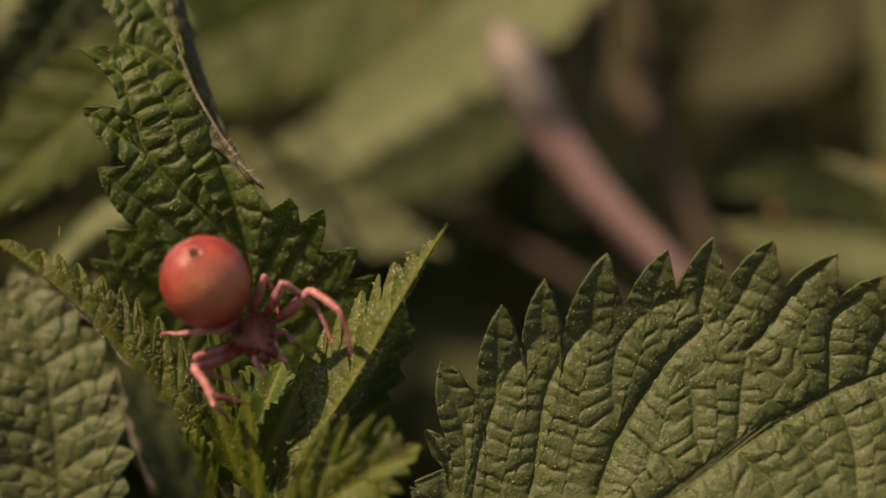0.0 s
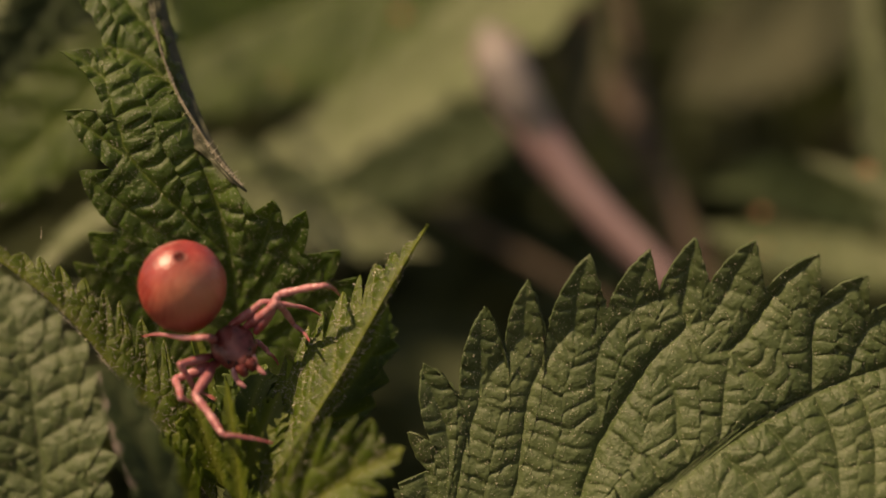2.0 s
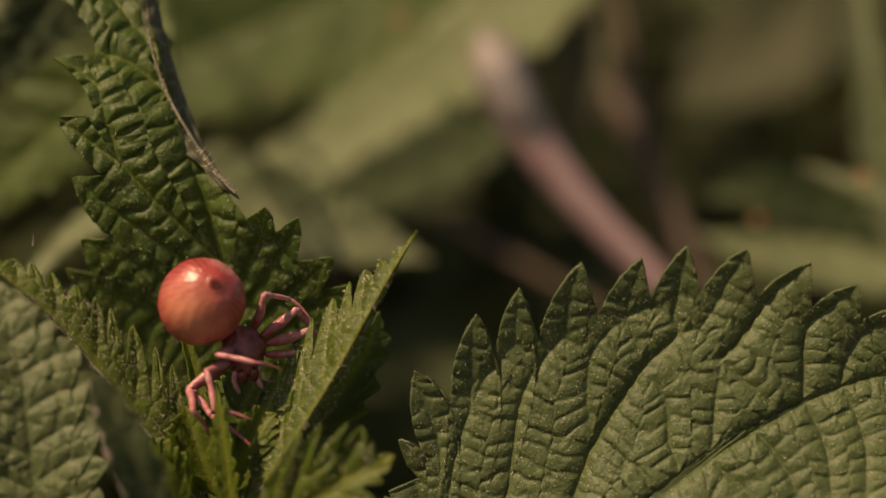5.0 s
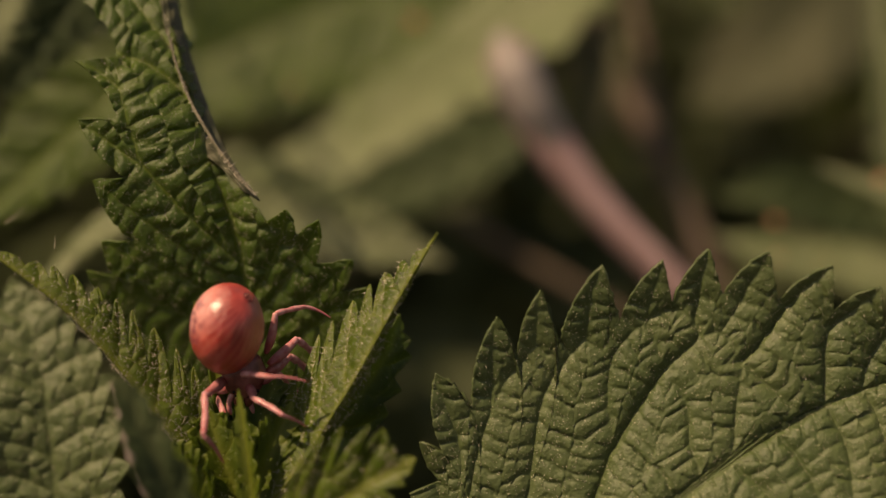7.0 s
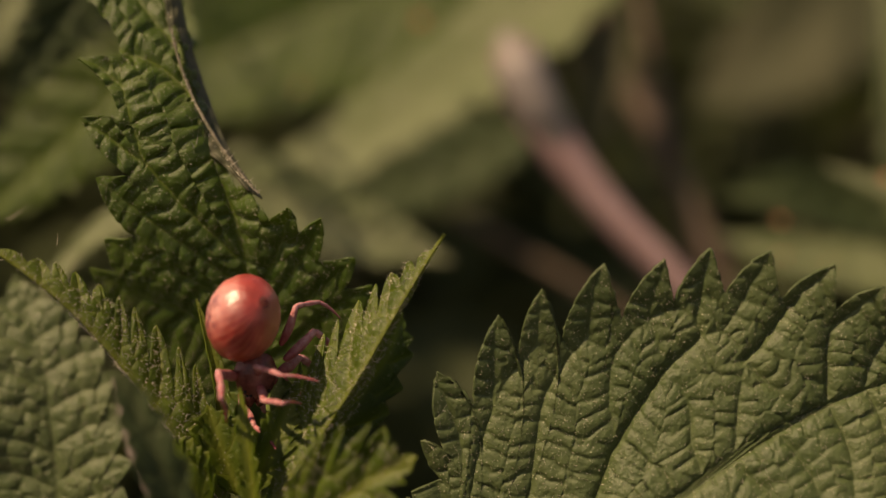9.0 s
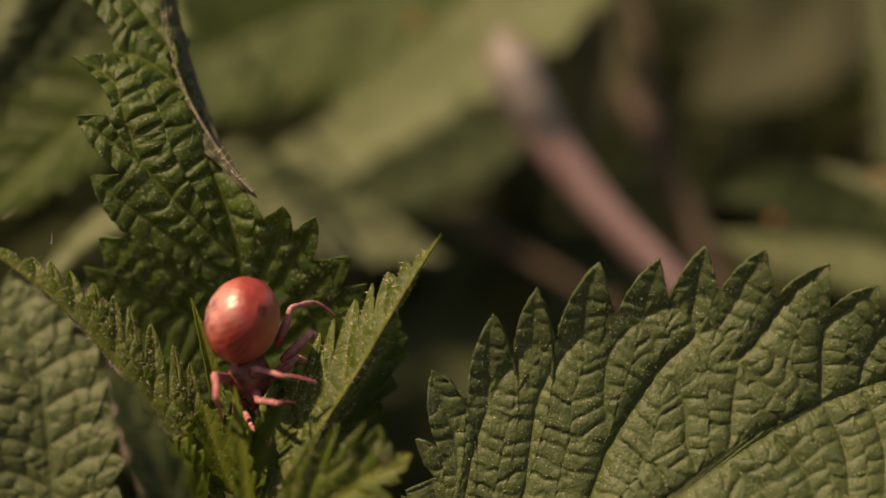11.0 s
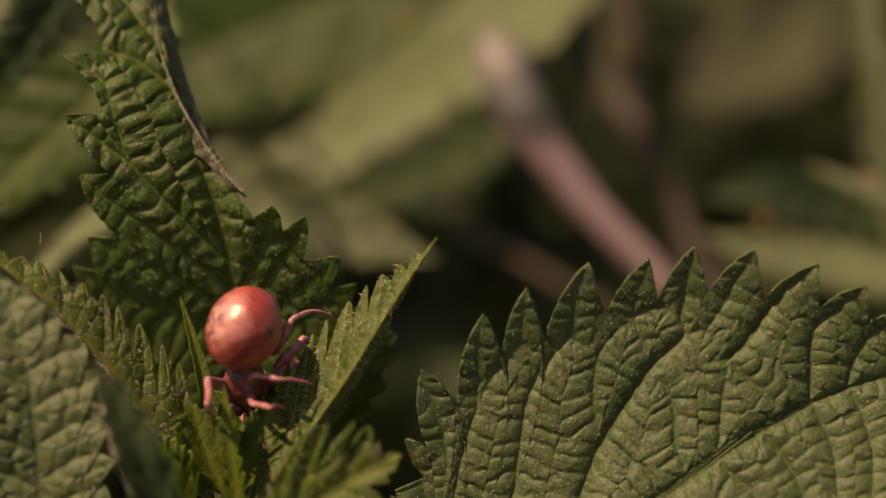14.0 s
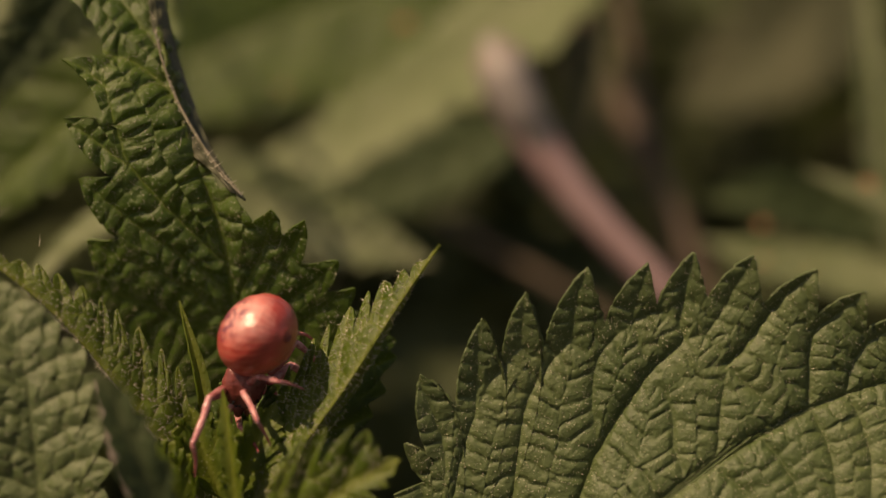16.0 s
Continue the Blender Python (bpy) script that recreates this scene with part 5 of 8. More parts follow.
    walk(LEGS["Ra"][0], [
        (0, aim(-0.35, 1.29, -0.30, 0.37, 0.88, 0.30)), (0.25, aim(-0.35, 1.29, -0.30, 0.31, 0.89, 0.33)), (0.5, aim(-0.35, 1.29, -0.30, 0.24, 0.91, 0.35)),
        (0.75, aim(-0.35, 1.29, -0.30, 0.28, 0.95, 0.17)), (1, aim(-0.35, 1.29, -0.30, 0.32, 0.93, 0.17)), (1.25, aim(-0.35, 1.29, -0.30, 0.49, 0.86, 0.17)),
        (1.5, aim(-0.35, 1.29, -0.30, 0.64, 0.75, 0.17)), (1.75, aim(-0.35, 1.30, -0.30, 0.73, 0.66, 0.17)), (2, aim(-0.35, 1.30, -0.30, 0.80, 0.58, 0.17)),
        (2.25, aim(-0.35, 1.31, -0.30, 0.78, 0.60, 0.17)), (2.5, aim(-0.35, 1.31, -0.30, 0.76, 0.63, 0.17)), (2.75, aim(-0.35, 1.32, -0.30, 0.62, 0.74, 0.24)),
        (3, aim(-0.35, 1.32, -0.30, 0.36, 0.71, 0.61)), (3.25, aim(-0.35, 1.32, -0.30, 0.49, 0.74, 0.46)), (3.5, aim(-0.35, 1.32, -0.30, 0.61, 0.77, 0.18)),
        (4.1, aim(0.08, 1.30, -0.29, 0.49, 0.77, 0.41)), (4.7, aim(0.52, 1.28, -0.29, 0.36, 0.80, 0.47)), (5.3, aim(0.96, 1.27, -0.29, 0.18, 0.88, 0.44)),
        (6, aim(1.47, 1.25, -0.29, -0.15, 0.95, 0.27)), (6.25, aim(1.47, 1.25, -0.30, -0.05, 0.97, 0.24)), (6.5, aim(1.47, 1.25, -0.30, 0.03, 0.98, 0.21)),
        (6.75, aim(1.47, 1.25, -0.30, 0.15, 0.98, 0.16)), (7, aim(1.47, 1.25, -0.30, 0.24, 0.96, 0.11)), (7.25, aim(1.47, 1.25, -0.30, 0.28, 0.95, 0.12)),
        (7.5, aim(1.47, 1.25, -0.30, 0.32, 0.94, 0.12)), (7.75, aim(1.55, 1.50, -0.30, 0.33, 0.94, 0.05)), (8, aim(1.76, 2.07, -0.30, 0.34, 0.94, 0.05)),
        (8.5, aim(1.73, 1.96, -0.30, 0.35, 0.93, 0.05)), (9, aim(1.70, 1.85, -0.31, 0.36, 0.93, 0.05)), (9.6, aim(1.72, 1.90, -0.31, 0.36, 0.93, 0.05)),
        (10.2, aim(1.73, 1.95, -0.30, 0.36, 0.93, 0.05)), (10.8, aim(1.75, 1.99, -0.30, 0.36, 0.93, 0.05)), (11.5, aim(1.77, 2.05, -0.30, 0.36, 0.93, 0.05)),
        (12.2, aim(1.78, 2.10, -0.30, 0.36, 0.93, 0.05)), (13, aim(1.79, 2.16, -0.29, 0.35, 0.94, 0.05)), (13.8, aim(1.79, 1.87, -0.29, 0.46, 0.89, 0.05)),
        (14.5, aim(1.76, 1.69, -0.29, 0.56, 0.82, 0.05)), (15.2, aim(1.49, 1.30, -0.29, 0.60, 0.80, 0.05)), (16, aim(1.46, 1.26, -0.28, 0.65, 0.75, 0.14)),
    ])
    aim = along(0.54, -0.06, -0.84)
    walk(LEGS["Ra"][1], [
        (0, aim(0.76, 3.93, 0.60, 0.22, -0.50, -0.84)), (0.25, aim(0.57, 3.97, 0.70, 0.15, -0.46, -0.88)), (0.5, aim(0.36, 4.01, 0.76, 0.07, -0.42, -0.90)),
        (0.75, aim(0.48, 4.13, 0.22, 0.09, -0.42, -0.90)), (1, aim(0.60, 4.09, 0.22, 0.13, -0.34, -0.93)), (1.25, aim(1.11, 3.86, 0.22, 0.12, -0.46, -0.88)),
        (1.5, aim(1.57, 3.54, 0.22, 0.12, -0.54, -0.83)), (1.75, aim(1.84, 3.29, 0.22, 0.46, -0.35, -0.82)), (2, aim(2.04, 3.03, 0.22, 0.86, -0.15, -0.49)),
        (2.25, aim(1.98, 3.12, 0.22, 0.85, 0.01, -0.53)), (2.5, aim(1.92, 3.21, 0.22, 0.84, 0.17, -0.51)), (2.75, aim(1.52, 3.54, 0.43, 0.42, 0.05, -0.91)),
        (3, aim(0.74, 3.44, 1.53, 0.24, 0.12, -0.96)), (3.25, aim(1.12, 3.54, 1.07, 0.57, 0.04, -0.82)), (3.5, aim(1.47, 3.64, 0.23, 0.95, -0.02, -0.32)),
        (4.1, aim(1.56, 3.60, 0.94, 0.80, -0.03, -0.60)), (4.7, aim(1.60, 3.70, 1.13, 0.67, -0.10, -0.74)), (5.3, aim(1.49, 3.90, 1.04, 0.59, -0.21, -0.78)),
        (6, aim(1.04, 4.11, 0.51, 0.61, -0.33, -0.72)), (6.25, aim(1.31, 4.16, 0.42, 0.70, -0.23, -0.67)), (6.5, aim(1.55, 4.18, 0.33, 0.81, -0.13, -0.58)),
        (6.75, aim(1.91, 4.18, 0.19, 0.75, 0.01, -0.66)), (7, aim(2.20, 4.14, 0.05, 0.74, 0.17, -0.65)), (7.25, aim(2.31, 4.11, 0.05, 0.66, 0.14, -0.74)),
        (7.5, aim(2.43, 4.07, 0.06, 0.59, 0.10, -0.80)), (7.75, aim(2.54, 4.32, -0.15, 0.57, 0.12, -0.81)), (8, aim(2.78, 4.88, -0.15, 0.51, 0.02, -0.86)),
        (8.5, aim(2.78, 4.76, -0.15, 0.54, 0.06, -0.84)), (9, aim(2.79, 4.64, -0.16, 0.56, 0.10, -0.82)), (9.6, aim(2.81, 4.69, -0.16, 0.56, 0.11, -0.82)),
        (10.2, aim(2.82, 4.74, -0.15, 0.56, 0.12, -0.82)), (10.8, aim(2.84, 4.79, -0.15, 0.56, 0.13, -0.82)), (11.5, aim(2.86, 4.84, -0.15, 0.56, 0.14, -0.81)),
        (12.2, aim(2.85, 4.90, -0.15, 0.54, 0.12, -0.83)), (13, aim(2.84, 4.97, -0.14, 0.52, 0.09, -0.85)), (13.8, aim(3.17, 4.53, -0.14, 0.47, 0.17, -0.86)),
        (14.5, aim(3.45, 4.16, -0.14, 0.43, 0.25, -0.87)), (15.2, aim(3.29, 3.70, -0.14, 0.32, 0.16, -0.93)), (16, aim(3.40, 3.50, 0.13, 0.08, -0.05, -1.00)),
    ])
    aim = along(0.62, -0.66, -0.42)
    walk(LEGS["Ra"][2], [
        (0, aim(1.34, 2.63, -1.58, 0.00, -0.98, -0.17)), (0.25, aim(0.95, 2.77, -1.58, 0.01, -0.98, -0.17)), (0.5, aim(0.56, 2.91, -1.59, -0.06, -0.68, -0.73)),
        (0.75, aim(0.72, 3.04, -2.13, -0.04, -0.98, -0.17)), (1, aim(0.94, 3.20, -2.20, -0.07, -0.98, -0.17)), (1.25, aim(1.41, 2.67, -2.07, -0.05, -0.98, -0.17)),
        (1.5, aim(1.87, 2.14, -1.95, -0.02, -0.98, -0.17)), (1.75, aim(3.03, 2.38, -1.91, 0.36, -0.72, -0.59)), (2, aim(4.27, 2.65, -1.06, 0.80, -0.36, -0.48)),
        (2.25, aim(4.18, 3.14, -1.16, 0.91, -0.37, -0.17)), (2.5, aim(4.11, 3.64, -1.11, 0.92, -0.35, -0.17)), (2.75, aim(2.62, 3.67, -1.92, 0.64, -0.41, -0.65)),
        (3, aim(1.35, 3.75, -0.98, 0.25, -0.41, -0.88)), (3.25, aim(2.61, 3.66, -1.06, 0.54, -0.55, -0.64)), (3.5, aim(3.94, 3.60, -0.59, 0.76, -0.62, -0.17)),
        (4.1, aim(3.64, 3.52, -0.61, 0.74, -0.65, -0.16)), (4.7, aim(3.33, 3.44, -0.79, 0.71, -0.69, -0.14)), (5.3, aim(3.02, 3.36, -0.99, 0.68, -0.72, -0.12)),
        (6, aim(2.64, 3.26, -1.35, 0.63, -0.75, -0.17)), (6.25, aim(3.13, 3.55, -1.33, 0.70, -0.68, -0.20)), (6.5, aim(3.64, 3.85, -1.17, 0.77, -0.60, -0.20)),
        (6.75, aim(3.87, 4.21, -1.52, 0.82, -0.51, -0.26)), (7, aim(4.12, 4.58, -1.65, 0.86, -0.41, -0.30)), (7.25, aim(4.04, 4.46, -1.86, 0.79, -0.49, -0.38)),
        (7.5, aim(3.96, 4.34, -2.03, 0.70, -0.57, -0.43)), (7.75, aim(4.03, 4.64, -2.26, 0.67, -0.65, -0.35)), (8, aim(4.12, 4.94, -2.38, 0.65, -0.72, -0.24)),
        (8.5, aim(4.18, 4.92, -2.34, 0.67, -0.66, -0.36)), (9, aim(4.25, 4.89, -2.29, 0.68, -0.58, -0.45)), (9.6, aim(4.27, 4.97, -2.29, 0.69, -0.57, -0.45)),
        (10.2, aim(4.29, 5.04, -2.28, 0.70, -0.55, -0.46)), (10.8, aim(4.31, 5.12, -2.27, 0.70, -0.54, -0.46)), (11.5, aim(4.33, 5.21, -2.26, 0.71, -0.52, -0.47)),
        (12.2, aim(4.26, 5.21, -2.31, 0.72, -0.48, -0.49)), (13, aim(4.18, 5.21, -2.36, 0.73, -0.44, -0.52)), (13.8, aim(4.41, 4.98, -2.38, 0.73, -0.33, -0.60)),
        (14.5, aim(4.58, 4.80, -2.39, 0.72, -0.21, -0.66)), (15.2, aim(4.11, 4.13, -2.57, 0.61, -0.27, -0.75)), (16, aim(3.60, 3.37, -2.46, 0.45, -0.33, -0.83)),
    ])
    aim = along(0.71, 0.70, -0.08)
    walk(LEGS["Rb"][0], [
        (0, aim(0.65, 1.14, -0.30, 0.45, 0.76, 0.47)), (0.25, aim(0.65, 1.14, -0.30, 0.43, 0.76, 0.49)), (0.5, aim(0.65, 1.14, -0.30, 0.42, 0.76, 0.50)),
        (0.75, aim(0.65, 1.14, -0.30, 0.41, 0.82, 0.40)), (1, aim(0.65, 1.14, -0.30, 0.40, 0.88, 0.27)), (1.25, aim(0.65, 1.14, -0.30, 0.49, 0.80, 0.34)),
        (1.5, aim(0.65, 1.14, -0.29, 0.57, 0.73, 0.38)), (1.75, aim(0.66, 1.14, -0.29, 0.67, 0.66, 0.33)), (2, aim(0.66, 1.14, -0.29, 0.77, 0.59, 0.24)),
        (2.25, aim(0.66, 1.15, -0.29, 0.80, 0.46, 0.39)), (2.5, aim(0.67, 1.15, -0.29, 0.81, 0.33, 0.48)), (2.75, aim(0.67, 1.15, -0.29, 0.66, 0.23, 0.72)),
        (3, aim(0.67, 1.15, -0.29, 0.49, 0.13, 0.86)), (3.25, aim(0.67, 1.15, -0.29, 0.59, 0.40, 0.70)), (3.5, aim(0.67, 1.15, -0.29, 0.65, 0.68, 0.34)),
        (4.1, aim(0.90, 1.01, -0.29, 0.70, 0.65, 0.29)), (4.7, aim(1.13, 0.86, -0.29, 0.76, 0.64, 0.03)), (5.3, aim(1.36, 0.71, -0.29, 0.72, 0.53, -0.44)),
        (6, aim(1.63, 0.54, -0.30, 0.47, 0.27, -0.84)), (6.25, aim(1.63, 0.54, -0.30, 0.54, 0.39, -0.75)), (6.5, aim(1.63, 0.54, -0.30, 0.62, 0.51, -0.60)),
        (6.75, aim(1.63, 0.53, -0.30, 0.60, 0.53, -0.59)), (7, aim(1.63, 0.53, -0.30, 0.59, 0.56, -0.58)), (7.25, aim(1.63, 0.53, -0.30, 0.61, 0.55, -0.58)),
        (7.5, aim(1.63, 0.53, -0.30, 0.62, 0.53, -0.57)), (7.75, aim(1.63, 0.54, -0.30, 0.70, 0.58, -0.40)), (8, aim(1.78, 0.66, -0.31, 0.72, 0.59, -0.36)),
        (8.5, aim(1.86, 0.74, -0.31, 0.69, 0.62, -0.36)), (9, aim(1.94, 0.84, -0.31, 0.66, 0.66, -0.36)), (9.6, aim(1.99, 0.89, -0.31, 0.66, 0.66, -0.36)),
        (10.2, aim(2.05, 0.95, -0.31, 0.66, 0.66, -0.36)), (10.8, aim(2.11, 1.00, -0.31, 0.66, 0.66, -0.36)), (11.5, aim(2.17, 1.07, -0.30, 0.66, 0.66, -0.36)),
        (12.2, aim(2.14, 1.07, -0.30, 0.64, 0.68, -0.36)), (13, aim(2.10, 1.06, -0.30, 0.62, 0.70, -0.36)), (13.8, aim(2.04, 0.98, -0.29, 0.63, 0.69, -0.36)),
        (14.5, aim(1.99, 0.92, -0.29, 0.64, 0.68, -0.36)), (15.2, aim(1.81, 0.75, -0.29, 0.61, 0.70, -0.36)), (16, aim(1.63, 0.55, -0.29, 0.57, 0.74, -0.36)),
    ])
    aim = along(0.44, -0.46, -0.77)
    walk(LEGS["Rb"][1], [
        (0, aim(2.05, 3.48, 1.17, 0.67, -0.55, -0.50)), (0.25, aim(2.00, 3.48, 1.22, 0.44, -0.34, -0.83)), (0.5, aim(1.95, 3.48, 1.26, 0.23, -0.12, -0.97)),
        (0.75, aim(1.93, 3.67, 0.95, 0.27, -0.13, -0.95)), (1, aim(1.90, 3.85, 0.53, 0.31, -0.15, -0.94)), (1.25, aim(2.16, 3.63, 0.77, 0.48, -0.33, -0.81)),
        (1.5, aim(2.41, 3.40, 0.89, 0.66, -0.50, -0.56)), (1.75, aim(2.74, 3.19, 0.74, 0.47, -0.51, -0.72)), (2, aim(3.05, 2.98, 0.44, 0.28, -0.52, -0.80)),
        (2.25, aim(3.13, 2.58, 0.93, 0.34, -0.47, -0.82)), (2.5, aim(3.18, 2.17, 1.21, 0.40, -0.41, -0.82)), (2.75, aim(2.70, 1.86, 1.94, 0.32, -0.35, -0.88)),
        (3, aim(2.19, 1.54, 2.39, 0.24, -0.30, -0.92)), (3.25, aim(2.49, 2.41, 1.89, 0.34, -0.15, -0.93)), (3.5, aim(2.70, 3.26, 0.76, 0.46, 0.00, -0.89)),
        (4.1, aim(3.06, 3.04, 0.60, 0.39, -0.19, -0.90)), (4.7, aim(3.50, 2.86, -0.19, 0.29, -0.41, -0.87)), (5.3, aim(3.60, 2.36, -1.66, 0.28, -0.53, -0.80)),
        (6, aim(3.09, 1.38, -2.90, 0.48, -0.55, -0.68)), (6.25, aim(3.30, 1.74, -2.61, 0.48, -0.55, -0.68)), (6.5, aim(3.54, 2.12, -2.15, 0.47, -0.55, -0.69)),
        (6.75, aim(3.50, 2.19, -2.14, 0.47, -0.56, -0.69)), (7, aim(3.46, 2.25, -2.11, 0.47, -0.56, -0.68)), (7.25, aim(3.51, 2.22, -2.10, 0.47, -0.56, -0.68)),
        (7.5, aim(3.56, 2.19, -2.08, 0.47, -0.56, -0.68)), (7.75, aim(3.81, 2.34, -1.56, 0.47, -0.55, -0.69)), (8, aim(4.02, 2.47, -1.43, 0.47, -0.55, -0.69)),
        (8.5, aim(4.00, 2.67, -1.43, 0.47, -0.55, -0.69)), (9, aim(3.99, 2.87, -1.43, 0.47, -0.55, -0.69)), (9.6, aim(4.04, 2.93, -1.43, 0.47, -0.55, -0.69)),
        (10.2, aim(4.10, 2.99, -1.43, 0.47, -0.55, -0.69)), (10.8, aim(4.16, 3.04, -1.42, 0.47, -0.55, -0.69)), (11.5, aim(4.22, 3.11, -1.42, 0.47, -0.55, -0.69)),
        (12.2, aim(4.12, 3.17, -1.42, 0.47, -0.55, -0.69)), (13, aim(4.01, 3.24, -1.41, 0.47, -0.55, -0.69)), (13.8, aim(3.99, 3.11, -1.40, 0.47, -0.56, -0.68)),
        (14.5, aim(3.97, 3.03, -1.41, 0.47, -0.56, -0.69)), (15.2, aim(3.70, 2.94, -1.42, 0.47, -0.56, -0.69)), (16, aim(3.40, 2.83, -1.41, 0.47, -0.56, -0.69)),
    ])
    aim = along(0.46, -0.89, 0.07)
    walk(LEGS["Rb"][2], [
        (0, aim(4.18, 1.71, -0.43, 0.38, -0.91, 0.17)), (0.25, aim(3.41, 2.38, -1.44, 0.41, -0.64, 0.65)), (0.5, aim(2.68, 3.10, -1.83, 0.42, -0.37, 0.83)),
        (0.75, aim(2.78, 3.24, -2.10, 0.53, -0.44, 0.72)), (1, aim(2.88, 3.38, -2.48, 0.64, -0.52, 0.57)), (1.25, aim(3.69, 2.58, -1.84, 0.51, -0.68, 0.53)),
        (1.5, aim(4.53, 1.79, -0.88, 0.37, -0.84, 0.39)), (1.75, aim(4.24, 1.55, -1.56, 0.42, -0.60, 0.68)), (2, aim(3.96, 1.30, -2.13, 0.46, -0.36, 0.81)),
        (2.25, aim(4.21, 1.08, -1.69, 0.53, -0.36, 0.77)), (2.5, aim(4.45, 0.85, -1.42, 0.61, -0.37, 0.71)), (2.75, aim(3.71, 0.73, -0.88, 0.60, -0.31, 0.74)),
        (3, aim(2.96, 0.59, -0.57, 0.59, -0.25, 0.77)), (3.25, aim(3.58, 1.92, -1.08, 0.71, -0.38, 0.60)), (3.5, aim(4.16, 3.26, -2.09, 0.82, -0.52, 0.25)),
        (4.1, aim(4.31, 2.42, -2.28, 0.74, -0.60, 0.32)), (4.7, aim(4.42, 1.56, -2.96, 0.65, -0.74, 0.19)), (5.3, aim(4.48, 0.65, -4.22, 0.49, -0.87, -0.06)),
        (6, aim(4.63, -0.39, -5.08, 0.24, -0.90, -0.35)), (6.25, aim(4.83, -0.03, -4.80, 0.24, -0.90, -0.35)), (6.5, aim(5.05, 0.35, -4.36, 0.24, -0.90, -0.36)),
        (6.75, aim(5.00, 0.41, -4.33, 0.24, -0.90, -0.35)), (7, aim(4.95, 0.46, -4.30, 0.24, -0.91, -0.35)), (7.25, aim(5.01, 0.44, -4.29, 0.24, -0.90, -0.35)),
        (7.5, aim(5.07, 0.41, -4.27, 0.24, -0.90, -0.35)), (7.75, aim(5.31, 0.57, -3.76, 0.24, -0.90, -0.36)), (8, aim(5.52, 0.70, -3.64, 0.24, -0.90, -0.36)),
        (8.5, aim(5.50, 0.91, -3.64, 0.24, -0.90, -0.36)), (9, aim(5.48, 1.11, -3.64, 0.24, -0.90, -0.36)), (9.6, aim(5.54, 1.16, -3.64, 0.24, -0.90, -0.36)),
        (10.2, aim(5.60, 1.22, -3.63, 0.24, -0.90, -0.36)), (10.8, aim(5.66, 1.27, -3.63, 0.24, -0.90, -0.36)), (11.5, aim(5.72, 1.34, -3.62, 0.24, -0.90, -0.36)),
        (12.2, aim(5.63, 1.40, -3.62, 0.24, -0.90, -0.36)), (13, aim(5.53, 1.47, -3.60, 0.25, -0.90, -0.36)), (13.8, aim(5.51, 1.34, -3.59, 0.24, -0.90, -0.36)),
        (14.5, aim(5.47, 1.25, -3.61, 0.24, -0.90, -0.36)), (15.2, aim(5.21, 1.16, -3.61, 0.24, -0.90, -0.36)), (16, aim(4.90, 1.05, -3.60, 0.24, -0.90, -0.36)),
    ])
    aim = along(0.68, 0.56, -0.47)
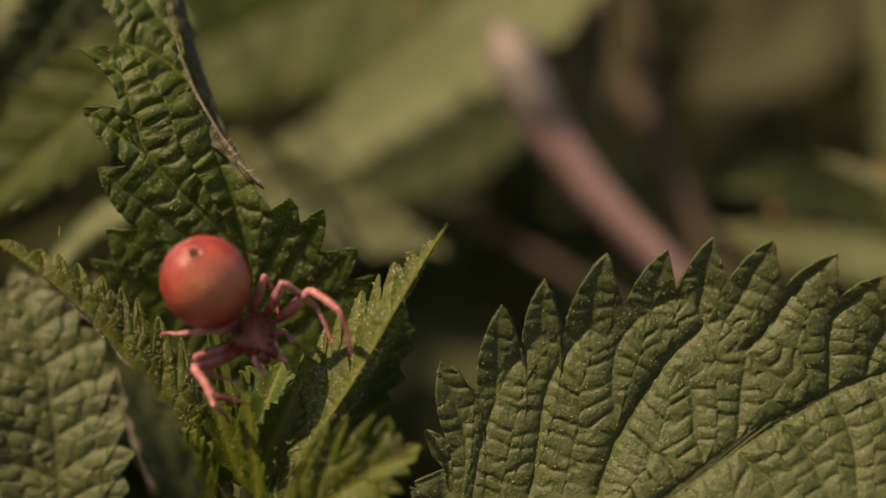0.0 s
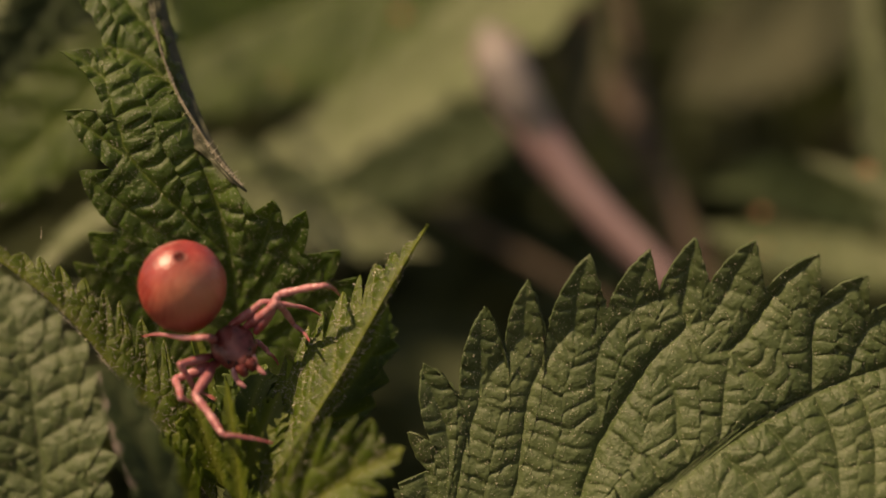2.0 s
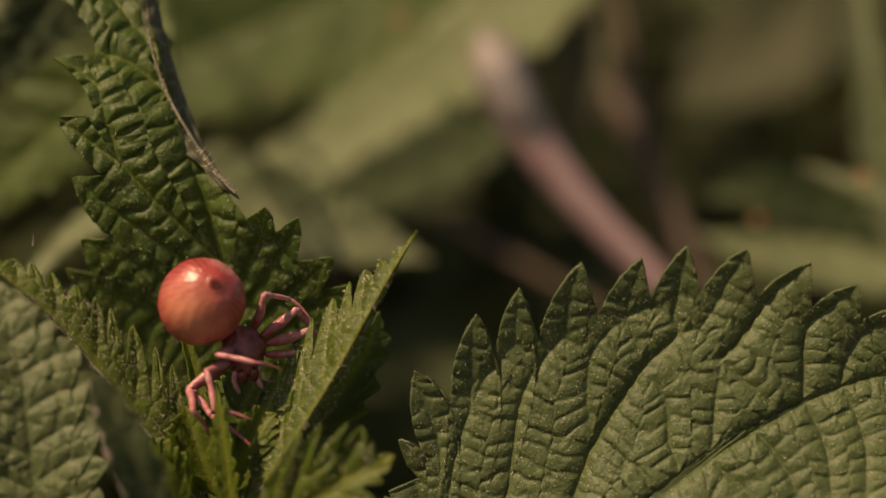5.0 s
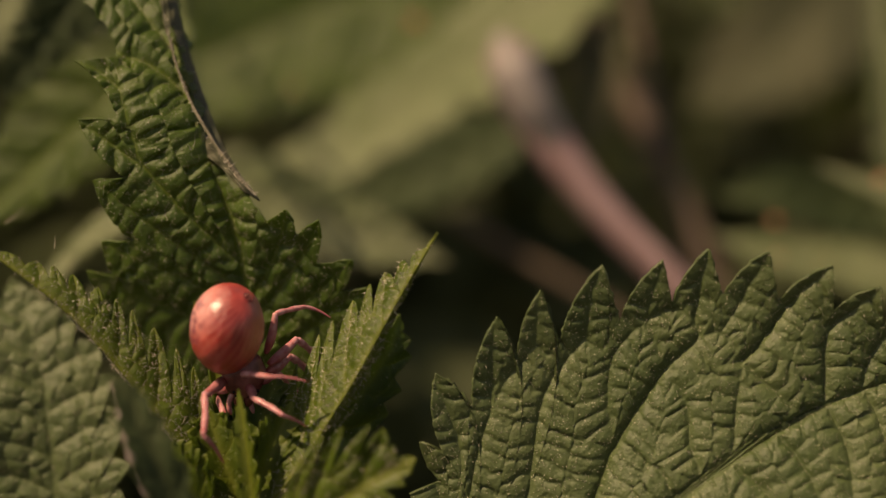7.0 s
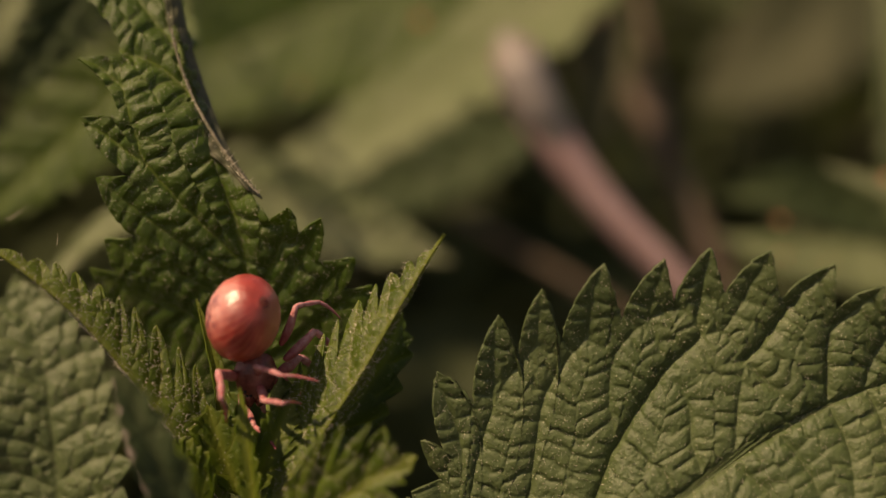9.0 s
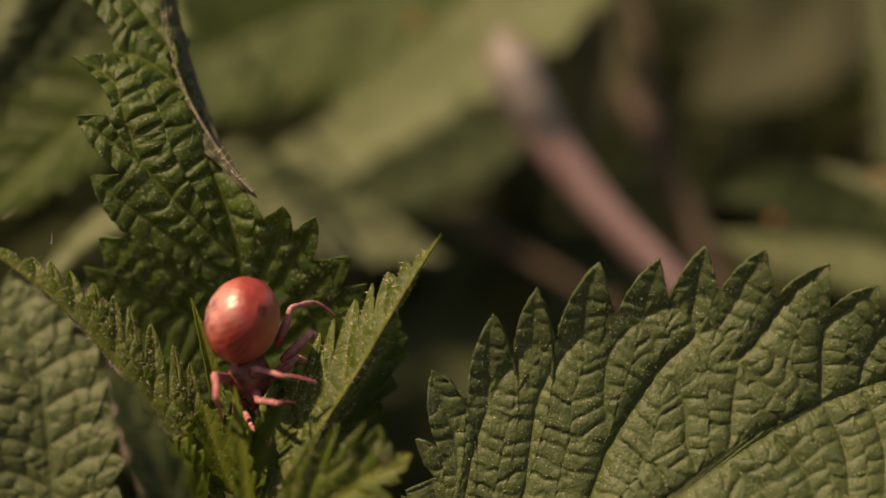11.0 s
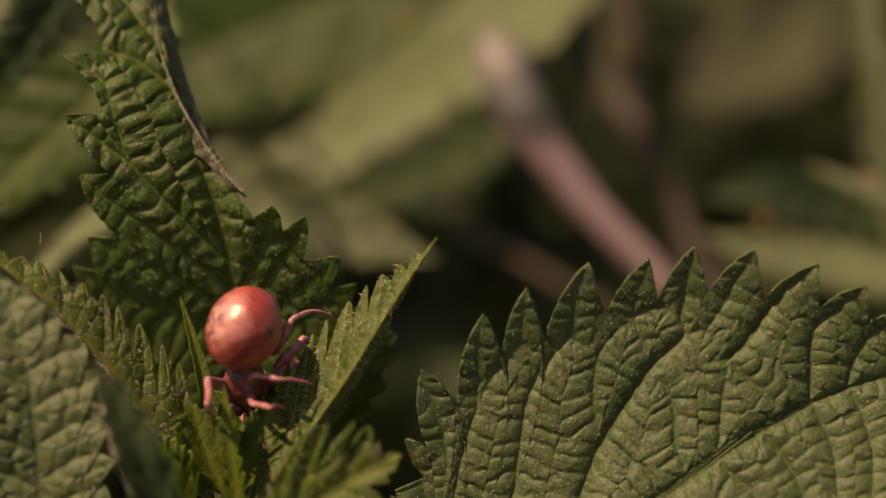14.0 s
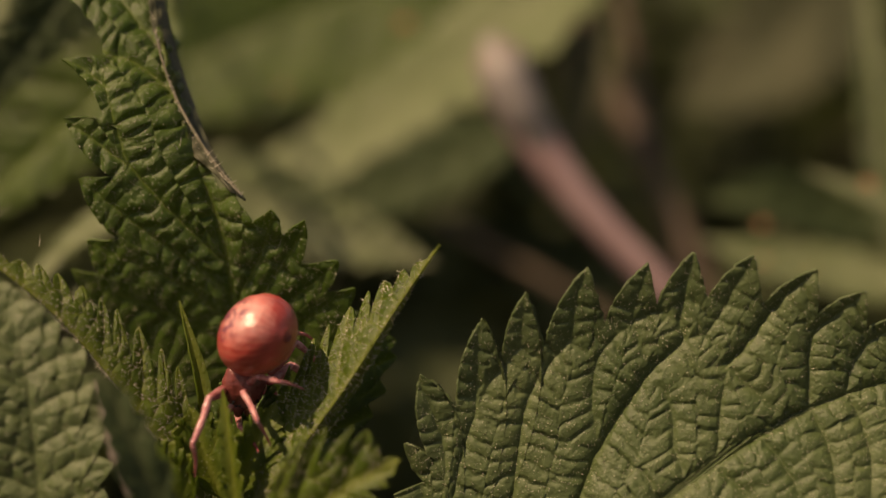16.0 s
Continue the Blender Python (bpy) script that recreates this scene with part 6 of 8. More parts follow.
    walk(LEGS["Rc"][0], [
        (0, aim(1.42, 0.75, -0.30, 0.72, 0.67, 0.19)), (0.25, aim(1.42, 0.75, -0.30, 0.72, 0.64, 0.26)), (0.5, aim(1.42, 0.75, -0.29, 0.73, 0.62, 0.31)),
        (0.75, aim(1.42, 0.75, -0.29, 0.86, 0.47, 0.22)), (1, aim(1.42, 0.75, -0.29, 0.94, 0.30, 0.17)), (1.25, aim(1.42, 0.75, -0.29, 0.67, 0.71, 0.24)),
        (1.5, aim(1.42, 0.75, -0.29, 0.29, 0.94, 0.17)), (1.75, aim(1.43, 0.75, -0.29, 0.41, 0.90, 0.17)), (2, aim(1.44, 0.75, -0.29, 0.52, 0.83, 0.17)),
        (2.25, aim(1.44, 0.75, -0.29, 0.59, 0.79, 0.17)), (2.5, aim(1.45, 0.75, -0.29, 0.65, 0.74, 0.17)), (2.75, aim(1.45, 0.75, -0.28, 0.54, 0.78, 0.32)),
        (3, aim(1.45, 0.75, -0.28, 0.37, 0.73, 0.58)), (3.25, aim(1.45, 0.75, -0.28, 0.54, 0.60, 0.59)), (3.5, aim(1.45, 0.76, -0.28, 0.70, 0.47, 0.54)),
        (4.1, aim(1.48, 0.57, -0.28, 0.78, 0.43, 0.45)), (4.7, aim(1.50, 0.39, -0.29, 0.93, 0.36, 0.06)), (5.3, aim(1.52, 0.20, -0.29, 0.74, 0.10, -0.66)),
        (6, aim(1.55, -0.02, -0.30, 0.33, -0.12, -0.94)), (6.25, aim(1.55, -0.02, -0.30, 0.35, 0.02, -0.94)), (6.5, aim(1.55, -0.02, -0.30, 0.38, 0.16, -0.91)),
        (6.75, aim(1.55, -0.02, -0.30, 0.38, 0.23, -0.90)), (7, aim(1.55, -0.03, -0.31, 0.38, 0.30, -0.88)), (7.25, aim(1.55, -0.02, -0.31, 0.35, 0.26, -0.90)),
        (7.5, aim(1.55, -0.02, -0.31, 0.32, 0.21, -0.92)), (7.75, aim(1.55, -0.02, -0.31, 0.37, 0.25, -0.90)), (8, aim(1.55, -0.02, -0.31, 0.42, 0.28, -0.86)),
        (8.5, aim(1.55, -0.02, -0.31, 0.39, 0.28, -0.88)), (9, aim(1.55, -0.02, -0.31, 0.36, 0.27, -0.89)), (9.6, aim(1.55, -0.02, -0.31, 0.38, 0.30, -0.88)),
        (10.2, aim(1.55, -0.02, -0.31, 0.40, 0.32, -0.86)), (10.8, aim(1.55, -0.02, -0.31, 0.43, 0.35, -0.84)), (11.5, aim(1.55, -0.02, -0.31, 0.45, 0.38, -0.81)),
        (12.2, aim(1.55, -0.02, -0.31, 0.43, 0.38, -0.82)), (13, aim(1.55, -0.02, -0.30, 0.41, 0.38, -0.82)), (13.8, aim(1.55, -0.02, -0.30, 0.45, 0.38, -0.81)),
        (14.5, aim(1.55, -0.02, -0.30, 0.48, 0.37, -0.80)), (15.2, aim(1.55, -0.02, -0.29, 0.45, 0.35, -0.82)), (16, aim(1.55, -0.02, -0.29, 0.42, 0.33, -0.84)),
    ])
    aim = along(0.80, -0.56, -0.18)
    walk(LEGS["Rc"][1], [
        (0, aim(3.79, 2.96, 0.33, 0.62, -0.37, 0.69)), (0.25, aim(3.80, 2.87, 0.56, 0.55, -0.44, 0.71)), (0.5, aim(3.82, 2.78, 0.72, 0.47, -0.51, 0.73)),
        (0.75, aim(4.25, 2.29, 0.43, 0.45, -0.62, 0.64)), (1, aim(4.52, 1.75, 0.27, 0.49, -0.73, 0.47)), (1.25, aim(3.63, 3.08, 0.49, 0.64, -0.36, 0.68)),
        (1.5, aim(2.38, 3.85, 0.28, 0.85, 0.15, 0.50)), (1.75, aim(2.79, 3.70, 0.28, 0.89, 0.16, 0.43)), (2, aim(3.17, 3.50, 0.28, 0.93, 0.18, 0.31)),
        (2.25, aim(3.39, 3.36, 0.28, 0.96, 0.20, 0.17)), (2.5, aim(3.60, 3.19, 0.28, 0.96, 0.22, 0.17)), (2.75, aim(3.24, 3.31, 0.79, 0.81, 0.02, 0.59)),
        (3, aim(2.68, 3.15, 1.62, 0.59, -0.12, 0.80)), (3.25, aim(3.23, 2.74, 1.67, 0.46, -0.03, 0.89)), (3.5, aim(3.76, 2.32, 1.49, 0.32, 0.05, 0.94)),
        (4.1, aim(4.05, 1.99, 1.21, 0.38, -0.27, 0.88)), (4.7, aim(4.58, 1.57, -0.10, 0.06, -0.99, 0.10)), (5.3, aim(3.97, 0.53, -2.48, 0.23, -0.71, -0.67)),
        (6, aim(2.63, -0.41, -3.39, 0.53, -0.52, -0.67)), (6.25, aim(2.71, 0.04, -3.39, 0.53, -0.52, -0.67)), (6.5, aim(2.80, 0.50, -3.31, 0.52, -0.52, -0.67)),
        (6.75, aim(2.80, 0.73, -3.26, 0.52, -0.53, -0.67)), (7, aim(2.80, 0.96, -3.19, 0.52, -0.53, -0.67)), (7.25, aim(2.70, 0.82, -3.28, 0.52, -0.53, -0.67)),
        (7.5, aim(2.60, 0.68, -3.35, 0.53, -0.53, -0.67)), (7.75, aim(2.77, 0.79, -3.26, 0.53, -0.53, -0.67)), (8, aim(2.94, 0.90, -3.16, 0.52, -0.53, -0.67)),
        (8.5, aim(2.84, 0.89, -3.21, 0.52, -0.53, -0.67)), (9, aim(2.73, 0.88, -3.26, 0.52, -0.53, -0.67)), (9.6, aim(2.80, 0.96, -3.20, 0.52, -0.53, -0.67)),
        (10.2, aim(2.88, 1.04, -3.14, 0.52, -0.53, -0.67)), (10.8, aim(2.95, 1.12, -3.07, 0.52, -0.53, -0.67)), (11.5, aim(3.04, 1.22, -2.97, 0.52, -0.53, -0.67)),
        (12.2, aim(2.98, 1.24, -3.00, 0.52, -0.53, -0.67)), (13, aim(2.92, 1.25, -3.02, 0.53, -0.53, -0.67)), (13.8, aim(3.03, 1.22, -2.97, 0.53, -0.53, -0.66)),
        (14.5, aim(3.12, 1.21, -2.92, 0.53, -0.53, -0.67)), (15.2, aim(3.04, 1.15, -3.00, 0.53, -0.53, -0.66)), (16, aim(2.94, 1.08, -3.07, 0.53, -0.53, -0.66)),
    ])
    aim = along(0.33, -0.78, -0.53)
    walk(LEGS["Rc"][2], [
        (0, aim(5.97, 1.66, 2.74, 0.24, -0.95, -0.17)), (0.25, aim(5.71, 1.34, 3.06, 0.17, -0.97, -0.17)), (0.5, aim(5.45, 1.01, 3.26, 0.11, -0.98, -0.17)),
        (0.75, aim(5.84, 0.11, 2.66, 0.08, -0.98, -0.17)), (1, aim(6.22, -0.82, 1.93, 0.04, -0.98, -0.17)), (1.25, aim(5.87, 1.82, 2.86, 0.29, -0.86, -0.41)),
        (1.5, aim(5.37, 4.37, 2.02, 0.56, -0.70, -0.44)), (1.75, aim(5.90, 4.26, 1.77, 0.40, -0.49, -0.77)), (2, aim(6.43, 4.15, 1.37, 0.26, -0.27, -0.93)),
        (2.25, aim(6.76, 4.07, 0.89, 0.25, -0.26, -0.93)), (2.5, aim(6.96, 3.96, 0.89, 0.30, -0.24, -0.92)), (2.75, aim(6.07, 3.39, 2.85, 0.33, -0.20, -0.92)),
        (3, aim(4.74, 2.74, 4.42, 0.50, -0.12, -0.86)), (3.25, aim(4.83, 2.62, 4.78, 0.29, -0.21, -0.94)), (3.5, aim(4.89, 2.48, 4.80, 0.08, -0.29, -0.95)),
        (4.1, aim(5.39, 1.04, 4.30, -0.03, -0.25, -0.97)), (4.7, aim(4.79, -1.91, 0.26, 0.17, 0.37, -0.91)), (5.3, aim(4.78, -1.94, -4.83, 0.13, -0.45, -0.89)),
        (6, aim(4.50, -2.24, -5.72, 0.35, -0.88, -0.32)), (6.25, aim(4.56, -1.79, -5.73, 0.35, -0.88, -0.32)), (6.5, aim(4.64, -1.33, -5.66, 0.35, -0.88, -0.32)),
        (6.75, aim(4.63, -1.11, -5.61, 0.35, -0.88, -0.32)), (7, aim(4.63, -0.89, -5.54, 0.35, -0.88, -0.32)), (7.25, aim(4.53, -1.03, -5.62, 0.35, -0.88, -0.32)),
        (7.5, aim(4.44, -1.16, -5.69, 0.35, -0.88, -0.32)), (7.75, aim(4.61, -1.05, -5.60, 0.35, -0.88, -0.32)), (8, aim(4.78, -0.94, -5.50, 0.35, -0.88, -0.32)),
        (8.5, aim(4.67, -0.95, -5.55, 0.35, -0.88, -0.32)), (9, aim(4.56, -0.97, -5.60, 0.35, -0.88, -0.32)), (9.6, aim(4.63, -0.89, -5.54, 0.35, -0.88, -0.32)),
        (10.2, aim(4.71, -0.81, -5.48, 0.35, -0.88, -0.32)), (10.8, aim(4.79, -0.73, -5.41, 0.35, -0.88, -0.32)), (11.5, aim(4.88, -0.63, -5.31, 0.35, -0.88, -0.32)),
        (12.2, aim(4.82, -0.61, -5.34, 0.35, -0.88, -0.32)), (13, aim(4.77, -0.59, -5.35, 0.35, -0.88, -0.32)), (13.8, aim(4.88, -0.63, -5.29, 0.35, -0.88, -0.32)),
        (14.5, aim(4.97, -0.64, -5.25, 0.35, -0.88, -0.32)), (15.2, aim(4.89, -0.70, -5.32, 0.35, -0.88, -0.32)), (16, aim(4.80, -0.76, -5.40, 0.36, -0.88, -0.32)),
    ])
    aim = along(0.16, 0.05, -0.99)
    walk(LEGS["Rd"][0], [
        (0, aim(1.34, -0.10, -0.30, 0.09, 0.04, -0.99)), (0.25, aim(1.34, -0.10, -0.30, 0.09, 0.02, -1.00)), (0.5, aim(1.35, -0.10, -0.29, 0.09, 0.00, -1.00)),
        (0.75, aim(1.35, -0.10, -0.30, 0.09, -0.06, -0.99)), (1, aim(1.34, -0.10, -0.30, 0.08, -0.11, -0.99)), (1.25, aim(1.34, -0.10, -0.30, 0.04, -0.09, -0.99)),
        (1.5, aim(1.34, -0.10, -0.29, 0.00, -0.07, -1.00)), (1.75, aim(1.35, -0.10, -0.29, -0.01, 0.00, -1.00)), (2, aim(1.35, -0.10, -0.29, -0.03, 0.07, -1.00)),
        (2.25, aim(1.36, -0.11, -0.29, -0.07, -0.03, -1.00)), (2.5, aim(1.36, -0.11, -0.29, -0.11, -0.12, -0.99)), (2.75, aim(1.36, -0.11, -0.29, -0.12, -0.22, -0.97)),
        (3, aim(1.36, -0.11, -0.29, -0.12, -0.32, -0.94)), (3.25, aim(1.37, -0.11, -0.29, -0.01, -0.32, -0.95)), (3.5, aim(1.37, -0.11, -0.29, 0.11, -0.31, -0.94)),
        (4.1, aim(1.34, -0.26, -0.29, 0.45, -0.18, -0.88)), (4.7, aim(1.30, -0.41, -0.29, 0.81, -0.03, -0.58)), (5.3, aim(1.82, -0.50, -0.30, 0.97, 0.10, -0.23)),
        (6, aim(2.81, -0.46, -0.30, 0.95, 0.16, -0.27)), (6.25, aim(1.74, -0.65, -0.31, 0.93, 0.13, -0.35)), (6.5, aim(1.23, -0.74, -0.31, 0.65, 0.03, -0.76)),
        (6.75, aim(1.23, -0.74, -0.31, 0.46, 0.11, -0.88)), (7, aim(1.23, -0.74, -0.31, 0.28, 0.20, -0.94)), (7.25, aim(1.23, -0.74, -0.31, 0.14, 0.10, -0.99)),
        (7.5, aim(1.23, -0.74, -0.31, 0.00, 0.01, -1.00)), (7.75, aim(1.23, -0.74, -0.31, 0.03, 0.07, -1.00)), (8, aim(1.23, -0.74, -0.31, 0.07, 0.13, -0.99)),
        (8.5, aim(1.23, -0.74, -0.31, 0.02, 0.16, -0.99)), (9, aim(1.23, -0.74, -0.32, -0.03, 0.19, -0.98)), (9.6, aim(1.23, -0.74, -0.31, -0.03, 0.20, -0.98)),
        (10.2, aim(1.23, -0.74, -0.31, -0.02, 0.21, -0.98)), (10.8, aim(1.23, -0.74, -0.31, -0.01, 0.22, -0.97)), (11.5, aim(1.23, -0.74, -0.31, 0.00, 0.24, -0.97)),
        (12.2, aim(1.23, -0.74, -0.31, 0.00, 0.24, -0.97)), (13, aim(1.23, -0.74, -0.30, 0.00, 0.23, -0.97)), (13.8, aim(1.23, -0.74, -0.30, 0.01, 0.23, -0.97)),
        (14.5, aim(1.23, -0.74, -0.30, 0.02, 0.23, -0.97)), (15.2, aim(1.23, -0.74, -0.30, -0.01, 0.19, -0.98)), (16, aim(1.24, -0.74, -0.30, -0.04, 0.15, -0.99)),
    ])
    aim = along(0.67, -0.73, -0.13)
    walk(LEGS["Rd"][1], [
        (0, aim(1.58, 0.02, -2.89, 0.37, -0.30, 0.88)), (0.25, aim(1.58, -0.04, -2.89, 0.41, -0.21, 0.89)), (0.5, aim(1.57, -0.10, -2.88, 0.46, -0.12, 0.88)),
        (0.75, aim(1.57, -0.25, -2.88, 0.46, -0.16, 0.87)), (1, aim(1.56, -0.39, -2.87, 0.46, -0.21, 0.86)), (1.25, aim(1.46, -0.33, -2.88, 0.42, -0.21, 0.88)),
        (1.5, aim(1.35, -0.28, -2.89, 0.38, -0.21, 0.90)), (1.75, aim(1.31, -0.10, -2.89, 0.42, -0.25, 0.87)), (2, aim(1.28, 0.07, -2.88, 0.46, -0.30, 0.83)),
        (2.25, aim(1.17, -0.17, -2.88, 0.43, -0.23, 0.87)), (2.5, aim(1.06, -0.41, -2.85, 0.39, -0.15, 0.91)), (2.75, aim(1.06, -0.68, -2.81, 0.40, -0.13, 0.91)),
        (3, aim(1.05, -0.94, -2.73, 0.40, -0.11, 0.91)), (3.25, aim(1.35, -0.93, -2.75, 0.35, -0.17, 0.92)), (3.5, aim(1.65, -0.92, -2.74, 0.30, -0.23, 0.93)),
        (4.1, aim(2.50, -0.73, -2.57, 0.47, -0.61, 0.64)), (4.7, aim(3.42, -0.49, -1.80, 0.53, -0.85, 0.04)), (5.3, aim(4.34, -0.25, -0.89, 0.49, -0.84, -0.23)),
        (6, aim(5.28, -0.06, -0.99, 0.52, -0.84, -0.17)), (6.25, aim(4.15, -0.32, -1.22, 0.57, -0.68, -0.46)), (6.5, aim(2.92, -0.65, -2.28, 0.58, -0.43, -0.69)),
        (6.75, aim(2.43, -0.45, -2.60, 0.42, -0.44, -0.79)), (7, aim(1.96, -0.23, -2.75, 0.27, -0.45, -0.85)), (7.25, aim(1.58, -0.48, -2.87, 0.27, -0.45, -0.85)),
        (7.5, aim(1.22, -0.72, -2.91, 0.27, -0.45, -0.85)), (7.75, aim(1.32, -0.56, -2.90, 0.27, -0.45, -0.85)), (8, aim(1.42, -0.40, -2.88, 0.27, -0.45, -0.85)),
        (8.5, aim(1.28, -0.31, -2.88, 0.27, -0.45, -0.85)), (9, aim(1.14, -0.24, -2.86, 0.27, -0.45, -0.85)), (9.6, aim(1.16, -0.21, -2.86, 0.27, -0.45, -0.85)),
        (10.2, aim(1.18, -0.18, -2.85, 0.27, -0.45, -0.85)), (10.8, aim(1.20, -0.16, -2.84, 0.27, -0.45, -0.85)), (11.5, aim(1.22, -0.13, -2.83, 0.27, -0.45, -0.85)),
        (12.2, aim(1.22, -0.13, -2.84, 0.27, -0.45, -0.85)), (13, aim(1.23, -0.13, -2.83, 0.27, -0.45, -0.85)), (13.8, aim(1.26, -0.14, -2.83, 0.27, -0.45, -0.85)),
        (14.5, aim(1.29, -0.14, -2.83, 0.27, -0.45, -0.85)), (15.2, aim(1.22, -0.24, -2.85, 0.27, -0.46, -0.85)), (16, aim(1.13, -0.35, -2.87, 0.28, -0.45, -0.85)),
    ])
    aim = along(0.47, -0.63, -0.62)
    walk(LEGS["Rd"][2], [
        (0, aim(2.39, -0.64, -0.95, 0.21, -0.37, -0.90)), (0.25, aim(2.48, -0.51, -0.94, 0.23, -0.35, -0.91)), (0.5, aim(2.58, -0.37, -0.95, 0.25, -0.33, -0.91)),
        (0.75, aim(2.58, -0.61, -0.96, 0.31, -0.42, -0.85)), (1, aim(2.57, -0.85, -0.97, 0.37, -0.52, -0.77)), (1.25, aim(2.38, -0.79, -0.94, 0.32, -0.52, -0.79)),
        (1.5, aim(2.19, -0.73, -0.90, 0.27, -0.52, -0.81)), (1.75, aim(2.24, -0.66, -0.98, 0.28, -0.52, -0.81)), (2, aim(2.30, -0.60, -1.05, 0.28, -0.52, -0.81)),
        (2.25, aim(2.11, -0.68, -0.96, 0.20, -0.40, -0.89)), (2.5, aim(1.93, -0.75, -0.86, 0.13, -0.28, -0.95)), (2.75, aim(1.93, -0.97, -0.81, 0.16, -0.34, -0.93)),
        (3, aim(1.93, -1.19, -0.73, 0.19, -0.39, -0.90)), (3.25, aim(2.12, -1.31, -0.73, 0.14, -0.40, -0.91)), (3.5, aim(2.31, -1.43, -0.71, 0.09, -0.40, -0.91)),
        (4.1, aim(3.55, -2.07, -1.17, -0.05, -0.45, -0.89)), (4.7, aim(4.59, -2.36, -1.71, -0.08, -0.71, -0.70)), (5.3, aim(5.42, -2.10, -1.39, 0.09, -0.99, -0.14)),
        (6, aim(6.42, -1.90, -1.37, 0.13, -0.99, -0.05)), (6.25, aim(5.41, -1.81, -2.23, 0.44, -0.90, -0.06)), (6.5, aim(4.19, -1.59, -3.81, 0.85, -0.51, -0.17)),
        (6.75, aim(3.36, -1.42, -4.34, 0.76, -0.60, -0.26)), (7, aim(2.55, -1.23, -4.62, 0.62, -0.70, -0.36)), (7.25, aim(2.18, -1.47, -4.74, 0.62, -0.70, -0.36)),
        (7.5, aim(1.82, -1.71, -4.78, 0.62, -0.70, -0.36)), (7.75, aim(1.92, -1.55, -4.78, 0.62, -0.70, -0.36)), (8, aim(2.02, -1.38, -4.76, 0.62, -0.70, -0.36)),
        (8.5, aim(1.87, -1.30, -4.75, 0.62, -0.70, -0.36)), (9, aim(1.73, -1.23, -4.74, 0.62, -0.70, -0.36)), (9.6, aim(1.75, -1.20, -4.73, 0.64, -0.67, -0.37)),
        (10.2, aim(1.77, -1.18, -4.72, 0.65, -0.65, -0.39)), (10.8, aim(1.79, -1.15, -4.72, 0.67, -0.62, -0.40)), (11.5, aim(1.81, -1.12, -4.71, 0.69, -0.59, -0.42)),
        (12.2, aim(1.81, -1.12, -4.71, 0.69, -0.59, -0.42)), (13, aim(1.83, -1.13, -4.70, 0.69, -0.59, -0.42)), (13.8, aim(1.87, -1.14, -4.69, 0.69, -0.59, -0.42)),
        (14.5, aim(1.89, -1.14, -4.70, 0.69, -0.59, -0.42)), (15.2, aim(1.82, -1.24, -4.72, 0.69, -0.59, -0.42)), (16, aim(1.74, -1.35, -4.73, 0.69, -0.59, -0.42)),
    ])
    aim = along(0.00, 0.11, 0.99)
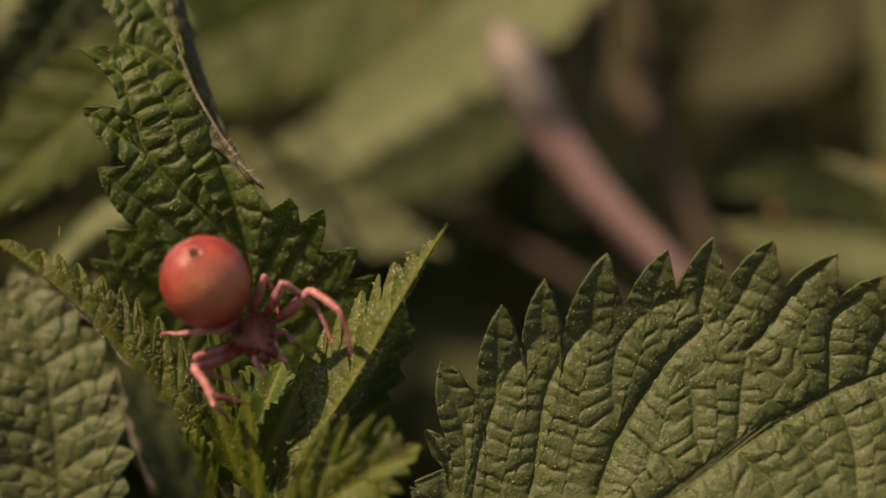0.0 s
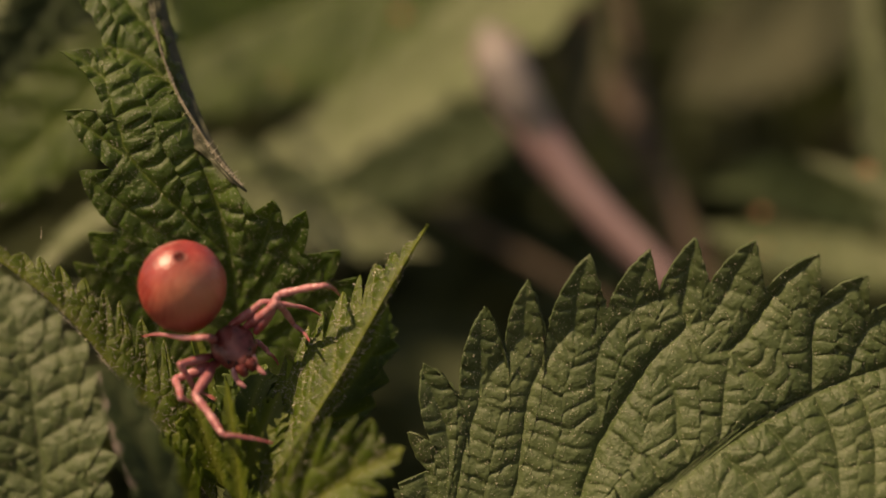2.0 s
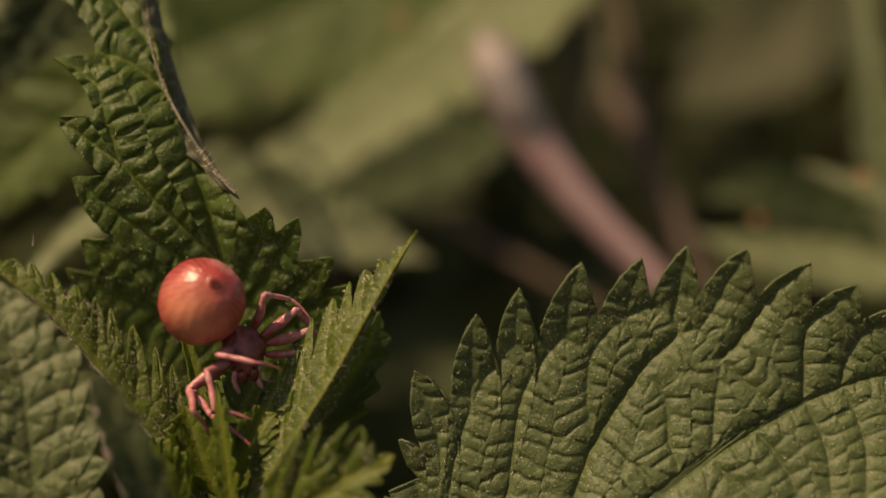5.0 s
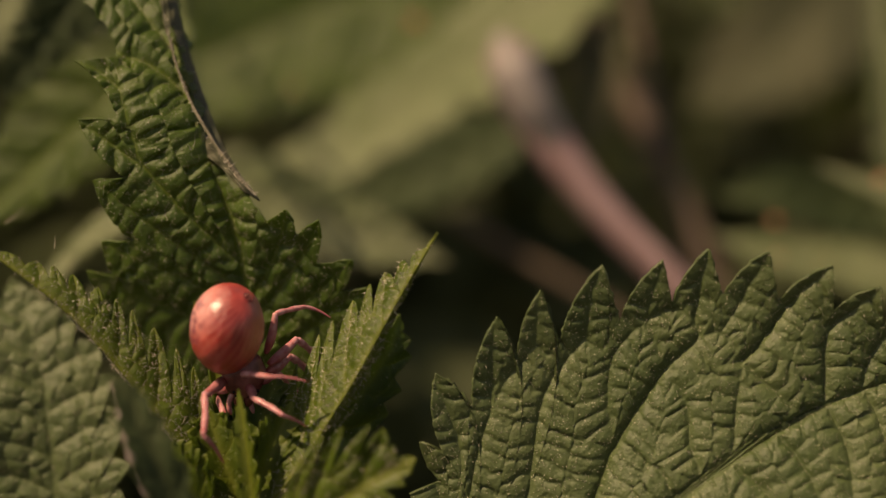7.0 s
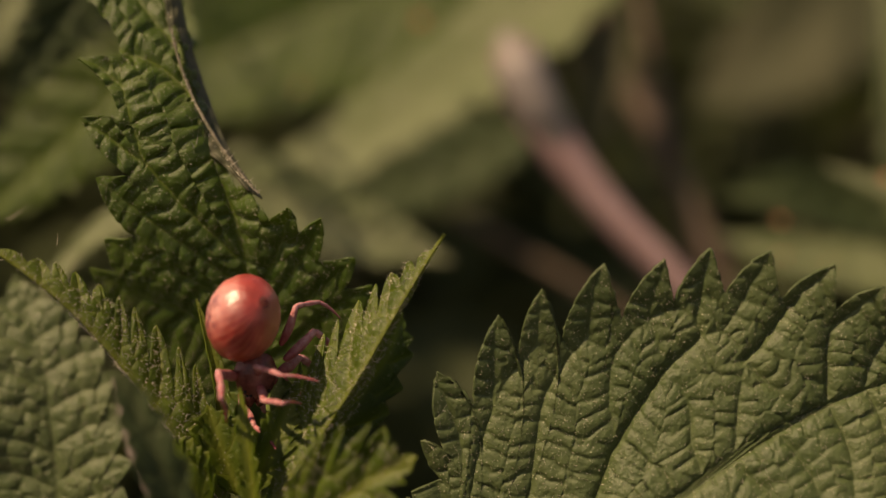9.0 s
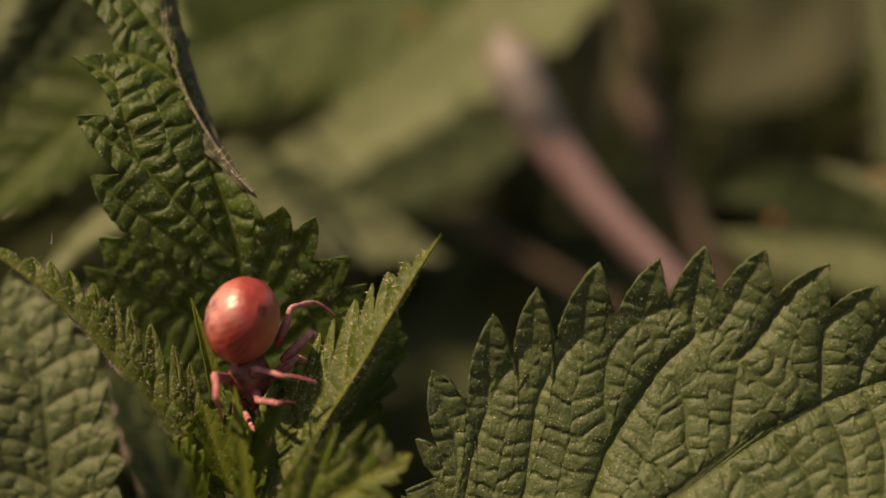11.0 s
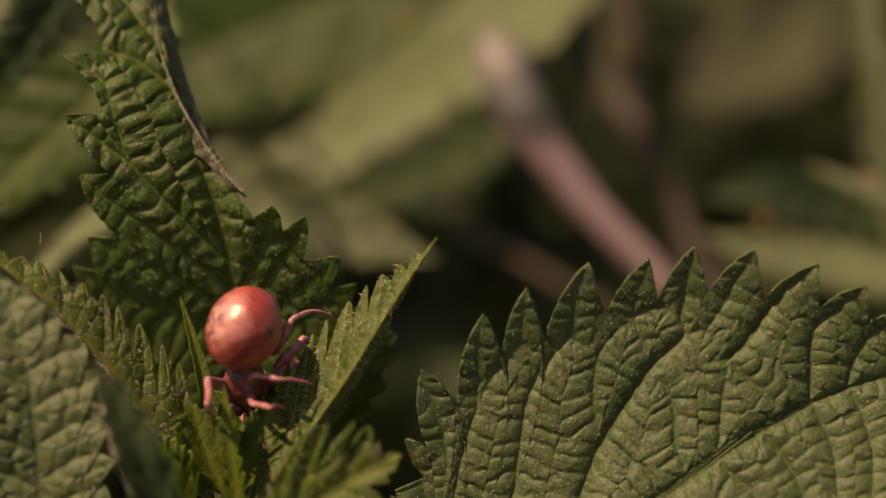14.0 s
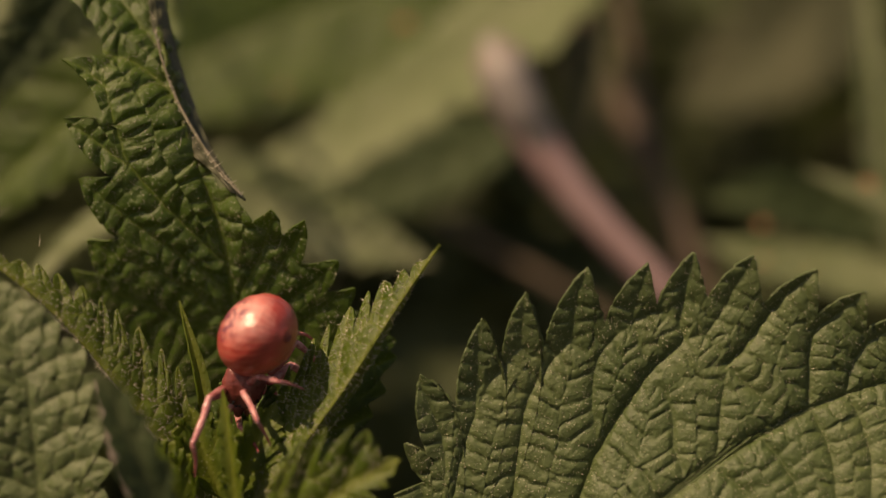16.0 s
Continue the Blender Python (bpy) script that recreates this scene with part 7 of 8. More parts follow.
    walk(LEGS["La"][0], [
        (0, aim(-1.31, 0.37, -0.30, -0.59, -0.04, 0.80)), (0.25, aim(-1.31, 0.37, -0.30, -0.42, -0.01, 0.91)), (0.5, aim(-1.31, 0.37, -0.31, -0.25, 0.02, 0.97)),
        (0.75, aim(-1.31, 0.37, -0.30, -0.22, 0.06, 0.97)), (1, aim(-1.32, 0.37, -0.30, -0.19, 0.10, 0.98)), (1.25, aim(-1.32, 0.37, -0.30, -0.12, 0.05, 0.99)),
        (1.5, aim(-1.32, 0.37, -0.31, -0.06, 0.00, 1.00)), (1.75, aim(-1.32, 0.37, -0.31, -0.04, 0.06, 1.00)), (2, aim(-1.33, 0.37, -0.31, -0.02, 0.12, 0.99)),
        (2.25, aim(-1.33, 0.38, -0.31, 0.01, 0.08, 1.00)), (2.5, aim(-1.34, 0.38, -0.31, 0.05, 0.03, 1.00)), (2.75, aim(-1.34, 0.38, -0.31, 0.11, 0.00, 0.99)),
        (3, aim(-1.34, 0.39, -0.31, 0.17, -0.04, 0.98)), (3.25, aim(-1.34, 0.38, -0.31, 0.13, 0.06, 0.99)), (3.5, aim(-1.34, 0.38, -0.31, 0.09, 0.17, 0.98)),
        (4.1, aim(-1.01, 0.24, -0.31, -0.06, 0.06, 1.00)), (4.7, aim(-0.68, 0.11, -0.30, -0.21, -0.06, 0.98)), (5.3, aim(-0.35, -0.02, -0.30, -0.38, -0.17, 0.91)),
        (6, aim(0.04, -0.18, -0.30, -0.58, -0.32, 0.75)), (6.25, aim(0.04, -0.18, -0.30, -0.37, -0.24, 0.90)), (6.5, aim(0.04, -0.18, -0.30, -0.17, -0.16, 0.97)),
        (6.75, aim(0.04, -0.18, -0.30, -0.03, -0.02, 1.00)), (7, aim(0.03, -0.18, -0.30, 0.10, 0.11, 0.99)), (7.25, aim(0.04, -0.18, -0.30, 0.07, 0.09, 0.99)),
        (7.5, aim(0.04, -0.18, -0.30, 0.05, 0.07, 1.00)), (7.75, aim(0.04, -0.18, -0.30, 0.10, 0.15, 0.98)), (8, aim(0.04, -0.18, -0.30, 0.15, 0.24, 0.96)),
        (8.5, aim(0.04, -0.18, -0.30, 0.13, 0.25, 0.96)), (9, aim(0.04, -0.18, -0.30, 0.12, 0.27, 0.96)), (9.6, aim(0.04, -0.19, -0.30, 0.15, 0.28, 0.95)),
        (10.2, aim(0.04, -0.19, -0.30, 0.17, 0.30, 0.94)), (10.8, aim(0.04, -0.19, -0.30, 0.20, 0.31, 0.93)), (11.5, aim(0.04, -0.19, -0.30, 0.24, 0.33, 0.91)),
        (12.2, aim(0.04, -0.19, -0.30, 0.24, 0.32, 0.92)), (13, aim(0.04, -0.19, -0.30, 0.23, 0.31, 0.92)), (13.8, aim(0.04, -0.19, -0.30, 0.27, 0.31, 0.91)),
        (14.5, aim(0.04, -0.19, -0.30, 0.32, 0.31, 0.90)), (15.2, aim(0.04, -0.19, -0.30, 0.33, 0.31, 0.89)), (16, aim(0.04, -0.19, -0.30, 0.35, 0.30, 0.89)),
    ])
    aim = along(0.79, -0.32, 0.52)
    walk(LEGS["La"][1], [
        (0, aim(-3.09, 0.24, 2.11, -0.80, -0.10, -0.59)), (0.25, aim(-2.57, 0.33, 2.42, -0.85, -0.08, -0.52)), (0.5, aim(-2.08, 0.42, 2.60, -0.90, -0.06, -0.44)),
        (0.75, aim(-1.97, 0.54, 2.62, -0.87, -0.05, -0.49)), (1, aim(-1.87, 0.66, 2.63, -0.85, -0.03, -0.53)), (1.25, aim(-1.68, 0.51, 2.67, -0.92, 0.01, -0.40)),
        (1.5, aim(-1.49, 0.36, 2.69, -0.98, 0.03, -0.17)), (1.75, aim(-1.44, 0.55, 2.69, -0.97, 0.03, -0.23)), (2, aim(-1.39, 0.75, 2.67, -0.94, 0.02, -0.34)),
        (2.25, aim(-1.29, 0.62, 2.68, -0.90, 0.03, -0.43)), (2.5, aim(-1.20, 0.49, 2.69, -0.86, 0.03, -0.51)), (2.75, aim(-1.01, 0.37, 2.67, -0.84, -0.03, -0.55)),
        (3, aim(-0.83, 0.25, 2.64, -0.81, -0.10, -0.58)), (3.25, aim(-0.95, 0.56, 2.66, -0.10, -0.10, -0.99)), (3.5, aim(-1.08, 0.88, 2.63, 0.76, -0.05, -0.65)),
        (4.1, aim(-1.19, 0.42, 2.68, 0.91, -0.11, -0.41)), (4.7, aim(-1.32, -0.06, 2.62, 0.99, -0.17, -0.03)), (5.3, aim(-1.48, -0.54, 2.43, 0.91, -0.20, 0.35)),
        (6, aim(-1.70, -1.13, 1.95, 0.74, -0.21, 0.65)), (6.25, aim(-1.07, -0.89, 2.40, 0.75, -0.16, 0.65)), (6.5, aim(-0.47, -0.66, 2.62, 0.76, -0.12, 0.64)),
        (6.75, aim(-0.07, -0.25, 2.70, 0.77, -0.07, 0.63)), (7, aim(0.32, 0.15, 2.67, 0.79, -0.02, 0.61)), (7.25, aim(0.26, 0.09, 2.68, 0.82, -0.07, 0.57)),
        (7.5, aim(0.19, 0.02, 2.69, 0.85, -0.13, 0.52)), (7.75, aim(0.35, 0.27, 2.65, 0.86, -0.17, 0.49)), (8, aim(0.49, 0.52, 2.58, 0.87, -0.20, 0.45)),
        (8.5, aim(0.44, 0.57, 2.58, 0.82, -0.18, 0.55)), (9, aim(0.39, 0.61, 2.57, 0.76, -0.16, 0.63)), (9.6, aim(0.47, 0.66, 2.54, 0.77, -0.15, 0.62)),
        (10.2, aim(0.56, 0.70, 2.52, 0.78, -0.14, 0.62)), (10.8, aim(0.64, 0.75, 2.48, 0.78, -0.13, 0.61)), (11.5, aim(0.74, 0.80, 2.44, 0.79, -0.12, 0.60)),
        (12.2, aim(0.74, 0.77, 2.45, 0.79, -0.09, 0.61)), (13, aim(0.73, 0.73, 2.47, 0.79, -0.06, 0.61)), (13.8, aim(0.86, 0.74, 2.43, 0.75, -0.05, 0.65)),
        (14.5, aim(0.98, 0.76, 2.39, 0.73, -0.05, 0.69)), (15.2, aim(1.03, 0.74, 2.37, 0.68, -0.06, 0.73)), (16, aim(1.08, 0.71, 2.36, 0.64, -0.07, 0.77)),
    ])
    aim = along(0.53, -0.27, -0.80)
    walk(LEGS["La"][2], [
        (0, aim(-5.25, -0.04, 0.51, -0.63, -0.08, -0.78)), (0.25, aim(-4.86, 0.11, 1.01, -0.73, -0.09, -0.68)), (0.5, aim(-4.49, 0.25, 1.40, -0.83, -0.10, -0.55)),
        (0.75, aim(-4.33, 0.42, 1.31, -0.85, -0.06, -0.53)), (1, aim(-4.16, 0.58, 1.21, -0.86, -0.03, -0.51)), (1.25, aim(-4.15, 0.52, 1.60, -0.84, -0.05, -0.54)),
        (1.5, aim(-4.14, 0.45, 2.22, -0.81, -0.06, -0.59)), (1.75, aim(-4.06, 0.63, 2.05, -0.83, -0.06, -0.55)), (2, aim(-3.93, 0.80, 1.76, -0.88, -0.06, -0.48)),
        (2.25, aim(-3.73, 0.69, 1.53, -0.91, 0.01, -0.41)), (2.5, aim(-3.52, 0.58, 1.31, -0.98, 0.07, -0.20)), (2.75, aim(-3.27, 0.28, 1.19, -0.87, 0.15, -0.47)),
        (3, aim(-3.01, -0.02, 1.08, -0.75, 0.23, -0.62)), (3.25, aim(-1.21, 0.29, -0.02, 0.07, 0.04, -1.00)), (3.5, aim(0.97, 0.75, 0.88, 0.98, -0.08, -0.17)),
        (4.1, aim(1.26, 0.13, 1.58, 0.81, -0.17, -0.57)), (4.7, aim(1.34, -0.51, 2.53, 0.66, -0.23, -0.71)), (5.3, aim(0.99, -1.08, 3.38, 0.71, -0.30, -0.63)),
        (6, aim(0.29, -1.69, 3.69, 0.90, -0.40, -0.20)), (6.25, aim(0.95, -1.32, 4.14, 0.93, -0.31, -0.21)), (6.5, aim(1.57, -0.98, 4.35, 0.96, -0.21, -0.17)),
        (6.75, aim(2.02, -0.44, 4.40, 0.97, -0.18, -0.18)), (7, aim(2.46, 0.10, 4.32, 0.97, -0.15, -0.20)), (7.25, aim(2.47, -0.11, 4.21, 0.92, -0.22, -0.32)),
        (7.5, aim(2.48, -0.32, 4.08, 0.88, -0.29, -0.38)), (7.75, aim(2.66, -0.17, 3.96, 0.88, -0.31, -0.36)), (8, aim(2.84, -0.03, 3.80, 0.89, -0.33, -0.32)),
        (8.5, aim(2.64, 0.08, 4.05, 0.95, -0.25, -0.17)), (9, aim(2.45, 0.19, 4.26, 0.97, -0.18, -0.17)), (9.6, aim(2.55, 0.26, 4.22, 0.97, -0.19, -0.17)),
        (10.2, aim(2.65, 0.33, 4.18, 0.97, -0.19, -0.17)), (10.8, aim(2.76, 0.40, 4.13, 0.96, -0.20, -0.21)), (11.5, aim(2.87, 0.48, 4.07, 0.87, -0.22, -0.44)),
        (12.2, aim(2.87, 0.53, 4.10, 0.83, -0.20, -0.52)), (13, aim(2.85, 0.58, 4.13, 0.78, -0.19, -0.59)), (13.8, aim(2.90, 0.59, 4.20, 0.83, -0.17, -0.53)),
        (14.5, aim(2.94, 0.62, 4.24, 0.87, -0.16, -0.47)), (15.2, aim(2.88, 0.58, 4.34, 0.79, -0.22, -0.58)), (16, aim(2.80, 0.52, 4.44, 0.70, -0.28, -0.66)),
    ])
    aim = along(-0.17, -0.23, 0.96)
    walk(LEGS["Lb"][0], [
        (0, aim(-1.43, -0.71, -0.30, -0.75, -0.25, 0.61)), (0.25, aim(-1.43, -0.71, -0.30, -0.80, -0.27, 0.54)), (0.5, aim(-1.43, -0.71, -0.31, -0.86, -0.28, 0.43)),
        (0.75, aim(-1.43, -0.71, -0.31, -0.61, -0.30, 0.74)), (1, aim(-1.43, -0.71, -0.31, -0.40, -0.33, 0.86)), (1.25, aim(-1.43, -0.71, -0.31, -0.29, -0.42, 0.86)),
        (1.5, aim(-1.43, -0.71, -0.31, -0.19, -0.51, 0.84)), (1.75, aim(-1.44, -0.71, -0.31, -0.38, -0.31, 0.87)), (2, aim(-1.45, -0.71, -0.31, -0.59, -0.12, 0.80)),
        (2.25, aim(-1.45, -0.71, -0.31, -0.57, -0.07, 0.81)), (2.5, aim(-1.46, -0.71, -0.31, -0.56, -0.02, 0.83)), (2.75, aim(-1.46, -0.71, -0.32, -0.49, -0.04, 0.87)),
        (3, aim(-1.47, -0.71, -0.32, -0.42, -0.06, 0.90)), (3.25, aim(-1.47, -0.72, -0.32, -0.45, 0.04, 0.89)), (3.5, aim(-1.47, -0.72, -0.32, -0.47, 0.14, 0.87)),
        (4.1, aim(-1.09, -0.75, -0.31, -0.49, 0.00, 0.87)), (4.7, aim(-0.71, -0.77, -0.31, -0.52, -0.14, 0.84)), (5.3, aim(-0.33, -0.79, -0.31, -0.55, -0.28, 0.78)),
        (6, aim(0.12, -0.81, -0.30, -0.60, -0.46, 0.66)), (6.25, aim(0.12, -0.82, -0.30, -0.29, -0.52, 0.81)), (6.5, aim(0.12, -0.82, -0.31, 0.00, -0.59, 0.81)),
        (6.75, aim(0.11, -0.82, -0.31, 0.15, -0.40, 0.90)), (7, aim(0.11, -0.82, -0.31, 0.29, -0.22, 0.93)), (7.25, aim(0.12, -0.82, -0.31, 0.28, -0.27, 0.92)),
        (7.5, aim(0.12, -0.82, -0.31, 0.27, -0.32, 0.91)), (7.75, aim(0.12, -0.82, -0.31, 0.28, -0.23, 0.93)), (8, aim(0.12, -0.82, -0.31, 0.30, -0.15, 0.94)),
        (8.5, aim(0.12, -0.82, -0.31, 0.27, -0.22, 0.94)), (9, aim(0.12, -0.82, -0.31, 0.25, -0.28, 0.93)), (9.6, aim(0.12, -0.82, -0.31, 0.26, -0.26, 0.93)),
        (10.2, aim(0.12, -0.82, -0.30, 0.26, -0.23, 0.94)), (10.8, aim(0.12, -0.82, -0.30, 0.27, -0.21, 0.94)), (11.5, aim(0.12, -0.82, -0.30, 0.27, -0.18, 0.94)),
        (12.2, aim(0.12, -0.82, -0.30, 0.27, -0.16, 0.95)), (13, aim(0.12, -0.82, -0.30, 0.27, -0.14, 0.95)), (13.8, aim(0.12, -0.82, -0.30, 0.25, -0.13, 0.96)),
        (14.5, aim(0.12, -0.82, -0.30, 0.23, -0.12, 0.97)), (15.2, aim(0.12, -0.82, -0.30, 0.15, 0.00, 0.99)), (16, aim(0.12, -0.82, -0.31, 0.06, 0.13, 0.99)),
    ])
    aim = along(0.68, -0.71, 0.17)
    walk(LEGS["Lb"][1], [
        (0, aim(-3.76, -1.50, 1.58, 0.27, -0.52, -0.81)), (0.25, aim(-3.91, -1.54, 1.36, 0.31, -0.48, -0.82)), (0.5, aim(-4.08, -1.59, 1.03, 0.35, -0.44, -0.83)),
        (0.75, aim(-3.32, -1.63, 1.98, 0.11, -0.56, -0.82)), (1, aim(-2.68, -1.72, 2.35, -0.10, -0.68, -0.73)), (1.25, aim(-2.34, -2.00, 2.36, 0.08, -0.72, -0.69)),
        (1.5, aim(-2.01, -2.29, 2.29, 0.27, -0.76, -0.59)), (1.75, aim(-2.61, -1.69, 2.39, 0.26, -0.73, -0.63)), (2, aim(-3.27, -1.10, 2.16, 0.25, -0.70, -0.67)),
        (2.25, aim(-3.24, -0.95, 2.21, 0.18, -0.63, -0.75)), (2.5, aim(-3.20, -0.79, 2.25, 0.12, -0.55, -0.82)), (2.75, aim(-2.99, -0.84, 2.38, 0.11, -0.52, -0.85)),
        (3, aim(-2.78, -0.89, 2.48, 0.11, -0.49, -0.87)), (3.25, aim(-2.85, -0.58, 2.45, 0.06, -0.49, -0.87)), (3.5, aim(-2.93, -0.28, 2.38, 0.00, -0.49, -0.87)),
        (4.1, aim(-2.62, -0.74, 2.38, 0.08, -0.71, -0.70)), (4.7, aim(-2.33, -1.20, 2.30, 0.21, -0.98, -0.08)), (5.3, aim(-2.04, -1.67, 2.12, 0.22, -0.71, 0.66)),
        (6, aim(-1.74, -2.24, 1.73, 0.17, -0.39, 0.90)), (6.25, aim(-0.77, -2.42, 2.20, 0.38, -0.39, 0.84)), (6.5, aim(0.13, -2.63, 2.21, 0.58, -0.40, 0.71)),
        (6.75, aim(0.58, -2.06, 2.50, 0.68, -0.38, 0.63)), (7, aim(1.00, -1.52, 2.58, 0.78, -0.35, 0.52)), (7.25, aim(0.97, -1.66, 2.55, 0.74, -0.38, 0.56)),
        (7.5, aim(0.94, -1.81, 2.52, 0.69, -0.41, 0.59)), (7.75, aim(0.99, -1.54, 2.58, 0.68, -0.45, 0.58)), (8, aim(1.04, -1.28, 2.62, 0.66, -0.48, 0.57)),
        (8.5, aim(0.97, -1.50, 2.60, 0.63, -0.23, 0.74)), (9, aim(0.90, -1.70, 2.56, 0.58, 0.02, 0.81)), (9.6, aim(0.91, -1.62, 2.58, 0.58, 0.02, 0.81)),
        (10.2, aim(0.93, -1.55, 2.60, 0.58, 0.03, 0.81)), (10.8, aim(0.95, -1.47, 2.61, 0.58, 0.03, 0.81)), (11.5, aim(0.97, -1.38, 2.62, 0.58, 0.03, 0.81)),
        (12.2, aim(0.97, -1.32, 2.63, 0.58, 0.02, 0.81)), (13, aim(0.96, -1.26, 2.65, 0.58, 0.01, 0.81)), (13.8, aim(0.89, -1.23, 2.67, 0.55, 0.00, 0.84)),
        (14.5, aim(0.84, -1.19, 2.69, 0.52, 0.00, 0.85)), (15.2, aim(0.60, -0.82, 2.76, 0.49, -0.27, 0.83)), (16, aim(0.30, -0.41, 2.76, 0.44, -0.61, 0.66)),
    ])
    aim = along(0.87, -0.45, -0.19)
    walk(LEGS["Lb"][2], [
        (0, aim(-3.00, -2.94, -0.69, 0.83, -0.19, 0.52)), (0.25, aim(-3.05, -2.87, -0.95, 0.80, -0.16, 0.58)), (0.5, aim(-3.11, -2.81, -1.29, 0.77, -0.13, 0.63)),
        (0.75, aim(-3.00, -3.20, -0.32, 0.69, -0.27, 0.67)), (1, aim(-2.95, -3.62, 0.31, 0.60, -0.42, 0.68)), (1.25, aim(-2.11, -4.03, 0.44, 0.57, -0.41, 0.71)),
        (1.5, aim(-1.26, -4.43, 0.65, 0.53, -0.40, 0.74)), (1.75, aim(-1.89, -3.74, 0.63, 0.59, -0.28, 0.76)), (2, aim(-2.57, -3.07, 0.30, 0.65, -0.15, 0.75)),
        (2.25, aim(-2.72, -2.71, 0.10, 0.64, -0.15, 0.75)), (2.5, aim(-2.86, -2.34, -0.06, 0.63, -0.15, 0.76)), (2.75, aim(-2.67, -2.30, 0.01, 0.63, -0.19, 0.75)),
        (3, aim(-2.48, -2.26, 0.06, 0.63, -0.22, 0.74)), (3.25, aim(-2.70, -1.96, 0.01, 0.61, -0.22, 0.76)), (3.5, aim(-2.92, -1.66, -0.06, 0.59, -0.22, 0.77)),
        (4.1, aim(-2.40, -2.74, 0.43, 0.77, -0.25, 0.58)), (4.7, aim(-1.75, -3.93, 2.09, 0.99, -0.12, 0.06)), (5.3, aim(-1.42, -3.67, 3.98, 0.78, -0.55, -0.31)),
        (6, aim(-1.26, -3.34, 4.26, 0.65, -0.74, -0.17)), (6.25, aim(0.29, -3.52, 4.55, 0.77, -0.61, -0.17)), (6.5, aim(1.75, -3.76, 4.19, 0.71, -0.36, -0.61)),
        (6.75, aim(2.48, -3.12, 4.26, 0.63, -0.38, -0.68)), (7, aim(3.18, -2.51, 4.03, 0.56, -0.40, -0.73)), (7.25, aim(3.03, -2.74, 4.12, 0.56, -0.43, -0.71)),
        (7.5, aim(2.88, -2.96, 4.18, 0.57, -0.46, -0.68)), (7.75, aim(2.89, -2.80, 4.21, 0.50, -0.49, -0.71)), (8, aim(2.90, -2.64, 4.22, 0.44, -0.51, -0.73)),
        (8.5, aim(2.73, -2.13, 4.68, 0.41, -0.31, -0.86)), (9, aim(2.53, -1.64, 4.84, 0.39, -0.10, -0.92)), (9.6, aim(2.55, -1.56, 4.85, 0.39, -0.10, -0.92)),
        (10.2, aim(2.57, -1.47, 4.87, 0.39, -0.10, -0.92)), (10.8, aim(2.58, -1.39, 4.88, 0.39, -0.11, -0.92)), (11.5, aim(2.60, -1.29, 4.90, 0.39, -0.11, -0.92)),
        (12.2, aim(2.60, -1.26, 4.91, 0.39, -0.10, -0.92)), (13, aim(2.58, -1.23, 4.93, 0.39, -0.10, -0.92)), (13.8, aim(2.42, -1.22, 5.01, 0.35, -0.13, -0.93)),
        (14.5, aim(2.30, -1.19, 5.08, 0.31, -0.16, -0.94)), (15.2, aim(1.97, -1.58, 5.08, 0.29, -0.43, -0.86)), (16, aim(1.52, -2.11, 4.62, 0.28, -0.72, -0.64)),
    ])
    aim = along(-0.65, -0.70, -0.30)
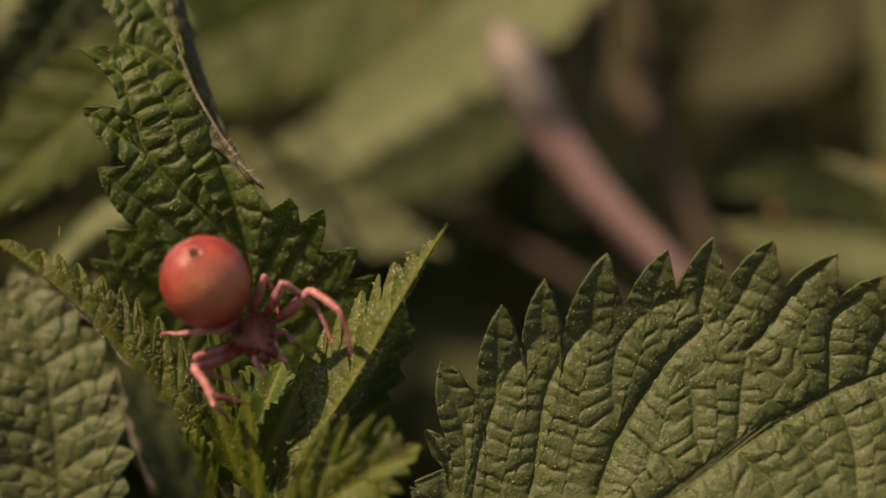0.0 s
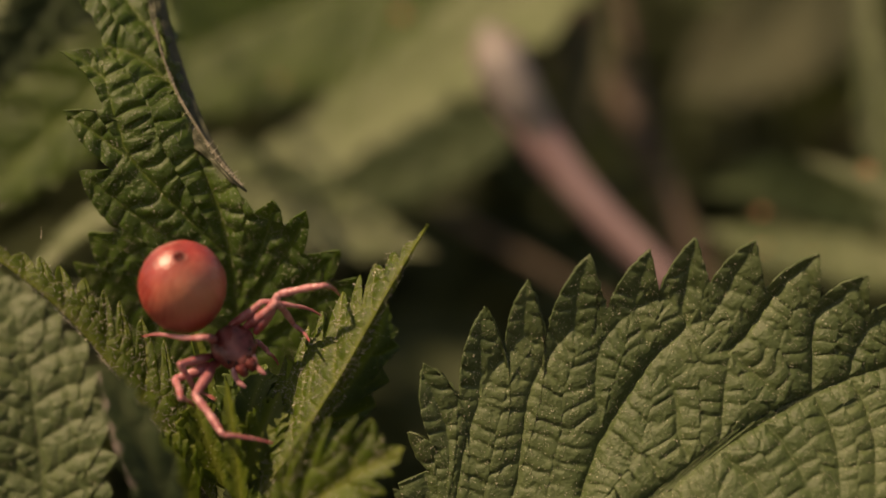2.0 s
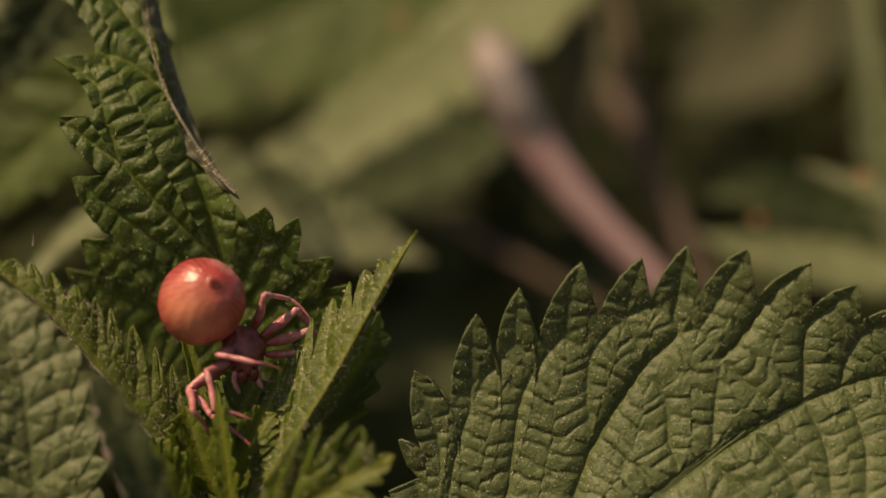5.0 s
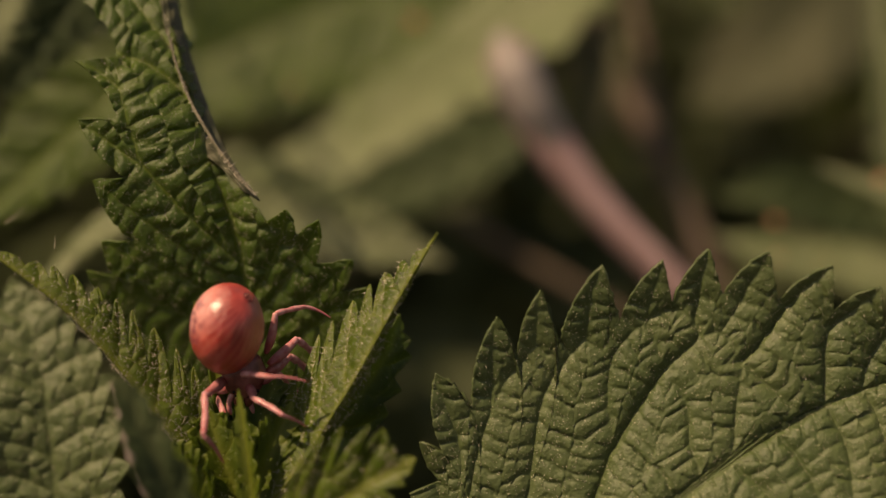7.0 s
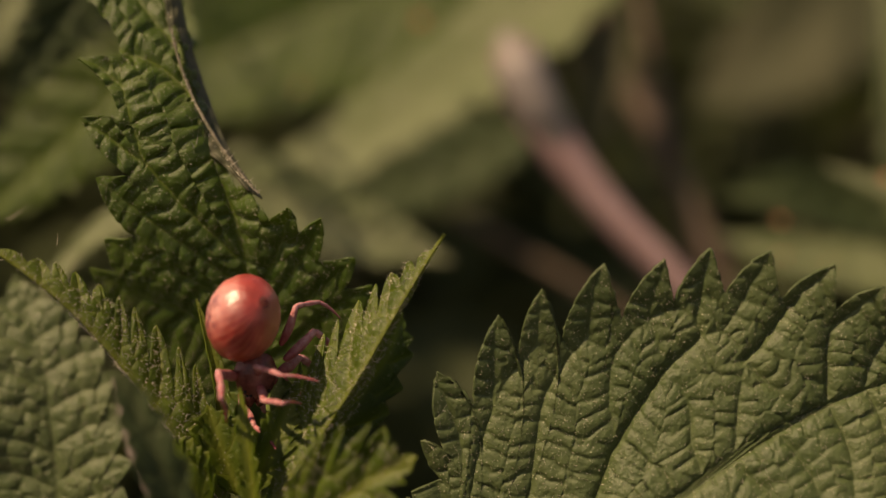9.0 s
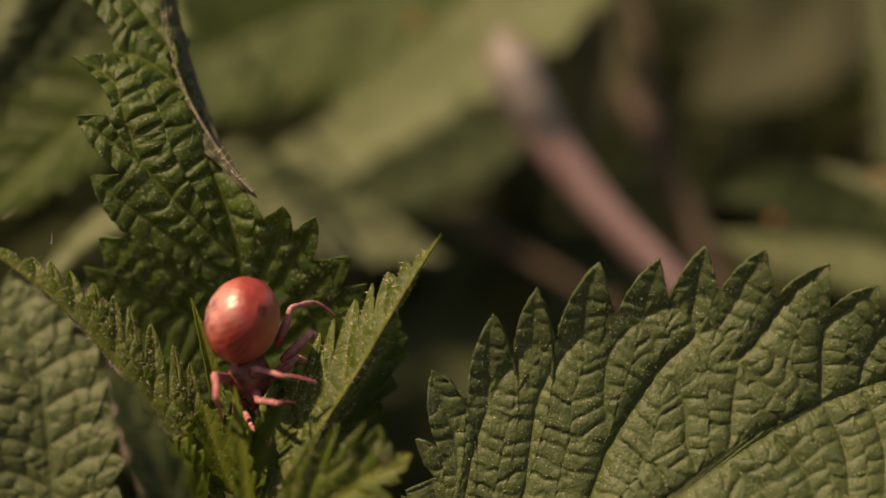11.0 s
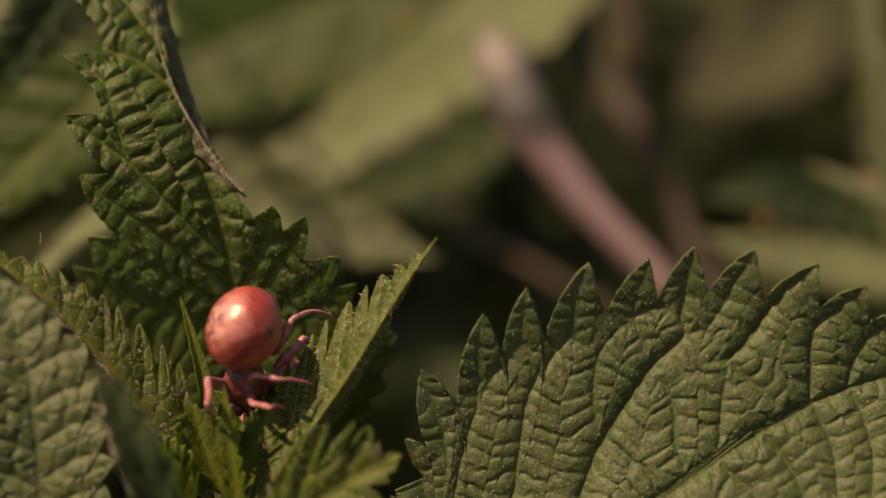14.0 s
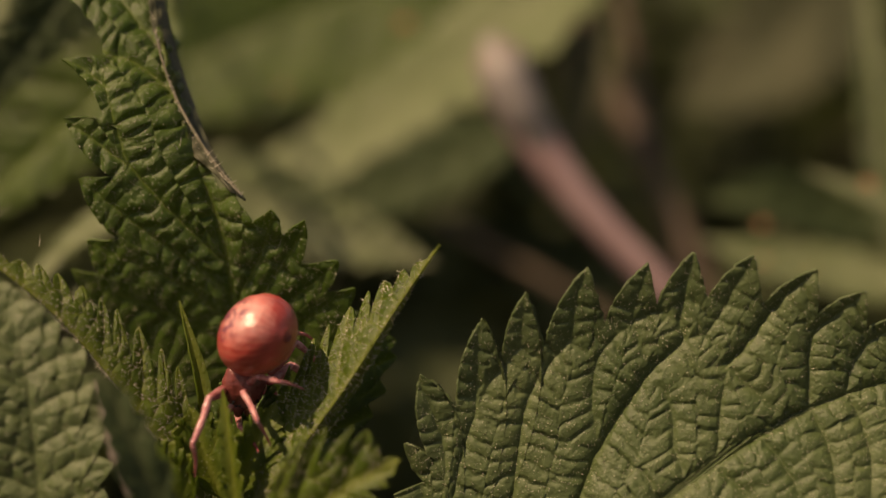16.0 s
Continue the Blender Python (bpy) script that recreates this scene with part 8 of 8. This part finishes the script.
    walk(LEGS["Lc"][0], [
        (0, aim(-1.31, -1.10, -0.30, -0.79, -0.33, 0.51)), (0.25, aim(-1.31, -1.10, -0.30, -0.79, -0.32, 0.52)), (0.5, aim(-1.31, -1.10, -0.31, -0.79, -0.31, 0.52)),
        (0.75, aim(-1.31, -1.10, -0.31, -0.65, -0.52, 0.55)), (1, aim(-1.32, -1.10, -0.31, -0.56, -0.75, 0.34)), (1.25, aim(-1.32, -1.10, -0.31, -0.61, -0.77, 0.17)),
        (1.5, aim(-1.32, -1.10, -0.31, -0.62, -0.76, 0.17)), (1.75, aim(-1.33, -1.10, -0.31, -0.45, -0.71, 0.55)), (2, aim(-1.33, -1.10, -0.31, -0.29, -0.64, 0.72)),
        (2.25, aim(-1.34, -1.11, -0.31, -0.07, -0.78, 0.63)), (2.5, aim(-1.35, -1.11, -0.31, 0.10, -0.95, 0.30)), (2.75, aim(-1.35, -1.11, -0.32, 0.00, -0.98, 0.17)),
        (3, aim(-1.35, -1.11, -0.32, -0.07, -0.98, 0.17)), (3.25, aim(-1.35, -1.11, -0.32, -0.08, -0.95, 0.29)), (3.5, aim(-1.35, -1.12, -0.32, -0.04, -0.83, 0.56)),
        (4.1, aim(-1.17, -1.05, -0.32, -0.44, -0.83, 0.33)), (4.7, aim(-1.00, -0.98, -0.31, -0.76, -0.65, 0.01)), (5.3, aim(-1.40, -1.19, -0.31, -0.89, -0.44, -0.10)),
        (6, aim(-2.27, -1.25, -0.30, -0.94, -0.25, -0.24)), (6.25, aim(-1.49, -1.06, -0.30, -0.93, -0.26, -0.24)), (6.5, aim(-0.74, -0.86, -0.30, -0.92, -0.27, -0.28)),
        (6.75, aim(-0.60, -0.82, -0.30, -0.80, -0.24, -0.55)), (7, aim(-0.60, -0.82, -0.30, -0.64, -0.19, -0.74)), (7.25, aim(-0.60, -0.82, -0.30, -0.80, -0.33, -0.50)),
        (7.5, aim(-0.96, -0.99, -0.30, -0.87, -0.42, -0.24)), (7.75, aim(-0.60, -0.82, -0.30, -0.72, -0.39, -0.58)), (8, aim(-0.60, -0.82, -0.30, -0.45, -0.31, -0.84)),
        (8.5, aim(-0.60, -0.82, -0.30, -0.37, -0.38, -0.85)), (9, aim(-0.60, -0.82, -0.30, -0.28, -0.45, -0.85)), (9.6, aim(-0.60, -0.82, -0.30, -0.28, -0.43, -0.86)),
        (10.2, aim(-0.60, -0.82, -0.30, -0.28, -0.41, -0.87)), (10.8, aim(-0.60, -0.82, -0.30, -0.27, -0.39, -0.88)),
        (11.5, aim(-0.60, -0.82, -0.30, -0.27, -0.36, -0.89)), (12.2, aim(-0.60, -0.82, -0.30, -0.29, -0.33, -0.90)),
        (13, aim(-0.60, -0.83, -0.30, -0.31, -0.30, -0.90)), (13.8, aim(-0.60, -0.82, -0.31, -0.28, -0.27, -0.92)),
        (14.5, aim(-0.60, -0.83, -0.31, -0.26, -0.25, -0.93)), (15.2, aim(-0.59, -0.83, -0.31, -0.22, -0.33, -0.92)),
        (16, aim(-0.59, -0.83, -0.31, -0.17, -0.43, -0.89)),
    ])
    aim = along(0.53, -0.46, 0.72)
    walk(LEGS["Lc"][1], [
        (0, aim(-3.92, -2.20, 1.39, 0.48, -0.44, 0.76)), (0.25, aim(-3.93, -2.16, 1.41, 0.43, -0.49, 0.76)), (0.5, aim(-3.93, -2.12, 1.42, 0.38, -0.54, 0.75)),
        (0.75, aim(-3.48, -2.81, 1.51, 0.50, -0.55, 0.67)), (1, aim(-3.17, -3.59, 0.82, 0.63, -0.56, 0.55)), (1.25, aim(-3.32, -3.65, 0.26, 0.38, -0.43, 0.82)),
        (1.5, aim(-3.37, -3.62, 0.26, 0.10, -0.34, 0.94)), (1.75, aim(-2.81, -3.43, 1.49, 0.38, -0.48, 0.79)), (2, aim(-2.28, -3.20, 2.05, 0.59, -0.68, 0.43)),
        (2.25, aim(-1.58, -3.67, 1.75, 0.82, -0.42, 0.39)), (2.5, aim(-1.01, -4.24, 0.68, 0.97, -0.16, 0.17)), (2.75, aim(-1.33, -4.36, 0.25, 0.95, -0.25, 0.17)),
        (3, aim(-1.59, -4.35, 0.25, 0.91, -0.38, 0.17)), (3.25, aim(-1.61, -4.26, 0.63, 0.94, -0.30, 0.19)), (3.5, aim(-1.49, -3.84, 1.53, 0.94, -0.28, 0.20)),
        (4.1, aim(-2.62, -3.80, 0.78, 0.84, -0.23, 0.49)), (4.7, aim(-3.50, -3.13, -0.28, 0.64, -0.38, 0.67)), (5.3, aim(-4.35, -2.63, -0.63, 0.44, -0.47, 0.76)),
        (6, aim(-5.37, -2.08, -1.11, 0.20, -0.59, 0.79)), (6.25, aim(-4.57, -1.92, -1.11, 0.16, -0.64, 0.75)), (6.5, aim(-3.77, -1.77, -1.24, 0.12, -0.70, 0.70)),
        (6.75, aim(-3.25, -1.61, -2.10, 0.26, -0.66, 0.70)), (7, aim(-2.72, -1.45, -2.75, 0.41, -0.62, 0.67)), (7.25, aim(-3.25, -1.89, -1.95, 0.42, -0.49, 0.77)),
        (7.5, aim(-3.84, -2.38, -1.10, 0.44, -0.35, 0.83)), (7.75, aim(-2.96, -2.11, -2.21, 0.47, -0.39, 0.79)), (8, aim(-2.07, -1.85, -3.07, 0.51, -0.42, 0.75)),
        (8.5, aim(-1.81, -2.08, -3.10, 0.46, -0.42, 0.79)), (9, aim(-1.54, -2.30, -3.09, 0.40, -0.41, 0.82)), (9.6, aim(-1.53, -2.23, -3.13, 0.42, -0.41, 0.81)),
        (10.2, aim(-1.52, -2.16, -3.17, 0.43, -0.41, 0.80)), (10.8, aim(-1.50, -2.09, -3.21, 0.44, -0.41, 0.80)), (11.5, aim(-1.49, -2.01, -3.25, 0.46, -0.41, 0.79)),
        (12.2, aim(-1.55, -1.92, -3.26, 0.45, -0.41, 0.79)), (13, aim(-1.61, -1.83, -3.28, 0.43, -0.41, 0.80)), (13.8, aim(-1.52, -1.73, -3.34, 0.45, -0.38, 0.81)),
        (14.5, aim(-1.44, -1.64, -3.39, 0.46, -0.36, 0.81)), (15.2, aim(-1.31, -1.93, -3.34, 0.36, -0.29, 0.88)), (16, aim(-1.16, -2.24, -3.24, 0.25, -0.23, 0.94)),
    ])
    aim = along(0.87, -0.45, 0.18)
    walk(LEGS["Lc"][2], [
        (0, aim(-2.18, -3.78, 4.12, 0.63, -0.27, -0.73)), (0.25, aim(-2.37, -3.93, 4.13, 0.47, -0.34, -0.82)), (0.5, aim(-2.56, -4.08, 4.12, 0.31, -0.40, -0.86)),
        (0.75, aim(-1.67, -4.78, 3.92, 0.52, -0.34, -0.78)), (1, aim(-0.92, -5.60, 2.78, 0.74, -0.28, -0.61)), (1.25, aim(-1.96, -5.21, 3.21, 0.34, -0.53, -0.78)),
        (1.5, aim(-3.00, -4.83, 3.63, -0.02, -0.73, -0.68)), (1.75, aim(-1.45, -5.15, 4.35, 0.41, -0.50, -0.76)), (2, aim(-0.14, -5.65, 3.59, 0.92, -0.21, -0.33)),
        (2.25, aim(1.38, -5.17, 3.14, 0.70, 0.07, -0.71)), (2.5, aim(2.49, -4.79, 1.30, 0.62, 0.40, -0.68)), (2.75, aim(2.09, -5.27, 0.87, 0.68, 0.31, -0.66)),
        (3, aim(1.69, -5.71, 0.87, 0.76, 0.23, -0.61)), (3.25, aim(1.77, -5.32, 1.30, 0.79, 0.13, -0.60)), (3.5, aim(1.88, -4.86, 2.26, 0.82, 0.04, -0.56)),
        (4.1, aim(0.40, -4.64, 2.55, 0.89, -0.21, -0.40)), (4.7, aim(-1.20, -4.51, 2.13, 0.87, -0.48, -0.03)), (5.3, aim(-2.75, -4.34, 2.10, 0.71, -0.66, 0.25)),
        (6, aim(-4.65, -4.18, 1.72, 0.50, -0.85, 0.17)), (6.25, aim(-3.98, -4.23, 1.59, 0.57, -0.72, 0.39)), (6.5, aim(-3.34, -4.30, 1.29, 0.62, -0.56, 0.55)),
        (6.75, aim(-2.31, -4.00, 0.42, 0.61, -0.46, 0.65)), (7, aim(-1.25, -3.69, -0.35, 0.59, -0.37, 0.72)), (7.25, aim(-1.75, -3.65, 0.81, 0.48, -0.25, 0.84)),
        (7.5, aim(-2.25, -3.62, 1.87, 0.37, -0.14, 0.92)), (7.75, aim(-1.28, -3.51, 0.65, 0.61, -0.17, 0.77)), (8, aim(-0.24, -3.37, -0.37, 0.85, -0.22, 0.47)),
        (8.5, aim(-0.17, -3.58, -0.27, 0.70, -0.28, 0.66)), (9, aim(-0.08, -3.78, -0.15, 0.53, -0.34, 0.77)), (9.6, aim(-0.03, -3.71, -0.21, 0.51, -0.33, 0.79)),
        (10.2, aim(0.03, -3.64, -0.28, 0.50, -0.31, 0.81)), (10.8, aim(0.08, -3.58, -0.34, 0.48, -0.30, 0.83)), (11.5, aim(0.15, -3.50, -0.41, 0.45, -0.28, 0.85)),
        (12.2, aim(0.06, -3.41, -0.41, 0.46, -0.29, 0.84)), (13, aim(-0.04, -3.31, -0.39, 0.47, -0.30, 0.83)), (13.8, aim(0.08, -3.11, -0.43, 0.46, -0.35, 0.82)),
        (14.5, aim(0.21, -2.92, -0.46, 0.45, -0.40, 0.80)), (15.2, aim(0.00, -2.98, -0.15, 0.46, -0.40, 0.79)), (16, aim(-0.25, -3.05, 0.15, 0.48, -0.40, 0.78)),
    ])
    aim = along(-0.62, -0.34, 0.71)
    walk(LEGS["Ld"][0], [
        (0, aim(-0.89, -1.17, -0.30, -0.91, -0.38, 0.17)), (0.25, aim(-0.89, -1.17, -0.30, -0.87, -0.45, 0.17)), (0.5, aim(-0.89, -1.17, -0.30, -0.82, -0.52, 0.25)),
        (0.75, aim(-0.89, -1.18, -0.30, -0.68, -0.48, 0.55)), (1, aim(-0.89, -1.18, -0.30, -0.57, -0.46, 0.68)), (1.25, aim(-0.89, -1.18, -0.31, -0.62, -0.33, 0.71)),
        (1.5, aim(-0.90, -1.18, -0.31, -0.67, -0.20, 0.71)), (1.75, aim(-0.90, -1.18, -0.31, -0.77, -0.25, 0.58)), (2, aim(-0.90, -1.18, -0.31, -0.90, -0.31, 0.30)),
        (2.25, aim(-0.91, -1.19, -0.31, -0.97, -0.18, 0.17)), (2.5, aim(-0.92, -1.19, -0.31, -0.98, -0.04, 0.17)), (2.75, aim(-0.92, -1.19, -0.31, -0.80, -0.46, 0.39)),
        (3, aim(-0.92, -1.19, -0.32, -0.55, -0.82, 0.17)), (3.25, aim(-0.92, -1.19, -0.32, -0.46, -0.87, 0.17)), (3.5, aim(-0.92, -1.20, -0.32, -0.37, -0.91, 0.17)),
        (4.1, aim(-1.08, -1.10, -0.31, -0.54, -0.83, 0.17)), (4.7, aim(-1.18, -0.86, -0.31, -0.67, -0.68, 0.29)), (5.3, aim(-1.37, -0.69, -0.31, -0.79, -0.51, 0.35)),
        (6, aim(-1.81, -0.52, -0.30, -0.84, -0.30, 0.45)), (6.25, aim(-1.54, -0.45, -0.30, -0.80, -0.39, 0.45)), (6.5, aim(-1.33, -0.35, -0.30, -0.74, -0.49, 0.46)),
        (6.75, aim(-1.32, -0.34, -0.30, -0.50, -0.38, 0.77)), (7, aim(-1.32, -0.34, -0.30, -0.30, -0.29, 0.91)), (7.25, aim(-1.32, -0.34, -0.30, -0.59, -0.50, 0.63)),
        (7.5, aim(-1.91, -0.82, -0.30, -0.68, -0.56, 0.47)), (7.75, aim(-1.32, -0.34, -0.30, -0.44, -0.61, 0.66)), (8, aim(-1.32, -0.35, -0.29, -0.01, -0.52, 0.85)),
        (8.5, aim(-1.32, -0.35, -0.29, -0.12, -0.17, 0.98)), (9, aim(-1.32, -0.35, -0.29, -0.25, 0.18, 0.95)), (9.6, aim(-1.32, -0.35, -0.29, -0.24, 0.19, 0.95)),
        (10.2, aim(-1.32, -0.35, -0.29, -0.22, 0.20, 0.95)), (10.8, aim(-1.32, -0.35, -0.29, -0.21, 0.21, 0.96)), (11.5, aim(-1.32, -0.35, -0.30, -0.20, 0.22, 0.96)),
        (12.2, aim(-1.32, -0.35, -0.30, -0.23, 0.22, 0.95)), (13, aim(-1.31, -0.35, -0.30, -0.27, 0.21, 0.94)), (13.8, aim(-1.31, -0.35, -0.31, -0.26, 0.23, 0.94)),
        (14.5, aim(-1.31, -0.35, -0.31, -0.26, 0.25, 0.93)), (15.2, aim(-1.31, -0.35, -0.31, -0.23, 0.07, 0.97)), (16, aim(-1.31, -0.35, -0.31, -0.21, -0.14, 0.97)),
    ])
    aim = along(0.25, -0.42, 0.87)
    walk(LEGS["Ld"][1], [
        (0, aim(-3.89, -2.43, 0.27, 0.46, -0.68, 0.57)), (0.25, aim(-3.77, -2.67, 0.27, 0.36, -0.53, 0.77)), (0.5, aim(-3.59, -2.88, 0.52, 0.24, -0.39, 0.89)),
        (0.75, aim(-3.13, -2.77, 1.52, 0.31, -0.39, 0.87)), (1, aim(-2.76, -2.71, 1.95, 0.37, -0.40, 0.84)), (1.25, aim(-2.93, -2.26, 2.05, 0.33, -0.40, 0.85)),
        (1.5, aim(-3.12, -1.83, 2.04, 0.29, -0.41, 0.87)), (1.75, aim(-3.45, -1.99, 1.62, 0.29, -0.35, 0.89)), (2, aim(-3.88, -2.20, 0.68, 0.29, -0.30, 0.91)),
        (2.25, aim(-4.11, -1.77, 0.26, 0.33, -0.52, 0.79)), (2.5, aim(-4.16, -1.32, 0.26, 0.33, -0.74, 0.58)), (2.75, aim(-3.56, -2.71, 0.96, 0.32, -0.50, 0.81)),
        (3, aim(-2.73, -3.89, 0.25, 0.13, -0.38, 0.92)), (3.25, aim(-2.44, -4.06, 0.25, 0.34, -0.36, 0.87)), (3.5, aim(-2.14, -4.21, 0.25, 0.54, -0.35, 0.77)),
        (4.1, aim(-2.85, -3.83, 0.25, 0.44, -0.29, 0.85)), (4.7, aim(-3.40, -3.11, 0.65, 0.31, -0.32, 0.90)), (5.3, aim(-3.96, -2.38, 0.84, 0.16, -0.37, 0.92)),
        (6, aim(-4.59, -1.51, 1.18, -0.01, -0.43, 0.90)), (6.25, aim(-4.18, -1.74, 1.20, 0.11, -0.34, 0.93)), (6.5, aim(-3.78, -1.97, 1.22, 0.22, -0.26, 0.94)),
        (6.75, aim(-2.97, -1.61, 2.26, 0.17, -0.48, 0.86)), (7, aim(-2.30, -1.31, 2.70, 0.10, -0.70, 0.70)), (7.25, aim(-3.27, -2.01, 1.78, 0.29, -0.44, 0.85)),
        (7.5, aim(-4.17, -2.67, 1.24, 0.45, -0.20, 0.87)), (7.75, aim(-2.75, -2.37, 1.88, 0.33, -0.18, 0.92)), (8, aim(-1.36, -2.07, 2.52, 0.21, -0.17, 0.96)),
        (8.5, aim(-1.72, -0.89, 2.94, 0.21, -0.29, 0.93)), (9, aim(-2.14, 0.25, 2.85, 0.21, -0.42, 0.88)), (9.6, aim(-2.10, 0.28, 2.85, 0.20, -0.40, 0.89)),
        (10.2, aim(-2.06, 0.31, 2.86, 0.20, -0.39, 0.90)), (10.8, aim(-2.02, 0.33, 2.86, 0.19, -0.37, 0.91)), (11.5, aim(-1.97, 0.37, 2.86, 0.18, -0.36, 0.92)),
        (12.2, aim(-2.06, 0.36, 2.84, 0.18, -0.36, 0.92)), (13, aim(-2.19, 0.36, 2.80, 0.18, -0.35, 0.92)), (13.8, aim(-2.18, 0.42, 2.78, 0.16, -0.40, 0.90)),
        (14.5, aim(-2.16, 0.47, 2.78, 0.15, -0.45, 0.88)), (15.2, aim(-2.07, -0.12, 2.90, -0.01, -0.62, 0.79)), (16, aim(-1.99, -0.80, 2.89, -0.24, -0.85, 0.47)),
    ])
    aim = along(0.22, -0.62, -0.75)
    walk(LEGS["Ld"][2], [
        (0, aim(-2.32, -4.73, 2.22, 0.23, -0.52, -0.82)), (0.25, aim(-2.55, -4.47, 2.88, 0.38, -0.54, -0.75)), (0.5, aim(-2.77, -4.22, 3.54, 0.54, -0.56, -0.62)),
        (0.75, aim(-2.09, -4.11, 4.46, 0.40, -0.60, -0.69)), (1, aim(-1.51, -4.06, 4.80, 0.26, -0.64, -0.72)), (1.25, aim(-1.81, -3.63, 4.96, 0.17, -0.55, -0.82)),
        (1.5, aim(-2.13, -3.21, 4.98, 0.07, -0.46, -0.89)), (1.75, aim(-2.46, -3.18, 4.64, 0.13, -0.39, -0.91)), (2, aim(-2.89, -3.20, 3.78, 0.18, -0.32, -0.93)),
        (2.25, aim(-2.97, -3.53, 2.94, 0.50, -0.44, -0.74)), (2.5, aim(-3.03, -3.85, 2.23, 0.85, -0.49, -0.17)), (2.75, aim(-2.47, -4.40, 3.70, 0.74, -0.65, -0.17)),
        (3, aim(-2.27, -5.17, 3.37, 0.59, -0.79, -0.17)), (3.25, aim(-1.28, -5.27, 3.21, 0.51, -0.63, -0.59)), (3.5, aim(-0.31, -5.40, 2.85, 0.44, -0.42, -0.80)),
        (4.1, aim(-1.35, -4.81, 3.14, 0.37, -0.53, -0.76)), (4.7, aim(-2.35, -4.20, 3.69, 0.31, -0.63, -0.71)), (5.3, aim(-3.40, -3.63, 3.96, 0.25, -0.73, -0.63)),
        (6, aim(-4.64, -2.97, 4.25, 0.20, -0.84, -0.50)), (6.25, aim(-3.83, -2.91, 4.37, 0.07, -0.75, -0.66)), (6.5, aim(-3.03, -2.86, 4.41, -0.04, -0.65, -0.76)),
        (6.75, aim(-2.41, -3.23, 5.19, 0.17, -0.71, -0.69)), (7, aim(-1.95, -3.70, 5.10, 0.39, -0.75, -0.53)), (7.25, aim(-2.28, -3.52, 4.66, 0.22, -0.56, -0.80)),
        (7.5, aim(-2.62, -3.35, 4.19, 0.06, -0.34, -0.94)), (7.75, aim(-1.62, -3.00, 5.02, 0.07, -0.36, -0.93)), (8, aim(-0.63, -2.65, 5.79, 0.08, -0.37, -0.92)),
        (8.5, aim(-0.99, -1.89, 6.11, 0.04, -0.51, -0.86)), (9, aim(-1.43, -1.17, 5.86, 0.00, -0.64, -0.76)), (9.6, aim(-1.41, -1.09, 5.89, 0.00, -0.64, -0.77)),
        (10.2, aim(-1.39, -1.01, 5.92, 0.00, -0.64, -0.77)), (10.8, aim(-1.37, -0.93, 5.95, 0.00, -0.64, -0.77)), (11.5, aim(-1.35, -0.84, 5.98, 0.00, -0.63, -0.77)),
        (12.2, aim(-1.44, -0.85, 5.95, 0.00, -0.62, -0.78)), (13, aim(-1.58, -0.85, 5.92, 0.00, -0.61, -0.79)), (13.8, aim(-1.62, -0.96, 5.84, -0.02, -0.59, -0.81)),
        (14.5, aim(-1.64, -1.05, 5.77, -0.03, -0.58, -0.82)), (15.2, aim(-2.10, -2.21, 5.57, -0.04, -0.71, -0.70)), (16, aim(-2.79, -3.70, 4.49, -0.03, -0.85, -0.52)),
    ])
    walk(BLADE, [
        (0, Matrix.Translation(BLADE.location) @ sway(0.00)),
        (3.5, Matrix.Translation(BLADE.location) @ sway(0.80)),
        (7, Matrix.Translation(BLADE.location) @ sway(1.15)),
        (8, Matrix.Translation(BLADE.location) @ sway(1.00)),
        (9, Matrix.Translation(BLADE.location) @ sway(0.05)),
        (11.5, Matrix.Translation(BLADE.location) @ sway(-0.55)),
        (13, Matrix.Translation(BLADE.location) @ sway(-1.40)),
        (14, Matrix.Translation(BLADE.location) @ sway(-1.70)),
        (15, Matrix.Translation(BLADE.location) @ sway(-2.80)),
        (15.5, Matrix.Translation(BLADE.location) @ sway(-2.75)),
        (16, Matrix.Translation(BLADE.location) @ sway(-2.50)),
    ])


motions()
